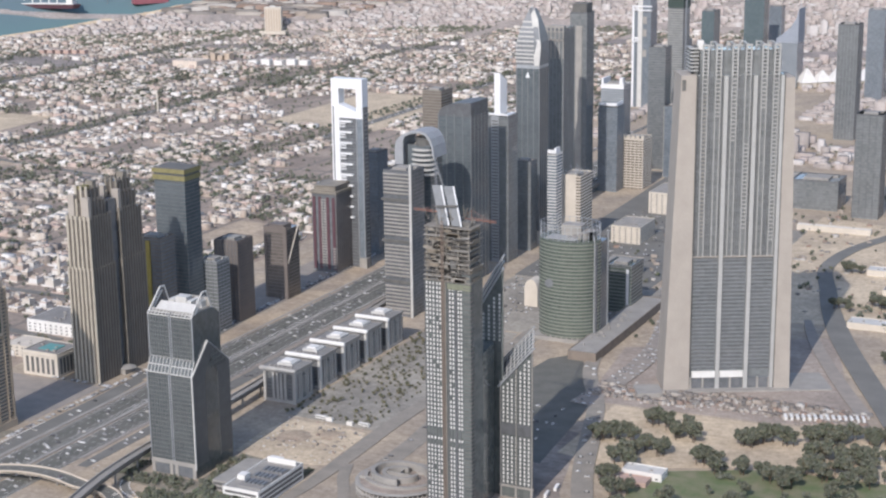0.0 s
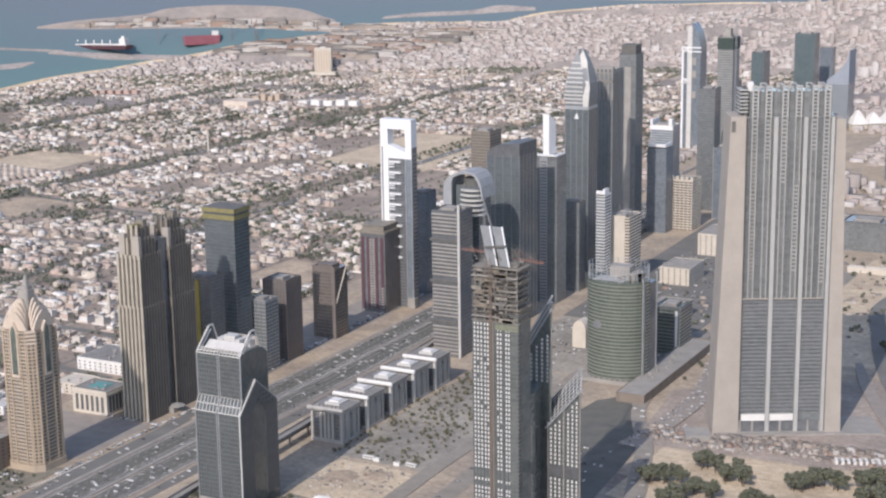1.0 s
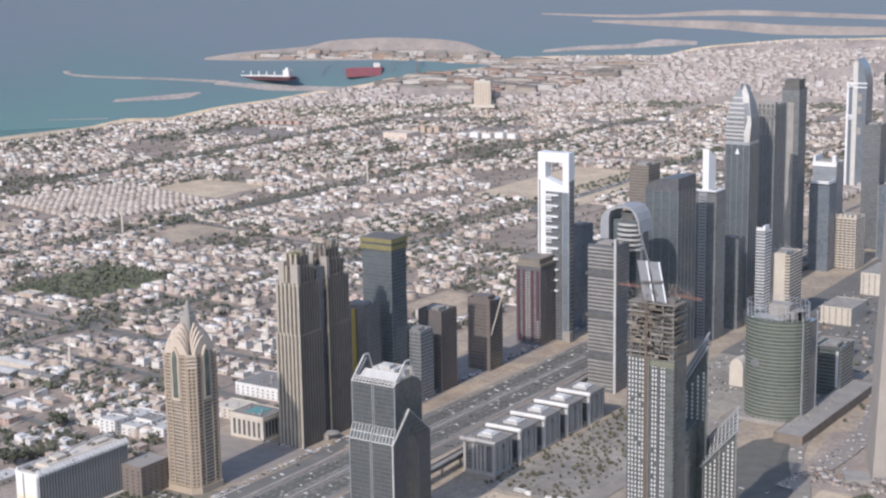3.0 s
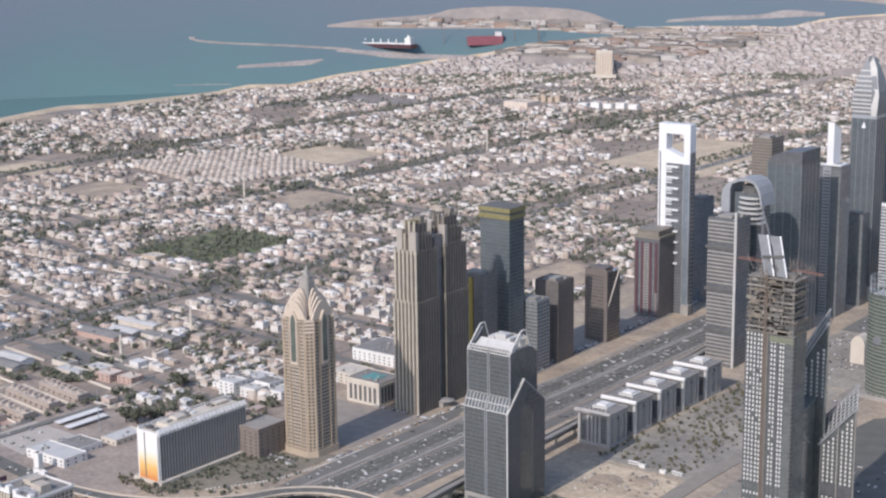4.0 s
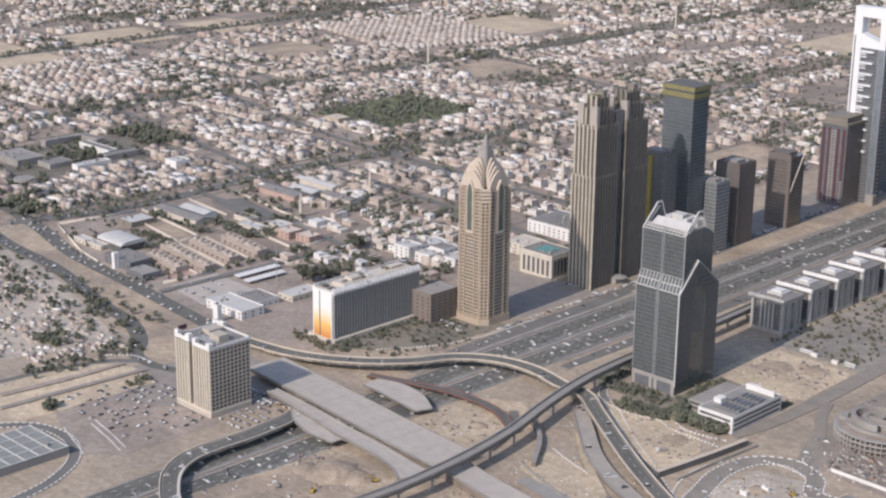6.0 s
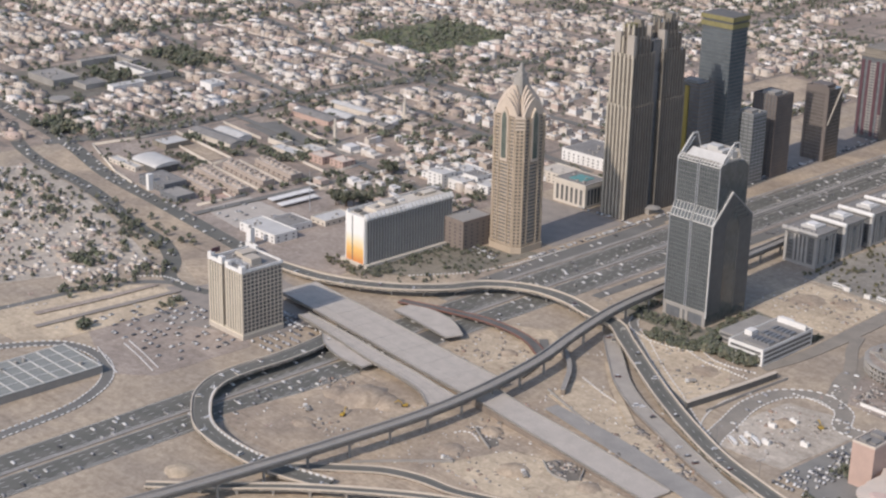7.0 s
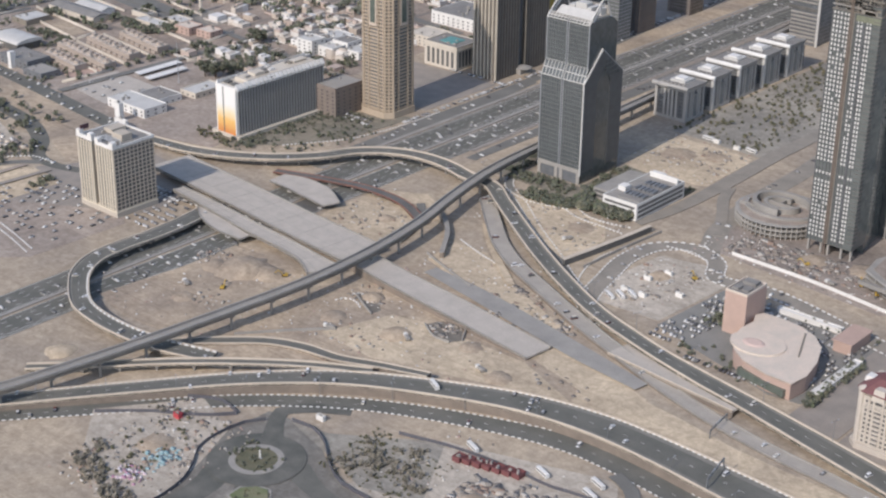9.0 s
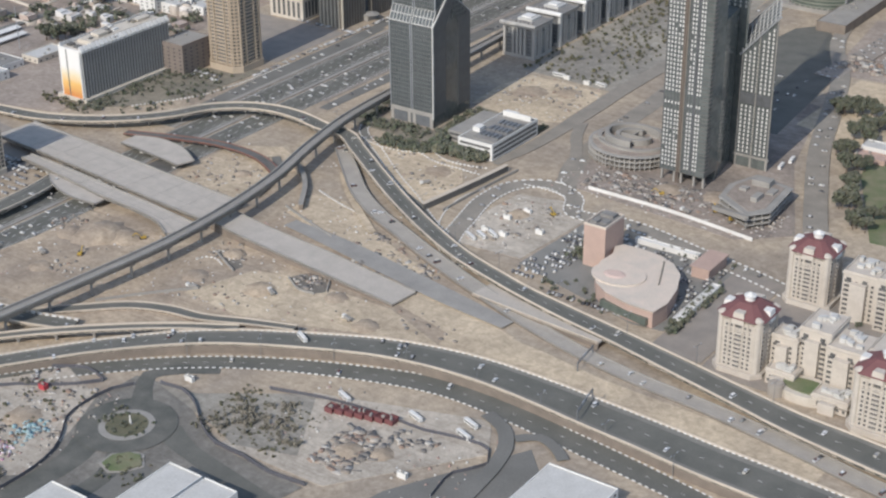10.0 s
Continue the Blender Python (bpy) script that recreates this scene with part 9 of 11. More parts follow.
patch("roundabout_apron", [(-626, 470), (-622, 410), (-560, 400), (-500, 440), (-478, 538), (-545, 542), (-572, 556), (-604, 576), (-638, 572), (-640, 525)], earth("dark_grey_dust", (0.27, 0.255, 0.225), (0.18, 0.172, 0.155), 0.5), "grey dusty ground round the roundabout")
patch("scrub_ground", [(-618, 572), (-592, 578), (-533, 618), (-500, 560), (-538, 548), (-560, 556)], GREY_DUST, "dry scrub ground beside the works yard")
patch("yard", [(-690, 470), (-640, 440), (-612, 460), (-625, 505), (-640, 540), (-680, 555), (-720, 500)], YARD_SAND, "rough soil yard with stacked materials")
patch("access_apron", [(-600, 380), (-545, 380), (-545, 500), (-575, 508)], OLD_ASPHALT, "asphalt apron between the halls", "road")
patch("access_apron", [(-480, 380), (-376, 380), (-376, 620), (-395, 640), (-440, 560)], OLD_ASPHALT, "asphalt apron between the halls", "road")
patch("apartment_street", [(-397, 780), (-360, 780), (-360, 905), (-397, 905)], PAVING, "pinkish paved street beside the apartments", "road")
patch("apartment_grounds", rect(-358, -190, 772, 925), PAVING, "paved grounds of the apartment buildings")
patch("frontage", rect(-1000, -936, 1240, 1760), PAVING, "paved frontage with parked cars before the towers", "pavement")
patch("far_lot", rect(-1622, -1378, 2525, 2945), PALE_SAND, "wide empty pale sand lot in the low city")
patch("far_lot", rect(-2232, -2038, 2268, 2432), PALE_SAND, "empty tan sand lot among villas")
patch("far_lot", rect(-1208, -1102, 1688, 1812), SOIL, "empty tan lot behind the towers")
patch("far_lot", rect(-2700, -2352, 1352, 1478), PALE_SAND, "empty tan sand lot among villas")
patch("far_lot", rect(-2600, -2442, 1562, 1758), PALE_SAND, "empty tan sand lot among villas")
# dark lot outlined by the towers' ground shadow, standing in for it
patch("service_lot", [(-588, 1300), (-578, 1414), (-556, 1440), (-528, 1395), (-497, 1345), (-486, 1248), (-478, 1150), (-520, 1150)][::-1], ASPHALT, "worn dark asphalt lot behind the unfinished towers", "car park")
patch("east_yard", [(-298, 1702), (-330, 2070), (-494, 2058), (-440, 1800), (-364, 1673)], GREY_DUST, "grey-brown yard beyond the big tower")
low_block("boundary_hall", "long low white boundary hall beyond the road", "hall", -486, -388, 2064, 2074, 7, CREAM, PALE_ROOF, False)
patch("east_lot", [(-470, 1620), (-350, 1640), (-200, 1800), (-250, 2100), (-470, 2150)], PALE_SAND, "pale construction lot beyond the big tower")
_, east_road = band("side_road", [(-120, 1090, 20), (-232, 1379, 24), (-280, 1490, 24), (-330, 1614, 24), (-378, 1774, 20), (-404, 1890, 18), (-398, 1960, 18), (-366, 2058, 18), (-240, 2250, 18)], OLD_ASPHALT, "worn asphalt road curving past the big tower")
band("pavement", [(-254, 1372, 15), (-306, 1480, 14), (-352, 1590, 12), (-372, 1650, 8)], PAVING, "pale paved edge of the road past the big tower", "pavement")
low_block("office_building", "long low white building among trees", "building", -328, -286, 1640, 1664, 6, CREAM, PALE_ROOF, False)
low_block("office_building", "low white building beyond the road", "building", -352, -322, 1862, 1884, 7, CREAM, PALE_ROOF, False)
low_block("office_building", "low white building beyond the road", "building", -318, -290, 1782, 1804, 6, CREAM, DARK_ROOF, False)
_, index_road = band("side_road", [(-340, 915, 16), (-374, 988, 18), (-405, 1061, 18), (-435, 1138, 18), (-462, 1228, 18), (-486, 1305, 16), (-528, 1400, 14), (-545, 1500, 14), (-550, 1665, 14), (-580, 2200, 14)], DUSTY_ROAD, "pale dusty asphalt street between the building site and the park")
patch("park_floor", rect(-1767, -1608, 1502, 1708), LAWN, "shaded floor of a wooded park")

band("promenade", [(-500, 1300, 22), (-490, 1380, 22), (-488, 1462, 22), (-512, 1602, 20), (-530, 1720, 18)], PAVING, "pale paved promenade with parked cars", "pavement", z=0.2)
patch("street_ground", [(-738, 1484), (-640, 1484), (-622, 1520), (-560, 1530), (-548, 1698), (-738, 1698)], GREY_DUST, "dusty grey ground with parked cars behind the offices", "ground")
patch("street_ground", [(-740, 1700), (-570, 1700), (-560, 2450), (-760, 2450)], OLD_ASPHALT, "worn asphalt and dust between the rear towers", "road")

PLANTED = earth("planted_ground", (0.27, 0.245, 0.195), (0.20, 0.19, 0.155), 0.4)
patch("planted_ground", [(-1032, 868), (-1004, 866), (-960, 905), (-938, 960), (-932, 1030), (-980, 1006), (-1004, 980)], PLANTED, "dark planted ground before the long hotel", "planting")
patch("planted_ground", [(-800, 975), (-716, 972), (-690, 985), (-690, 1062), (-718, 1066), (-718, 998), (-778, 998), (-800, 1060)], PLANTED, "dark planted ground round the arched tower", "planting")
patch("underpass_floor", [(-644, 725), (-642, 733), (-633, 741), (-622, 738), (-611, 722), (-616, 716), (-626, 715)][::-1], PIT_FLOOR, "dark concrete floor of an unfinished underpass")
band("unfinished_roadbed", [(-700, 791, 12), (-646, 783, 17), (-591, 772, 18), (-530, 760, 17), (-484, 752, 12)], CONCRETE, "grey unfinished road bed beside the ramp", z=0.3)
arc = [(*p[:2], 1, 0.0) for p in smooth([(-774, 878, 1), (-755, 868, 1), (-734, 849, 1), (-709, 814, 1)])]
setting("ramp_wall", strip(Shape(), arc, -1.6, 1.6, -0.2, 4.5), EARTH_WALL, "curved unfinished ramp wall of brown concrete", "wall")
setting("ramp_coping", strip(Shape(), arc, -1.9, 1.9, 4.5, 5.0), CONCRETE, "pale coping of the ramp wall", "wall")

# more ramps of the interchange
viaduct("bridge_flank", [(-908, 756, 16, 5.5), (-885, 742, 20, 6.5), (-862, 736, 22, 6.5), (-836, 735, 18, 6)], DECK, "curved flank of an unfinished bridge", parapet=CONCRETE, thick=1.2, rail=0.5, piers=26)
viaduct("bridge_flank", [(-908, 832, 18, 5.5), (-884, 833, 26, 6.5), (-860, 830, 26, 6.5), (-834, 822, 16, 6)], DECK, "curved flank of an unfinished bridge", parapet=CONCRETE, thick=1.2, rail=0.5, piers=26)
viaduct("unfinished_ramp", [(-925, 846, 8, 3), (-880, 858, 8, 4.5), (-833, 868, 9, 5), (-795, 866, 9, 4), (-760, 850, 9, 2)], DARK_CONCRETE, "curving unfinished ramp with rusty edge beams", parapet=RED_STEEL, thick=1.0, rail=0.5, piers=22)
viaduct("slip_ramp", [(-790, 500, 8, 4), (-758, 530, 8, 5), (-726, 563, 8, 6), (-692, 592, 8, 7), (-656, 620, 8, 7), (-618, 643, 8, 7)], ASPHALT, "narrow raised slip ramp with beige barriers", thick=1.0, piers=24)
viaduct("slip_road", [(-752, 590, 9, 1.2), (-728, 614, 10, 1.2), (-703, 635, 10, 1.2), (-680, 644, 10, 1.2), (-655, 646, 9, 2.5), (-622, 655, 8, 5), (-588, 664, 7, 6.9)], ASPHALT, "short curving asphalt slip road with pale edges", thick=0.6, rail=0.7, solid=True)
band("slip_road", [(-790, 880, 7), (-772, 862, 7), (-760, 838, 7), (-752, 812, 6)], OLD_ASPHALT, "short curving asphalt slip road")
band("site_track", [(-1103, 600, 7), (-1097, 654, 7), (-1094, 714, 5)], DUST, "dark wheel track in the sand", z=0.2)
band("site_track", [(-1078, 586, 6), (-1074, 651, 6), (-1069, 721, 5)], PAVING, "pale wheel track in the sand", z=0.2)
band("site_track", [(-436, 656, 9), (-420, 649, 9), (-408, 633, 9), (-403, 615, 9), (-400, 590, 9), (-398, 540, 9)], OLD_ASPHALT, "worn track round the works yard", z=0.2)
band("site_track", [(-408, 643, 7), (-397, 652, 7), (-384, 648, 7), (-374, 640, 7)], OLD_ASPHALT, "worn track round the works yard", z=0.2)
band("site_track", [(-640, 812, 6), (-670, 835, 6), (-700, 860, 6), (-725, 885, 6)], PALE_SAND, "sandy site track", z=0.2)
for pts_ in ([(-730, 625, 1.2), (-708, 652, 1.2), (-685, 677, 1.2)], [(-722, 812, 1.0), (-690, 800, 1.0), (-660, 790, 1.0)], [(-620, 872, 1.2), (-618, 920, 1.2), (-614, 966, 1.2)]):
    line = [(*p[:3], 0.0) for p in smooth(pts_)]
    setting("low_wall", strip(Shape(), line, -0.4, 0.4, -0.2, 2.2), CONCRETE, "low concrete wall on the site", "wall")


def fence(points, mat, label, high=2.6, thick=0.25):
    line = [(*p, 1, 0.0) for p in [tuple(q) for q in points]]
    line = smooth(line, 8)
    t = thing("fence", label, "fence", 0, 0)
    part("boarding", strip(Shape(), line, -thick / 2, thick / 2, -0.1, high), mat, t)
    me = Shape().box(-0.12, 0.12, -0.12, 0.12, 0, high + 0.2).mesh("post", STEEL)
    for p in line[::2]:
        part("post", me, STEEL, t, at=(float(p[0]), float(p[1]), 0))
    return t


NAVY = material("dark_hoarding", (0.085, 0.085, 0.10), 0.7, second=(0.12, 0.12, 0.135), size=6)
retaining = [(*p[:2], 1, 0.0) for p in smooth([(-634, 866, 1), (-629, 900, 1), (-624, 940, 1), (-622, 962, 1)])]
setting("underpass_wall", strip(Shape(), retaining, -1.5, 1.5, -0.2, 5.0), DARK_CONCRETE, "dark concrete retaining wall of an underpass", "wall")
setting("underpass_coping", strip(Shape(), retaining, -1.8, 1.8, 5.0, 5.5), BEIGE_WALL, "pale coping of the retaining wall", "wall")
fence([(-551, 968), (-477, 965), (-408, 955)], WHITE_PAINT, "white site hoarding round the building site", 3.0)
fence([(-613, 442), (-613, 467), (-617, 485), (-626, 500), (-637, 514), (-640, 531), (-638, 552), (-631, 563)], NAVY, "dark hoarding along the yard", 2.6)
fence([(-619, 573), (-604, 575), (-586, 568), (-571, 556), (-547, 543), (-525, 542), (-505, 538), (-478, 540)], NAVY, "dark blue hoarding along the scrub ground", 2.8)
fence([(-560, 606), (-524, 616), (-497, 620), (-477, 621), (-456, 621), (-439, 625), (-414, 625), (-407, 613), (-418, 595), (-415, 570)], NAVY, "dark hoarding round the works yard", 2.4)
fence([(-690, 548), (-668, 560), (-650, 556)], NAVY, "dark hoarding along the yard", 2.6)

# ---- trees, hedges and scrub ----
def tree(seed, h, label):
    """A broad tree: tapered trunk, limbs, and a crown of many leaf clumps."""
    r = np.random.default_rng(seed)
    t = thing("tree", label, "tree", 0, 0, -50, group="park trees")
    trunk = Shape().prism(circle(0.35, 7), 0, h * 0.45, taper=0.6)
    for k in range(5):
        a = 2 * math.pi * k / 5 + r.uniform(-0.4, 0.4)
        trunk.beam((0, 0, h * 0.35), (math.cos(a) * h * 0.28, math.sin(a) * h * 0.28, h * r.uniform(0.55, 0.75)), 0.22)
    part("trunk", trunk, TRUNK, t)
    v, f = [], []
    lobes = [(math.cos(a) * h * 0.26 * q, math.sin(a) * h * 0.26 * q, h * (0.5 + 0.3 * r.random())) for a, q in zip(r.uniform(0, 6.28, 9), r.uniform(0.2, 1.3, 9))]
    for cx, cy, cz in lobes:
        for _k in range(44):
            d = r.normal(size=3)
            d /= np.linalg.norm(d)
            p = np.array((cx, cy, cz)) + d * h * 0.17 * r.uniform(0.5, 1.05)
            a, b = r.normal(size=3), r.normal(size=3)
            a /= np.linalg.norm(a)
            b -= a * (a @ b)
            b /= np.linalg.norm(b)
            s = h * r.uniform(0.045, 0.085)
            k = len(v)
            v += [tuple(p + a * s), tuple(p + b * s), tuple(p - a * s), tuple(p - b * s), tuple(p + np.cross(a, b) * s * 0.6)]
            f += [(k, k + 1, k + 4), (k + 1, k + 2, k + 4), (k + 2, k + 3, k + 4), (k + 3, k, k + 4)]
    crown = Shape()
    crown.v, crown.f = v, f
    part("crown", crown, FOLIAGE, t)
    return t


kinds = [tree(20 + k, h, "dusty dark green park tree with a broad crown") for k, h in enumerate((14, 17, 12, 15))]
spots = []
GROVES = ((-431, 1231, 5, 8), (-413, 1272, 8, 11), (-383, 1252, 8, 10), (-407, 1215, 4, 7), (-330, 1262, 11, 8), (-318, 1276, 5, 7), (-300, 1272, 3, 5), (-390, 1207, 3, 5), (-277, 1291, 8, 9), (-258, 1298, 9, 10), (-239, 1307, 8, 10), (-222, 1312, 5, 10), (-269, 1252, 6, 10), (-245, 1256, 7, 12), (-222, 1256, 7, 12), (-283, 1187, 9, 10),
          (-319, 1195, 3, 5), (-350, 1205, 5, 6), (-336, 1187, 2, 4), (-412, 1172, 6, 6), (-451, 1222, 5, 7), (-246, 1213, 6, 11), (-221, 1216, 6, 12), (-269, 1222, 4, 9), (-300, 1130, 5, 14), (-345, 1085, 4, 12), (-396, 1115, 5, 6), (-386, 1078, 4, 5), (-372, 1045, 4, 6), (-356, 1018, 4, 6), (-338, 1045, 5, 10), (-240, 1130, 4, 14), (-230, 1180, 5, 16), (-414, 1140, 4, 5), (-370, 1863, 4, 9), (-349, 1708, 5, 8), (-306, 1727, 5, 10), (-258, 1520, 3, 10), (-255, 1600, 5, 14), (-262, 1690, 4, 14), (-1166, 975, 3, 4), (-1153, 985, 3, 4), (-1206, 1086, 3, 6))
for cx, cy, n, sp in GROVES:
    for _k in range(n + 1):
        spots.append((cx + rng.normal(0, sp * 0.7), cy + rng.normal(0, sp * 0.7)))
for _k, (x, y) in enumerate(spots):
    s = rng.uniform(0.85, 1.3)
    q = copy_thing(kinds[_k % 4], pose(x, y, 0, 0, 0, rng.uniform(0, 360)))
    q.matrix_basis = q.matrix_basis @ Matrix.Scale(s, 4)
for ob in kinds:
    for o in (*ob.children_recursive, ob):
        bpy.data.objects.remove(o)


def scatter(n, x0, x1, y0, y1, h0, h1):
    return [(rng.uniform(x0, x1), rng.uniform(y0, y1), rng.uniform(h0, h1)) for _k in range(n)]


rows = []
for y in np.arange(1170, 1475, 7.0):
    for x in np.arange(-736, -646, 7.0):
        if rng.random() < 0.55 + 0.5 * noise.noise((x * 0.03, y * 0.02, 5.0)):
            rows.append((x + rng.normal(0, 1.5), y + rng.normal(0, 1.5), rng.uniform(1.4, 4.6)))
leafy("scrub", rows + scatter(240, -575, -510, 548, 602, 0.7, 2.0) + scatter(60, -680, -640, 450, 540, 1, 3) + scatter(30, -1060, -1000, 860, 880, 2, 4), SCRUB, "dry grey-green scrub and small bushes", 14)
green = scatter(130, -698, -646, 960, 972, 5, 9) + scatter(50, -700, -690, 968, 1000, 5, 9) + scatter(60, -790, -776, 985, 1040, 2, 4) + scatter(90, -776, -716, 975, 997, 2, 4.5) + scatter(70, -716, -696, 985, 1062, 2, 5) + scatter(110, -742, -694, 948, 966, 3, 5.5) + scatter(60, -650, -643, 1000, 1060, 2, 4)
green += scatter(40, -500, -424, 800, 835, 2, 4) + scatter(60, -398, -390, 800, 880, 3, 5) + scatter(40, -505, -492, 855, 900, 2, 5) + scatter(30, -470, -400, 905, 912, 2, 4) + scatter(40, -620, -588, 517, 541, 1.5, 3) + scatter(30, -580, -556, 480, 500, 1, 2.5)
green += scatter(120, -1005, -985, 860, 1000, 1.5, 4) + scatter(60, -985, -930, 930, 1000, 1.5, 3.5) + scatter(90, -1480, -1180, 620, 780, 3, 7) + scatter(26, -1200, -1168, 690, 720, 4, 8) + scatter(8, -1054, -1046, 608, 622, 6, 9) + scatter(8, -1056, -1044, 688, 710, 4, 6) + scatter(160, -1490, -1150, 740, 812, 3, 7) + scatter(60, -1140, -1110, 640, 750, 3, 6) + scatter(110, -1030, -940, 872, 1000, 1.5, 4.5)
green += scatter(14, -1175, -1150, 990, 1040, 6, 9) + scatter(26, -1470, -1360, 1000, 1012, 5, 8) + scatter(9, -1392, -1376, 1064, 1090, 6, 9) + scatter(8, -1352, -1336, 1085, 1105, 6, 9) + scatter(30, -1400, -1300, 1022, 1046, 5, 8) + scatter(16, -1338, -1300, 1050, 1072, 5, 8) + scatter(60, -1500, -1330, 1120, 1240, 4, 9) + scatter(50, -1495, -1300, 880, 960, 3, 6) + scatter(30, -1300, -1246, 850, 900, 3, 5) + scatter(24, -1420, -1350, 936, 960, 4, 7) + scatter(26, -1352, -1246, 918, 926, 3, 5) + scatter(20, -1250, -1240, 940, 1040, 4, 7) + scatter(140, -1240, -1060, 990, 1110, 3, 7) + scatter(90, -1850, -1738, 1196, 1262, 7, 11) + scatter(80, -1866, -1700, 990, 1176, 5, 10) + scatter(46, -1618, -1566, 892, 930, 7, 11) + scatter(34, -1800, -1740, 1080, 1124, 6, 9) + scatter(20, -1690, -1570, 950, 1000, 6, 10) + scatter(70, -1205, -1100, 1820, 1960, 4, 8) + scatter(60, -1060, -1000, 1240, 1330, 3, 6) + scatter(60, -300, -200, 840, 880, 2, 5)
green += scatter(170, -720, -400, 1490, 2400, 3, 6) + scatter(160, -480, -120, 1700, 3200, 3, 7) + scatter(40, -340, -190, 1085, 1200, 4, 8) + scatter(60, -225, -90, 1340, 1620, 5, 11) + scatter(50, -330, -120, 1640, 1780, 4, 9)
leafy("hedges", green, FOLIAGE, "hedges and small trees between buildings and roads", 14)
# the nursery: huts, frames and plant stacks
rows = []
for _k in range(1500):
    x, y = rng.uniform(-1490, -1130), rng.uniform(612, 810)
    if y > 745 - (x + 1150) * 0.19 or (x > -1190 and y < 660) or rng.random() < 0.1 or (x * 0.9 + y) % 46 < 7:
        continue
    w, d = rng.uniform(1.5, 6), rng.uniform(1.5, 6)
    rows.append((x - w / 2, x + w / 2, y - d / 2, y + d / 2, 0, rng.uniform(0.6, 2.8), rng.uniform(0, 1.5)))
blocks("nursery_huts", rows, HOUSE, "small pale huts and stacks of a plant nursery", "huts")

# the compounds beside the crossing road: sheds, annexes, courts and boundary walls
rows, edges = [], []
for x in np.arange(-1500, -1075, 24.0):
    for y in np.arange(880, 1250, 22.0):
        px, py = x + rng.normal(0, 4), y + rng.normal(0, 4)
        if rng.random() < 0.15 or py < 1000 or (px < -1235 and py < 1108) or (px < -1325 and py < 1218) or abs(py - np.interp(px, [-1520, -1075], [1306, 1262])) < 16 or (px > -1195 and 1090 < py < 1165):
            continue
        w, d, h = rng.uniform(5, 16), rng.uniform(5, 15), rng.uniform(3, 7)
        t = thing("compound_building", "low flat-roofed building in a walled compound", "building", float(px), float(py), group="compound buildings")
        part("main_block", Shape().box(-w / 2, w / 2, -d / 2, d / 2, 0, h), HOUSE_ONE, t)
        if rng.random() < 0.7:
            part("roof_room", Shape().box(-w / 2 + 0.3, w * 0.05, -d / 2 + 0.3, d * 0.2, h, h + rng.uniform(0.8, 3)), HOUSE_ONE, t)
        if rng.random() < 0.5:
            edges.append((px - 12, px + 12, py - 10.6, py - 10.2, 0, 2.4, 0))
        if rng.random() < 0.4:
            edges.append((px - 11.8, px - 11.4, py - 10, py + 10, 0, 2.4, 0))
blocks("compound_walls", edges, HOUSE, "pale boundary walls of the compounds", "walls")
band("side_road", [(-1520, 1105, 9), (-1300, 1092, 9), (-1070, 1068, 9)], OLD_ASPHALT, "worn asphalt street between the compounds")
band("side_road", [(-1232, 850, 9), (-1226, 1000, 9), (-1216, 1240, 9)], OLD_ASPHALT, "worn asphalt street between the compounds")
long_walls = []
for xa, ya, xb, yb in ((-1505, 905, -1400, 868), (-1400, 868, -1356, 860), (-1505, 905, -1490, 1000), (-1490, 1008, -1361, 992), (-1361, 992, -1358, 965), (-1450, 978, -1358, 963), (-1348, 924, -1252, 910), (-1352, 960, -1250, 946), (-1350, 994, -1250, 980), (-1490, 1075, -1406, 1066), (-1490, 1140, -1330, 1114), (-1480, 1146, -1475, 1240), (-1252, 868, -1246, 925), (-1240, 1036, -1330, 1048), (-1322, 1048, -1328, 1100), (-1250, 1040, -1256, 1096)):
    length, turn = math.hypot(xb - xa, yb - ya), math.atan2(yb - ya, xb - xa)
    mx, my = (xa + xb) / 2, (ya + yb) / 2
    long_walls.append((mx - length / 2, mx + length / 2, my - 0.35, my + 0.35, 0, 2.8, turn))
blocks("boundary_walls", long_walls, CREAM, "long pale boundary walls between the compounds", "walls")
patch("forecourt", [(-1240, 868), (-1172, 858), (-1170, 922), (-1243, 926)], DECK, "flat grey forecourt", "car park")
patch("sand_lot", [(-1214, 994), (-1204, 1012), (-1190, 1060), (-1224, 1074), (-1236, 1010)][::-1], YARD_SAND, "bare sandy lot beside the parking canopies")
patch("brown_court", [(-1444, 982), (-1373, 968), (-1371, 988), (-1452, 1003)], SOIL, "bare brown court inside walls", "court")
patch("brown_court", [(-1280, 886), (-1250, 882), (-1250, 916), (-1280, 918)], PINK_STONE, "reddish walled yard", "court")
patch("playing_court", [(-1456, 1128), (-1338, 1106), (-1335, 1078), (-1406, 1082), (-1470, 1090)][::-1], OLD_ASPHALT, "grey-green playing court with trees", "court")
patch("playing_court", [(-1500, 912), (-1445, 902), (-1445, 950), (-1488, 990)], DUST, "grey flat yard beside the vaulted hall", "court")
patch("school_court", rect(-1350, -1290, 1100, 1135), GREY_DUST, "grey playing court", "court")

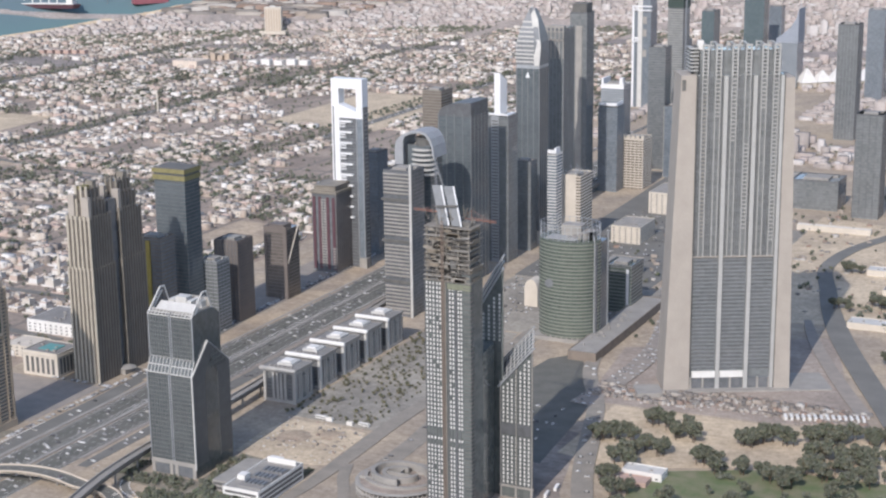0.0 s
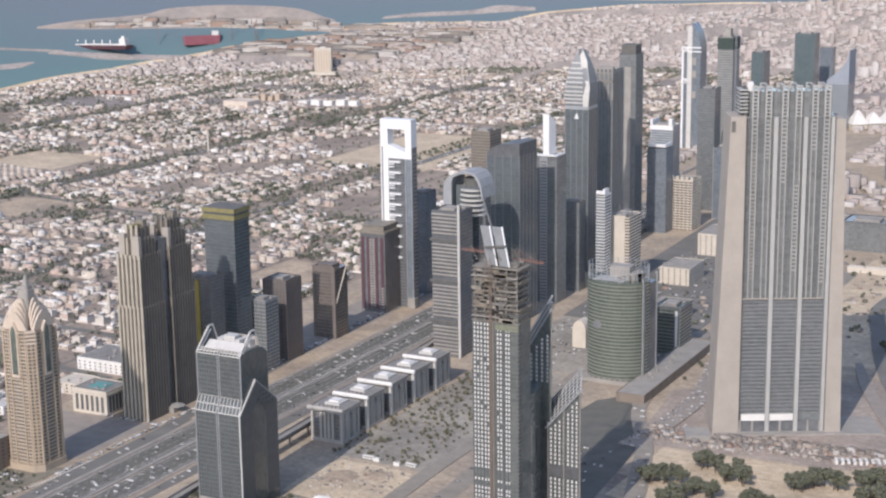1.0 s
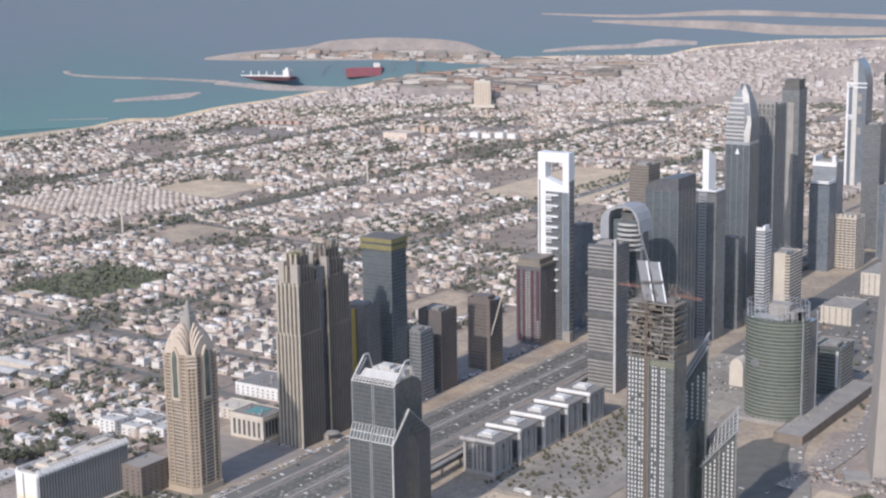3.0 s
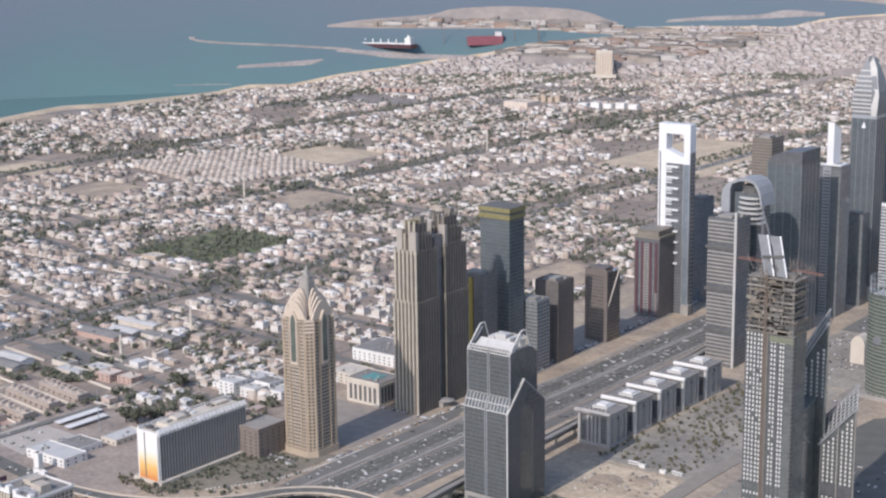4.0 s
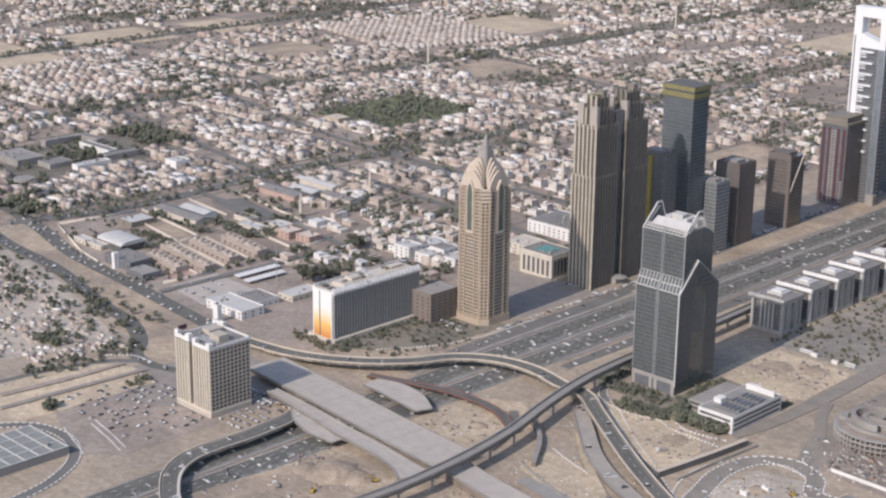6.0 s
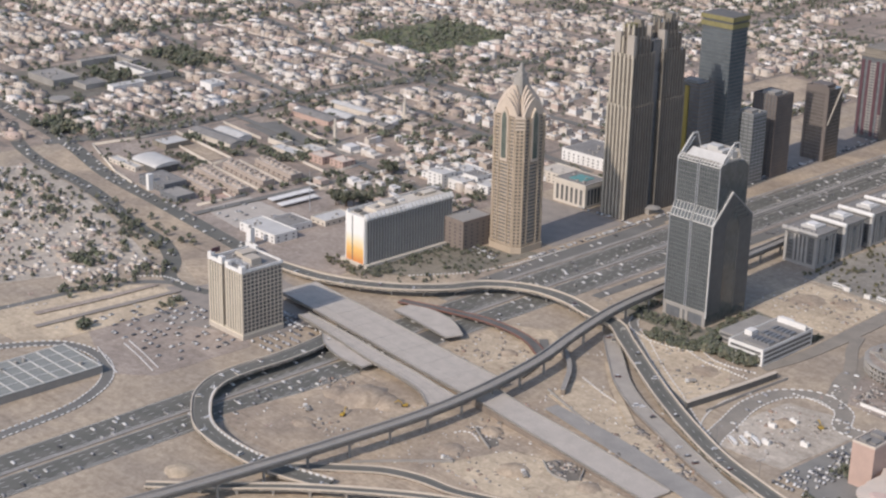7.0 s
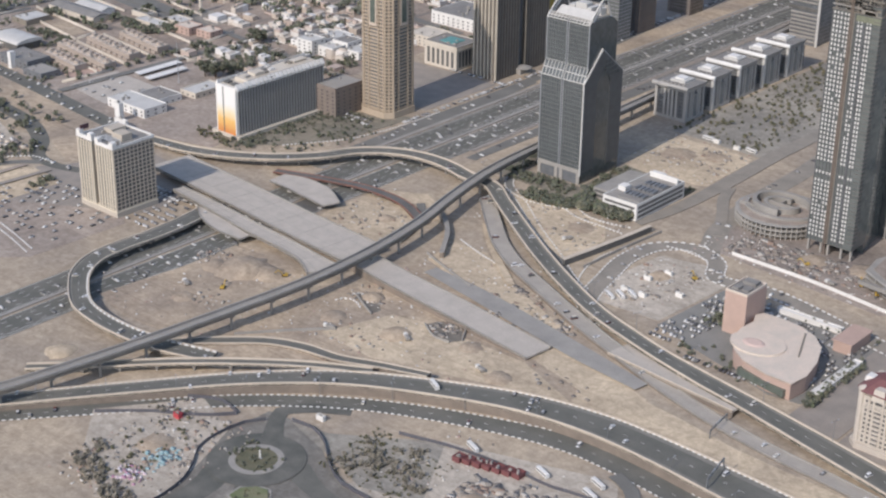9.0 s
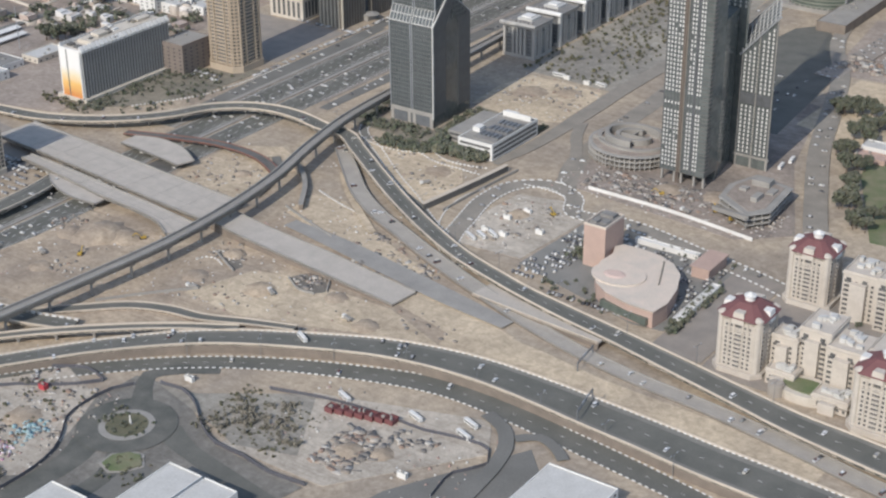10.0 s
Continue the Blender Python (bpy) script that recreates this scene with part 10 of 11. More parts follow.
# ---- site heaps, stacks and sheds ----
PALE_RUBBLE = material("pale_rubble", (1, 1, 1), 0.9, second=(0.85, 0.85, 0.85), size=3, fine=0.5, island=((0.66, 0.63, 0.58), (0.55, 0.50, 0.45), (0.42, 0.30, 0.26), (0.70, 0.69, 0.66), (0.22, 0.20, 0.18)))
def heap(x, y, r, h, mat, label):
    s, n = Shape(), 20
    rr = np.random.default_rng(int(abs(x * 7 + y)))
    rings = ((1.0, 0.0), (0.75, 0.45), (0.45, 0.85), (0.2, 1.0))
    for q, z in rings:
        for i in range(n):
            k = q * r * rr.uniform(0.85, 1.15)
            s.v.append((k * math.cos(2 * math.pi * i / n), k * math.sin(2 * math.pi * i / n), z * h * rr.uniform(0.85, 1.1) - 0.05))
    for j in range(len(rings) - 1):
        s.f += [(j * n + i, j * n + (i + 1) % n, (j + 1) * n + (i + 1) % n, (j + 1) * n + i) for i in range(n)]
    s.f.append(tuple(range(3 * n, 4 * n)))
    me = s.mesh("heap", mat)
    for p in me.polygons:
        p.use_smooth = True
    ob = tagged(new("earth_mound", me), label, "earth heap", "earth heaps")
    ob.location = (x, y, 0.1)
    return ob


for x, y, r, h in ((-803, 700, 22, 6), (-785, 706, 14, 4), (-822, 690, 12, 3), (-700, 690, 10, 2.5), (-650, 700, 12, 2.5), (-600, 720, 9, 2), (-560, 700, 10, 2), (-700, 730, 9, 3), (-790, 840, 8, 2), (-700, 1120, 16, 2.5), (-670, 1135, 12, 2), (-570, 900, 9, 2), (-665, 930, 12, 1.6), (-480, 580, 10, 2.5), (-462, 588, 8, 2), (-500, 1000, 12, 3), (-460, 1010, 14, 2.5), (-660, 500, 12, 2.5), (-800, 640, 9, 2), (-797, 532, 11, 2.2), (-740, 640, 8, 1.6)):
    heap(x, y, r, h, SOIL if (x + y) % 2 < 1 or y > 685 else PALE_SAND, "heap of excavated sandy soil")


def litter(n, x0, x1, y0, y1, s0=0.6, s1=3.0, h=1.6):
    out = []
    for _k in range(n):
        x, y = rng.uniform(x0, x1), rng.uniform(y0, y1)
        w, d = rng.uniform(s0, s1), rng.uniform(s0, s1)
        out.append((x - w / 2, x + w / 2, y - d / 2, y + d / 2, 0, rng.uniform(0.3, h), rng.uniform(0, 1.6)))
    return out


junk = litter(160, -690, -615, 450, 545) + litter(150, -494, -462, 560, 602, 0.8, 6) + litter(40, -470, -440, 600, 615, 0.8, 4) + litter(30, -700, -640, 660, 690) + litter(30, -720, -690, 720, 750) + litter(120, -640, -560, 760, 815, 0.8, 5) + litter(30, -850, -820, 690, 712) + litter(20, -800, -770, 640, 660)
junk += litter(190, -560, -480, 970, 1012, 0.8, 5) + litter(90, -480, -400, 975, 1010, 0.8, 4) + litter(260, -500, -400, 1330, 1366, 1, 7, 3.5) + litter(300, -400, -250, 1338, 1380, 1, 7, 3.5) + litter(40, -590, -545, 850, 920, 1, 4, 2) + litter(60, -720, -645, 1095, 1150, 1, 4) + litter(80, -830, -760, 800, 870) + litter(60, -760, -640, 900, 960) + litter(90, -480, -260, 1650, 2150, 2, 7, 3) + litter(14, -560, -500, 705, 735, 0.8, 3)
junk += litter(160, -700, -420, 1560, 2300, 2, 10, 4) + litter(80, -640, -560, 1520, 1600, 1, 6)
blocks("site_materials", junk, CLUTTER, "scattered building materials, pallets and rubble on the sites", "materials")
rubble = []
for x0, x1, y0, y1, n in ((-840, -745, 600, 730, 90), (-740, -580, 640, 740, 150), (-835, -760, 800, 890, 60), (-750, -640, 885, 965, 90), (-720, -560, 780, 850, 140), (-690, -610, 440, 550, 160), (-590, -540, 845, 930, 90), (-580, -400, 955, 1010, 220), (-730, -640, 1070, 1160, 90), (-540, -400, 560, 640, 120), (-1150, -1040, 580, 720, 70), (-500, -250, 1325, 1385, 300)):
    rubble += litter(n, x0, x1, y0, y1, 0.5, 1.7, 1.0)
blocks("pale_rubble", rubble, PALE_RUBBLE, "pale blocks, barriers and bags strewn over the sites", "rubble")
RED_SHED = material("rust_red_sheet", (0.20, 0.075, 0.075), 0.8, second=(0.16, 0.06, 0.06), size=3)
BLUE_TARP = material("blue_green_tarpaulin", (0.16, 0.34, 0.38), 0.7, second=(0.40, 0.45, 0.46), size=2)
for k in range(7):
    low_block("site_cabin", "rust-red site cabin with a sheet roof", "cabin", -517 + 6.2 * k, -511.4 + 6.2 * k, 605 + 1.6 * k, 612 + 1.6 * k, 2.6, RED_SHED, RED_SHED, False, group="site cabins")
for k, (x, y) in enumerate(((-439, 577), (-607, 586), (-540, 880), (-566, 905), (-573, 888), (-560, 862), (-575, 862), (-690, 1166), (-668, 1164))):
    low_block("site_cabin", "white box-shaped site cabin", "cabin", x - 3, x + 3, y - 1.3, y + 1.3, 2.6, WHITE_PAINT, PALE_ROOF, False, group="site cabins")
s = []
for _k in range(60):
    x, y = rng.normal(-646, 5), rng.normal(490, 5)
    s.append((x, x + rng.uniform(0.8, 3), y, y + rng.uniform(0.8, 3), 0, rng.uniform(0.4, 1.8), rng.uniform(0, 1.5)))
blocks("tarpaulin_stacks", s, BLUE_TARP, "stacks under blue-green tarpaulins", "stacks")
low_block("park_house", "white flat-roofed park house by the lawn", "house", -406, -372, 1152, 1168, 6, WHITE_PAINT, PALE_ROOF)
low_block("park_house", "red-brown terrace building by the lawn", "house", -412, -380, 1136, 1150, 3.5, PINK_STONE, PINK_STONE, False)
low_block("pavilion", "ornate white pavilion in the park", "pavilion", -300, -270, 1086, 1100, 7, WHITE_PAINT, WHITE_PAINT)
for x0, x1, y0, y1, h in ((-560, -530, 1420, 1640, 9), (-640, -600, 1720, 1770, 18), (-690, -650, 1900, 1960, 22), (-600, -560, 1960, 2040, 16), (-640, -600, 2100, 2160, 24), (-700, -660, 2080, 2150, 30), (-560, -520, 2280, 2330, 22)):
    low_block("podium_block", "low beige concrete podium block", "building", x0, x1, y0, y1, h, EARTH_WALL if h < 10 else STONE if h < 20 else CREAM, CONCRETE, h > 12)
for k, (x, y) in enumerate(((-784, 3360), (-757, 3385), (-728, 3405), (-677, 3441), (-652, 3462), (-625, 3485))):
    tent = thing("tent_hall", "white peaked fabric tent of an exhibition ground", "tent", x, y, 0, 42, group="exhibition tents")
    part("canopy", hull([(-19, -16), (19, -16), (19, 16), (-19, 16)], 11, [(-2, -2), (2, -2), (2, 2), (-2, 2)], 40 - 6 * (k % 2)), WHITE_PAINT, tent)
    part("wall", Shape().box(-17, 17, -14, 14, 0, 11.2), CREAM, tent)
dome = thing("domed_hall", "white hall with a rounded top beside the green building", "hall", -668, 1588, group="buildings by the big tower")
part("shell", along_y([(-8, 0), (-8, 22), (-6.5, 27), (-3.5, 30.5), (0, 32), (3.5, 30.5), (6.5, 27), (8, 22), (8, 0)], -8, 10), CREAM, dome)
mint = low_block("office_block", "pale mint-green low block behind the green building", "office", -612, -590, 1915, 1950, 24, material("mint_render", (0.42, 0.52, 0.46), 0.8, size=6), CONCRETE)
for x, y0, y1 in ((-450, 906, 911), (-396, 816, 875)):
    low_block("parking_canopy", "long row of white fabric parking shades", "canopy", x - 3 if y1 - y0 > 30 else x - 26, x + 3 if y1 - y0 > 30 else x + 24, y0, y1 if y1 - y0 > 30 else y0 + 5, 3.0, WHITE_PAINT, WHITE_PAINT, False, group="parking canopies")

# ---- vehicles ----
def car(kind, label):
    t = thing("car", label, "car", 0, 0, -50, group="cars on the roads")
    L, W, H, bonnet = {"saloon": (4.6, 1.8, 1.45, 1.2), "estate": (4.8, 1.9, 1.8, 1.0), "van": (5.2, 2.0, 2.2, 0.5)}[kind]
    body = along_x([(-L / 2, 0.3), (L / 2, 0.3), (L / 2, 0.8), (L / 2 - bonnet, 0.95), (-L / 2 + 0.5, 0.95), (-L / 2, 0.85)], -W / 2, W / 2)
    part("body", body, CAR_PAINT, t)
    cabin = along_x([(-L / 2 + 0.5, 0.95), (L / 2 - bonnet, 0.95), (L / 2 - bonnet - 0.7, H), (-L / 2 + 0.9, H)], -W / 2 + 0.12, W / 2 - 0.12)
    part("cabin", cabin, SMOKE_GLASS, t, "dark glazed cabin")
    part("roof", along_x([(-L / 2 + 0.85, H), (L / 2 - bonnet - 0.65, H), (L / 2 - bonnet - 0.8, H + 0.07), (-L / 2 + 1.0, H + 0.07)], -W / 2 + 0.1, W / 2 - 0.1), CAR_PAINT, t)
    me = Shape().prism(circle(0.33, 10), -0.11, 0.11).mesh("wheel", TYRE)
    for sx in (-1, 1):
        for sy in (-1, 1):
            part("wheel", me, TYRE, t, at=pose(sx * (W / 2 - 0.1), sy * L * 0.31, 0.33, 0, 90, 0))
    return t


models = [car("saloon", "saloon car on the road"), car("estate", "tall estate car on the road"), car("van", "plain van on the road")]
LANES = []
far_cars = []


def lane_cars(line, offsets, gap, both=False):
    q, left = sides(line)
    run = np.concatenate([[0], np.cumsum(np.linalg.norm(np.diff(q, axis=0), axis=1))])
    for o in offsets:
        d = rng.uniform(0, gap)
        while d < run[-1]:
            x, y = np.interp(d, run, q[:, 0]), np.interp(d, run, q[:, 1])
            lx, ly = np.interp(d, run, left[:, 0]), np.interp(d, run, left[:, 1])
            z = np.interp(d, run, [p[3] for p in line])
            if in_view(x, y) and math.hypot(x, y) > 620:
                LANES.append((float(x + lx * o), float(y + ly * o), float(z), math.degrees(math.atan2(-lx, ly)) - 90 + 90))
            d += rng.exponential(gap) + 9


def park(x0, x1, y0, y1, step, row, turn=0.0, fill=0.8):
    for y in np.arange(y0, y1, row):
        for x in np.arange(x0, x1, step):
            if rng.random() < fill:
                LANES.append((float(x + rng.normal(0, 0.2)), float(y + rng.normal(0, 0.3)), 0.5, turn))


lane_cars(r1, (-6, -2, 3, 7), 130)
lane_cars(r2, (-3, 2), 110)
lane_cars(arch_line, (-3, 2.5), 60)
lane_cars(loop_line, (-4, 3), 60)
lane_cars(low, (-2, 2), 60)
park(-515, -495, 850, 905, 3.0, 8, 0, 0.7)
park(-486, -430, 806, 812, 3.0, 8, 0, 0.7)
park(-520, -470, 880, 905, 3.0, 9, 20, 0.55)
park(-440, -410, 818, 880, 3.0, 9, 0, 0.5)
lane_cars(main_west, (-11, -7, -3, 1, 5, 9), 52)
lane_cars(main_east, (-10, -6, -2, 2, 6, 10), 52)
lane_cars(service_west, (-2, 2), 24)
lane_cars(cross, (-6, -2, 2, 6), 24)
lane_cars(side, (-2, 2), 14)
lane_cars(boulevard, (-4, 4), 40)
lane_cars(curl, (-3, 3), 40)
lane_cars(service_east, (-2, 2), 30)
lane_cars(index_road, (-4, 4), 30)
lane_cars([(*p[:2], 22, 0.4) for p in smooth([(-500, 1300), (-490, 1380), (-488, 1462), (-512, 1602), (-530, 1720)])], (-9, -3, 4, 9), 9)
park(-942, -938, 1240, 1760, 5.0, 3.0, 90, 0.7)
park(-1000, -930, 1160, 1163, 3, 3, 0, 0.6)
park(-930, -925, 1010, 1240, 5.0, 3.2, 90, 0.6)
park(-1060, -945, 628, 714, 4.0, 9, 0, 0.27)
park(-940, -915, 700, 760, 3.0, 9, 60, 0.6)
park(-523, -498, 818, 848, 3.0, 8, 20, 0.7)
park(-480, -415, 886, 902, 3.0, 7, 0, 0.6)
park(-410, -398, 830, 900, 3.0, 6, 0, 0.6)
park(-500, -480, 905, 912, 3.0, 6, 0, 0.7)
park(-1235, -1160, 870, 920, 3.0, 18, 0, 0.2)
lane_cars(avenue_lines[0], (-6, -2, 3, 7), 22)
lane_cars(avenue_lines[1], (-6, 6), 40)
park(-980, -935, 745, 760, 3.0, 6, 0, 0.8)
park(-1002, -950, 985, 1000, 3.0, 8, 0, 0.7)
park(-730, -660, 1500, 1690, 3.2, 14, 0, 0.35)
park(-640, -560, 1540, 1600, 3.2, 12, 0, 0.4)
park(-560, -500, 1180, 1300, 3.2, 20, 0, 0.25)
park(-730, -580, 1720, 2100, 3.2, 26, 0, 0.25)
for k, (x, y, z, turn) in enumerate(LANES):
    if k < 105:
        copy_thing(models[k * 7 % 3 if k % 4 else 0], pose(x, y, z + 0.02, 0, 0, turn))
    else:
        far_cars.append((x - 0.9, x + 0.9, y - 2.2, y + 2.2, z + 0.3, z + 0.95, radians(turn)))
        far_cars.append((x - 0.8, x + 0.8, y - 1.2, y + 0.9, z + 0.9, z + 1.5, radians(turn)))
for ob in models:
    for o in (*ob.children_recursive, ob):
        bpy.data.objects.remove(o)
CARS_FAR = material("distant_car_paint", (1, 1, 1), 0.35, second=(0.9, 0.9, 0.9), size=3, fine=0.5, island=((0.70, 0.70, 0.69), (0.55, 0.55, 0.55), (0.06, 0.06, 0.065), (0.35, 0.35, 0.36), (0.12, 0.12, 0.13), (0.50, 0.48, 0.44), (0.22, 0.22, 0.22)))
blocks("distant_cars", far_cars, CARS_FAR, "many small cars on the highway and parked", "cars")


def bus(x, y, z, turn, mat=WHITE_PAINT):
    t = thing("bus", "white city bus with dark windows", "bus", x, y, z, turn, "buses")
    part("body", Shape().box(-1.25, 1.25, -5.6, 5.6, 0.4, 3.0).box(-1.1, 1.1, -4.5, 3, 3.0, 3.2), mat, t)
    part("window_band", Shape().box(-1.28, 1.28, -5.2, 5.2, 1.5, 2.4), SMOKE_GLASS, t)
    me = Shape().prism(circle(0.48, 10), -0.15, 0.15).mesh("wheel", TYRE)
    for sx in (-1, 1):
        for sy in (-3.4, 3.6):
            part("wheel", me, TYRE, t, at=pose(sx * 1.1, sy, 0.48, 0, 90, 0))
    return t


for x, y, z, turn in ((-516, 623, 0.4, 68), (-468, 629, 0.4, 70), (-437, 641, 0.4, 70), (-434, 629, 0.4, 70), (-575, 655, 7.1, 62), (-446, 1088, 0.4, 8), (-444, 1104, 0.4, 8), (-700, 1168, 0.3, 90), (-655, 1167, 0.3, 80), (-572, 852, 0.3, 60), (-566, 858, 0.3, 60), (-577, 846, 0.3, 60)):
    bus(x, y, z, turn)
park_row = [(x, 1340 + (x + 318) * 0.33) for x in np.arange(-318, -252, 5.0)]
for x, y in park_row:
    bus(x, y, 0.3, 20)
monument = thing("roundabout_monument", "small white monument on the roundabout island", "monument", -601, 530)
part("plinth", Shape().prism(circle(1.4, 12), 0, 1.2), CONCRETE, monument)
part("column", Shape().prism(circle(0.7, 10), 1.2, 6.5, taper=0.6), WHITE_PAINT, monument)
island = Shape().prism(circle(13.4, 36, -602, 528), 0, 0.9)
setting("island_planting", island, material("dry_planting", (0.10, 0.105, 0.065), 0.95, second=(0.17, 0.155, 0.105), size=5, mix=0.5, fine=0.8), "planted roundabout island", "planting")


# ---- planting and stacks round the roundabout ----
patch("entrance_lawn", [(-585, 492), (-586, 501), (-580, 508), (-573, 510), (-565, 503), (-569, 494), (-576, 489)][::-1], LAWN, "small lawn with a pale kerb before the hall", "planting", 0.9)
setting("lawn_kerb", Shape().prism([(-587, 491), (-588, 502), (-581, 510), (-572, 512), (-563, 503), (-568, 493), (-576, 487)][::-1], -0.3, 0.75), CONCRETE, "pale concrete kerb round the small lawn", "kerb")
leafy("scrub", [(x + nx, y + ny, h) for x, y, n, s in ((-676, 462, 34, 6), (-662, 452, 26, 6), (-640, 452, 30, 6), (-628, 446, 22, 5), (-682, 474, 16, 4), (-690, 528, 8, 4), (-560, 560, 20, 6), (-545, 572, 24, 7), (-528, 580, 22, 7), (-536, 596, 16, 5), (-558, 580, 18, 5), (-512, 566, 14, 5)) for nx, ny, h in zip(rng.normal(0, s, n), rng.normal(0, s * 0.7, n), rng.uniform(1.4, 3.6, n))], GREY_SCRUB, "dense grey-brown thorn scrub on the waste ground", 16)
leafy("planting", [(-575 + rng.normal(0, 5), 500 + rng.normal(0, 4), rng.uniform(0.8, 2.0)) for _k in range(24)] + [(-648 + rng.uniform(0, 6), 505 + 6 * _k, 1.6) for _k in range(7)], SCRUB, "low shrubs on the small lawn", 14)
PINK_BAG = material("pale_pink_sacks", (0.62, 0.45, 0.50), 0.8, second=(0.70, 0.66, 0.66), size=1.5, island=((1, 1, 1), (0.7, 0.45, 0.6), (1.1, 1.3, 1.3), (0.45, 0.35, 0.4)))
s = []
for _k in range(70):
    x, y = rng.normal(-646, 4.5), rng.normal(468, 3.2)
    s.append((x, x + rng.uniform(0.6, 2.2), y, y + rng.uniform(0.6, 2.2), 0, rng.uniform(0.4, 1.6), rng.uniform(0, 1.5)))
blocks("sack_stacks", s, PINK_BAG, "loose stacks of pink and white sacks", "stacks")
low_block("site_cabin", "small bright red site cabin by the hoarding", "cabin", -676, -671, 527, 530.5, 2.8, material("bright_red_sheet", (0.50, 0.07, 0.08), 0.7, second=(0.42, 0.06, 0.07), size=3), RED_SHED, False, group="site cabins")
fence([(-716, 498), (-700, 513), (-690, 522), (-676, 531), (-660, 543), (-650, 555)], NAVY, "dark hoarding along the yard", 2.6)
pit_walls = ([(-714, 726), (-697, 717), (-683, 710)], [(-645, 724), (-627, 714), (-615, 715)], [(-610, 722), (-622, 739), (-633, 743)])
for points in pit_walls:
    line = [(*p, 1, 0.0) for p in points]
    setting("low_wall", strip(Shape(), smooth(line), -0.4, 0.4, -0.2, 2.0), CONCRETE, "low concrete wall of an unfinished underpass", "wall")
blocks("formwork", litter(34, -640, -616, 719, 737, 0.8, 4.5, 1.6) + litter(16, -706, -688, 716, 728, 0.8, 3.5, 1.2), CLUTTER, "timber formwork and steel lying in the pits", "materials")


def gantry(ax, ay, az, bx, by, bz, high, panel):
    """A sign gantry over a road: two masts, a lattice beam and a panel."""
    t = thing("sign_gantry", "grey steel sign gantry spanning the road", "gantry", ax, ay, az, 0, "sign gantries")
    dx, dy, dz = bx - ax, by - ay, bz - az
    for x, y, z in ((0, 0, 0), (dx, dy, dz)):
        part("mast", Shape().beam((x, y, z), (x, y, high), 0.7), GREY_METAL, t)
    s = Shape()
    for z in (high - 1.4, high):
        s.beam((0, 0, z), (dx, dy, z), 0.4)
    for k in range(9):
        u, w = k / 9, (k + 1) / 9
        s.beam((dx * u, dy * u, high - 1.4 if k % 2 else high), (dx * w, dy * w, high if k % 2 else high - 1.4), 0.25)
    part("beam", s, GREY_METAL, t)
    for u, w in panel:
        p = Shape()
        p.beam((dx * u, dy * u, high - 0.4), (dx * w, dy * w, high - 0.4), 0.5)
        p.beam((dx * u, dy * u, high - 1.0), (dx * w, dy * w, high - 1.0), 0.5)
        p.beam((dx * u, dy * u, high + 0.2), (dx * w, dy * w, high + 0.2), 0.5)
        part("sign_panel", p, STEEL, t, "grey back of a road sign")


gantry(-384, 671.6, 6.98, -389, 697.0, 6.98, 7.0, ((0.3, 0.46), (0.6, 0.78)))
gantry(-418, 729, 0.1, -421, 752.5, 0.1, 6.5, ((0.35, 0.6),))

# ---- site machines and lamps ----
YELLOW_PAINT = material("yellow_machine_paint", (0.50, 0.33, 0.05), 0.6, second=(0.40, 0.27, 0.06), size=2)


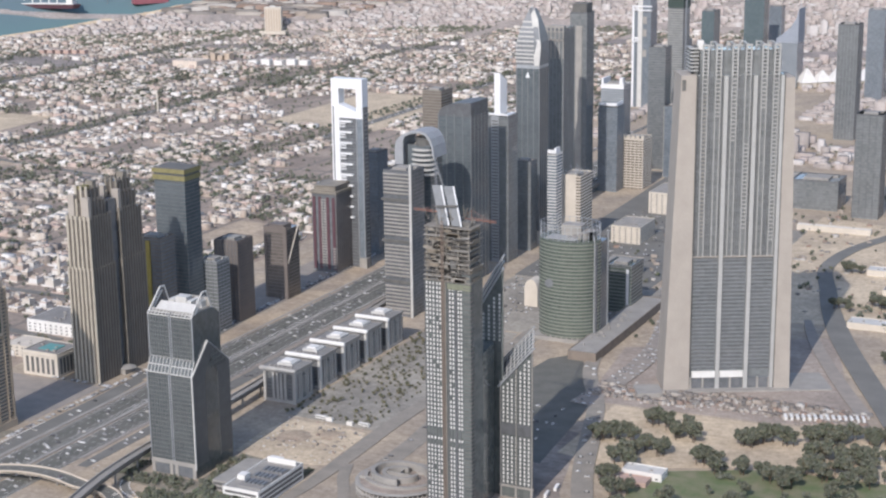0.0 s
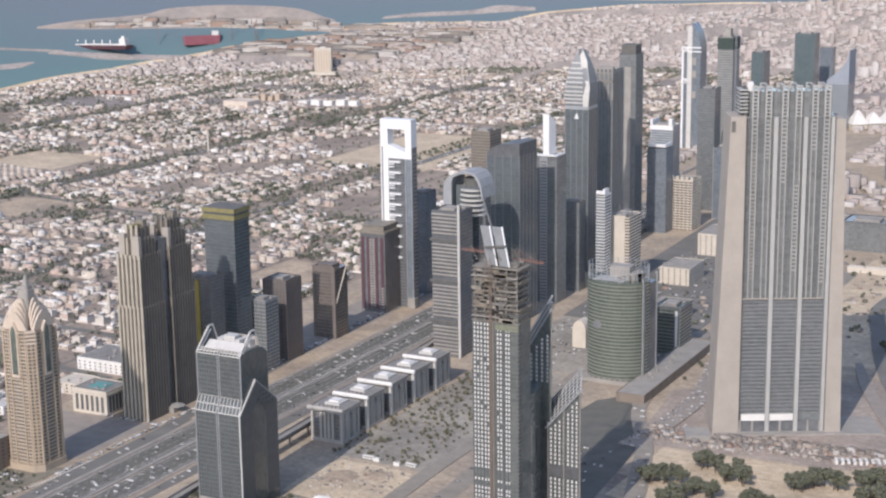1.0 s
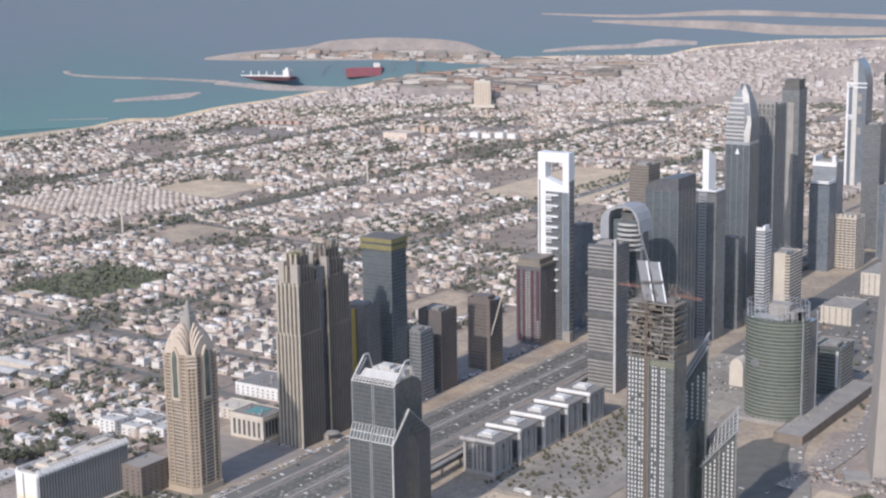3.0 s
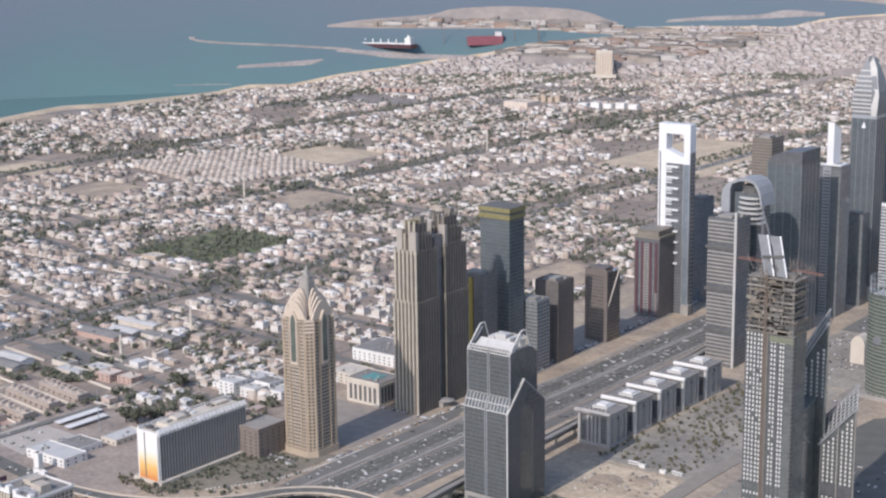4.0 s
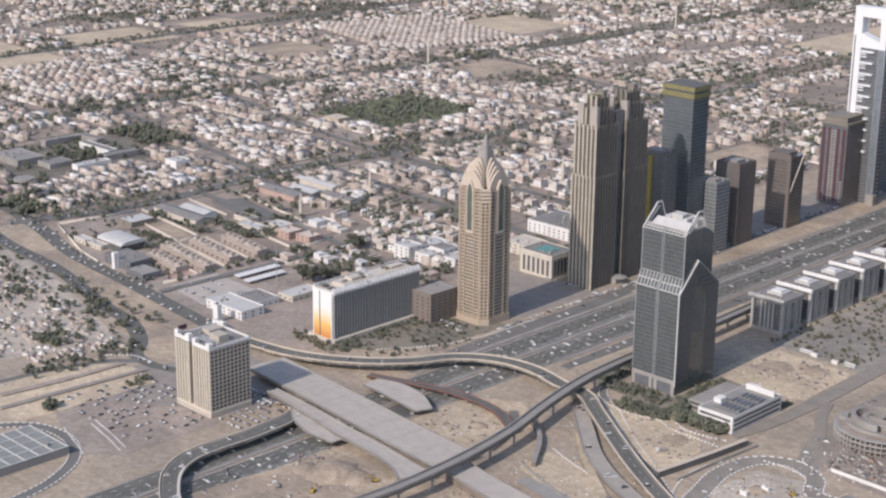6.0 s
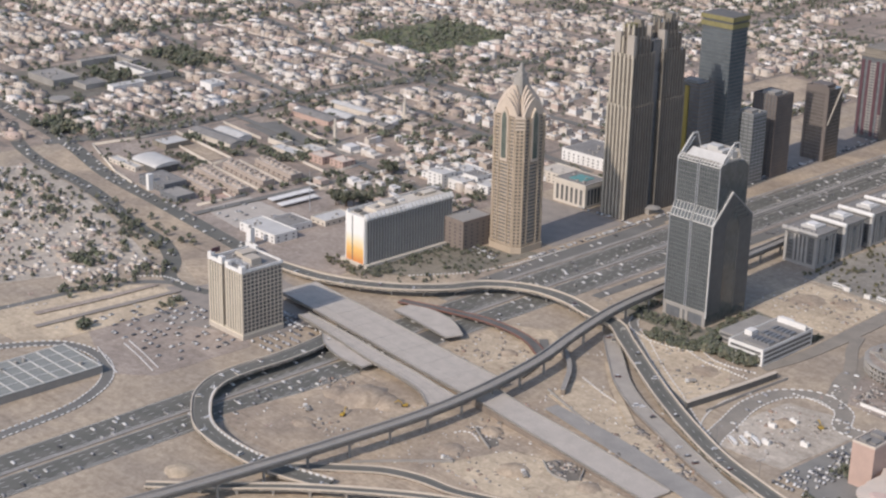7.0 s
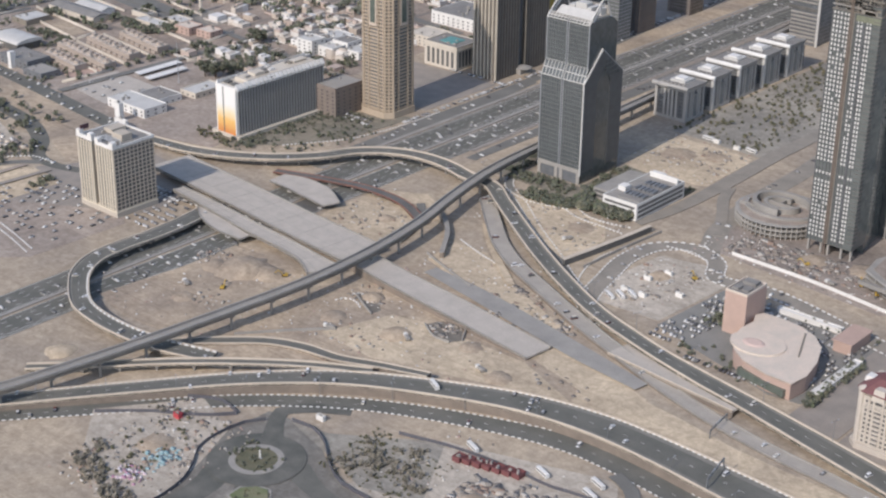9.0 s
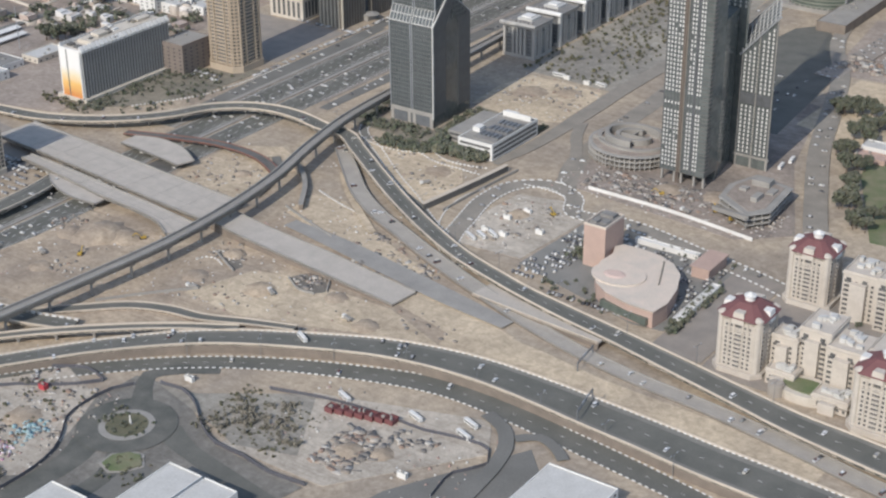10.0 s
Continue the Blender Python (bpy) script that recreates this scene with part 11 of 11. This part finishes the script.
def digger(x, y, turn):
    t = thing("excavator", "dusty yellow excavator on tracks at the building site", "excavator", x, y, 0.2, turn, "site machines")
    for s in (-1.2, 1.2):
        part("track", Shape().box(s - 0.4, s + 0.4, -2.2, 2.2, 0, 0.9), TYRE, t)
    house = part("house", Shape().box(-1.4, 1.4, -2.4, 1.6, 0.9, 2.3), YELLOW_PAINT, t)
    part("cab", Shape().box(-1.3, -0.2, 0.2, 1.6, 2.3, 3.2), WINDOW, house, "glazed cab")
    part("boom", Shape().beam((0.5, 1.2, 2.0), (0.5, 4.6, 5.0), 0.6).beam((0.5, 4.6, 5.0), (0.5, 7.4, 3.0), 0.5), YELLOW_PAINT, t)
    part("bucket", Shape().box(-0.1, 1.1, 6.9, 7.9, 1.6, 3.0), GREY_METAL, t)


def lorry(x, y, turn):
    t = thing("lorry", "white site lorry with a tipping body", "lorry", x, y, 0.3, turn, "site machines")
    part("cab", Shape().box(-1.2, 1.2, 2.2, 4.2, 0.6, 3.0), WHITE_PAINT, t)
    part("tipper", Shape().box(-1.25, 1.25, -4, 2.0, 0.9, 2.7), CONCRETE, t)
    me = Shape().prism(circle(0.5, 10), -0.15, 0.15).mesh("wheel", TYRE)
    for sx in (-1, 1):
        for sy in (-3, -1.6, 3.2):
            part("wheel", me, TYRE, t, at=pose(sx * 1.05, sy, 0.5, 0, 90, 0))


for x, y, turn in ((-452, 985, 40), (-436, 978, 200), (-500, 990, 120), (-790, 668, 30), (-772, 712, 140), (-548, 912, 60)):
    digger(x, y, turn)
for x, y, turn in ((-815, 655, 70), (-760, 640, 20), (-690, 676, 100), (-470, 972, 80), (-640, 700, 60), (-660, 905, 150), (-575, 700, 75), (-760, 620, 50)):
    lorry(x, y, turn)


def mast_lamp(x, y, z, turn):
    t = thing("street_lamp", "tall grey twin-armed street lamp beside the road", "street lamp", x, y, z, turn, "street lamps")
    part("pole", Shape().prism(circle(0.22, 8), 0, 14, taper=0.6), GREY_METAL, t)
    for s in (-1, 1):
        arm = part("arm", Shape().beam((0, 0, 13.8), (2.6 * s, 0, 14.4), 0.2), GREY_METAL, t)
        part("lamp_head", Shape().box(min(2.4 * s, 3.6 * s), max(2.4 * s, 3.6 * s), -0.25, 0.25, 14.3, 14.6), STEEL, arm)


for line, side, step in ((r2, 0.62, 7), (arch_line, 0.46, 9)):
    q, left = sides(line)
    for k in range(4, len(q) - 2, step):
        x, y = float(q[k][0] + left[k][0] * side * line[k][2]), float(q[k][1] + left[k][1] * side * line[k][2])
        if -830 < x < -300 and y > 450:
            mast_lamp(x, y, 0.0 if line is r2 else float(line[k][3]), math.degrees(math.atan2(left[k][1], left[k][0])))
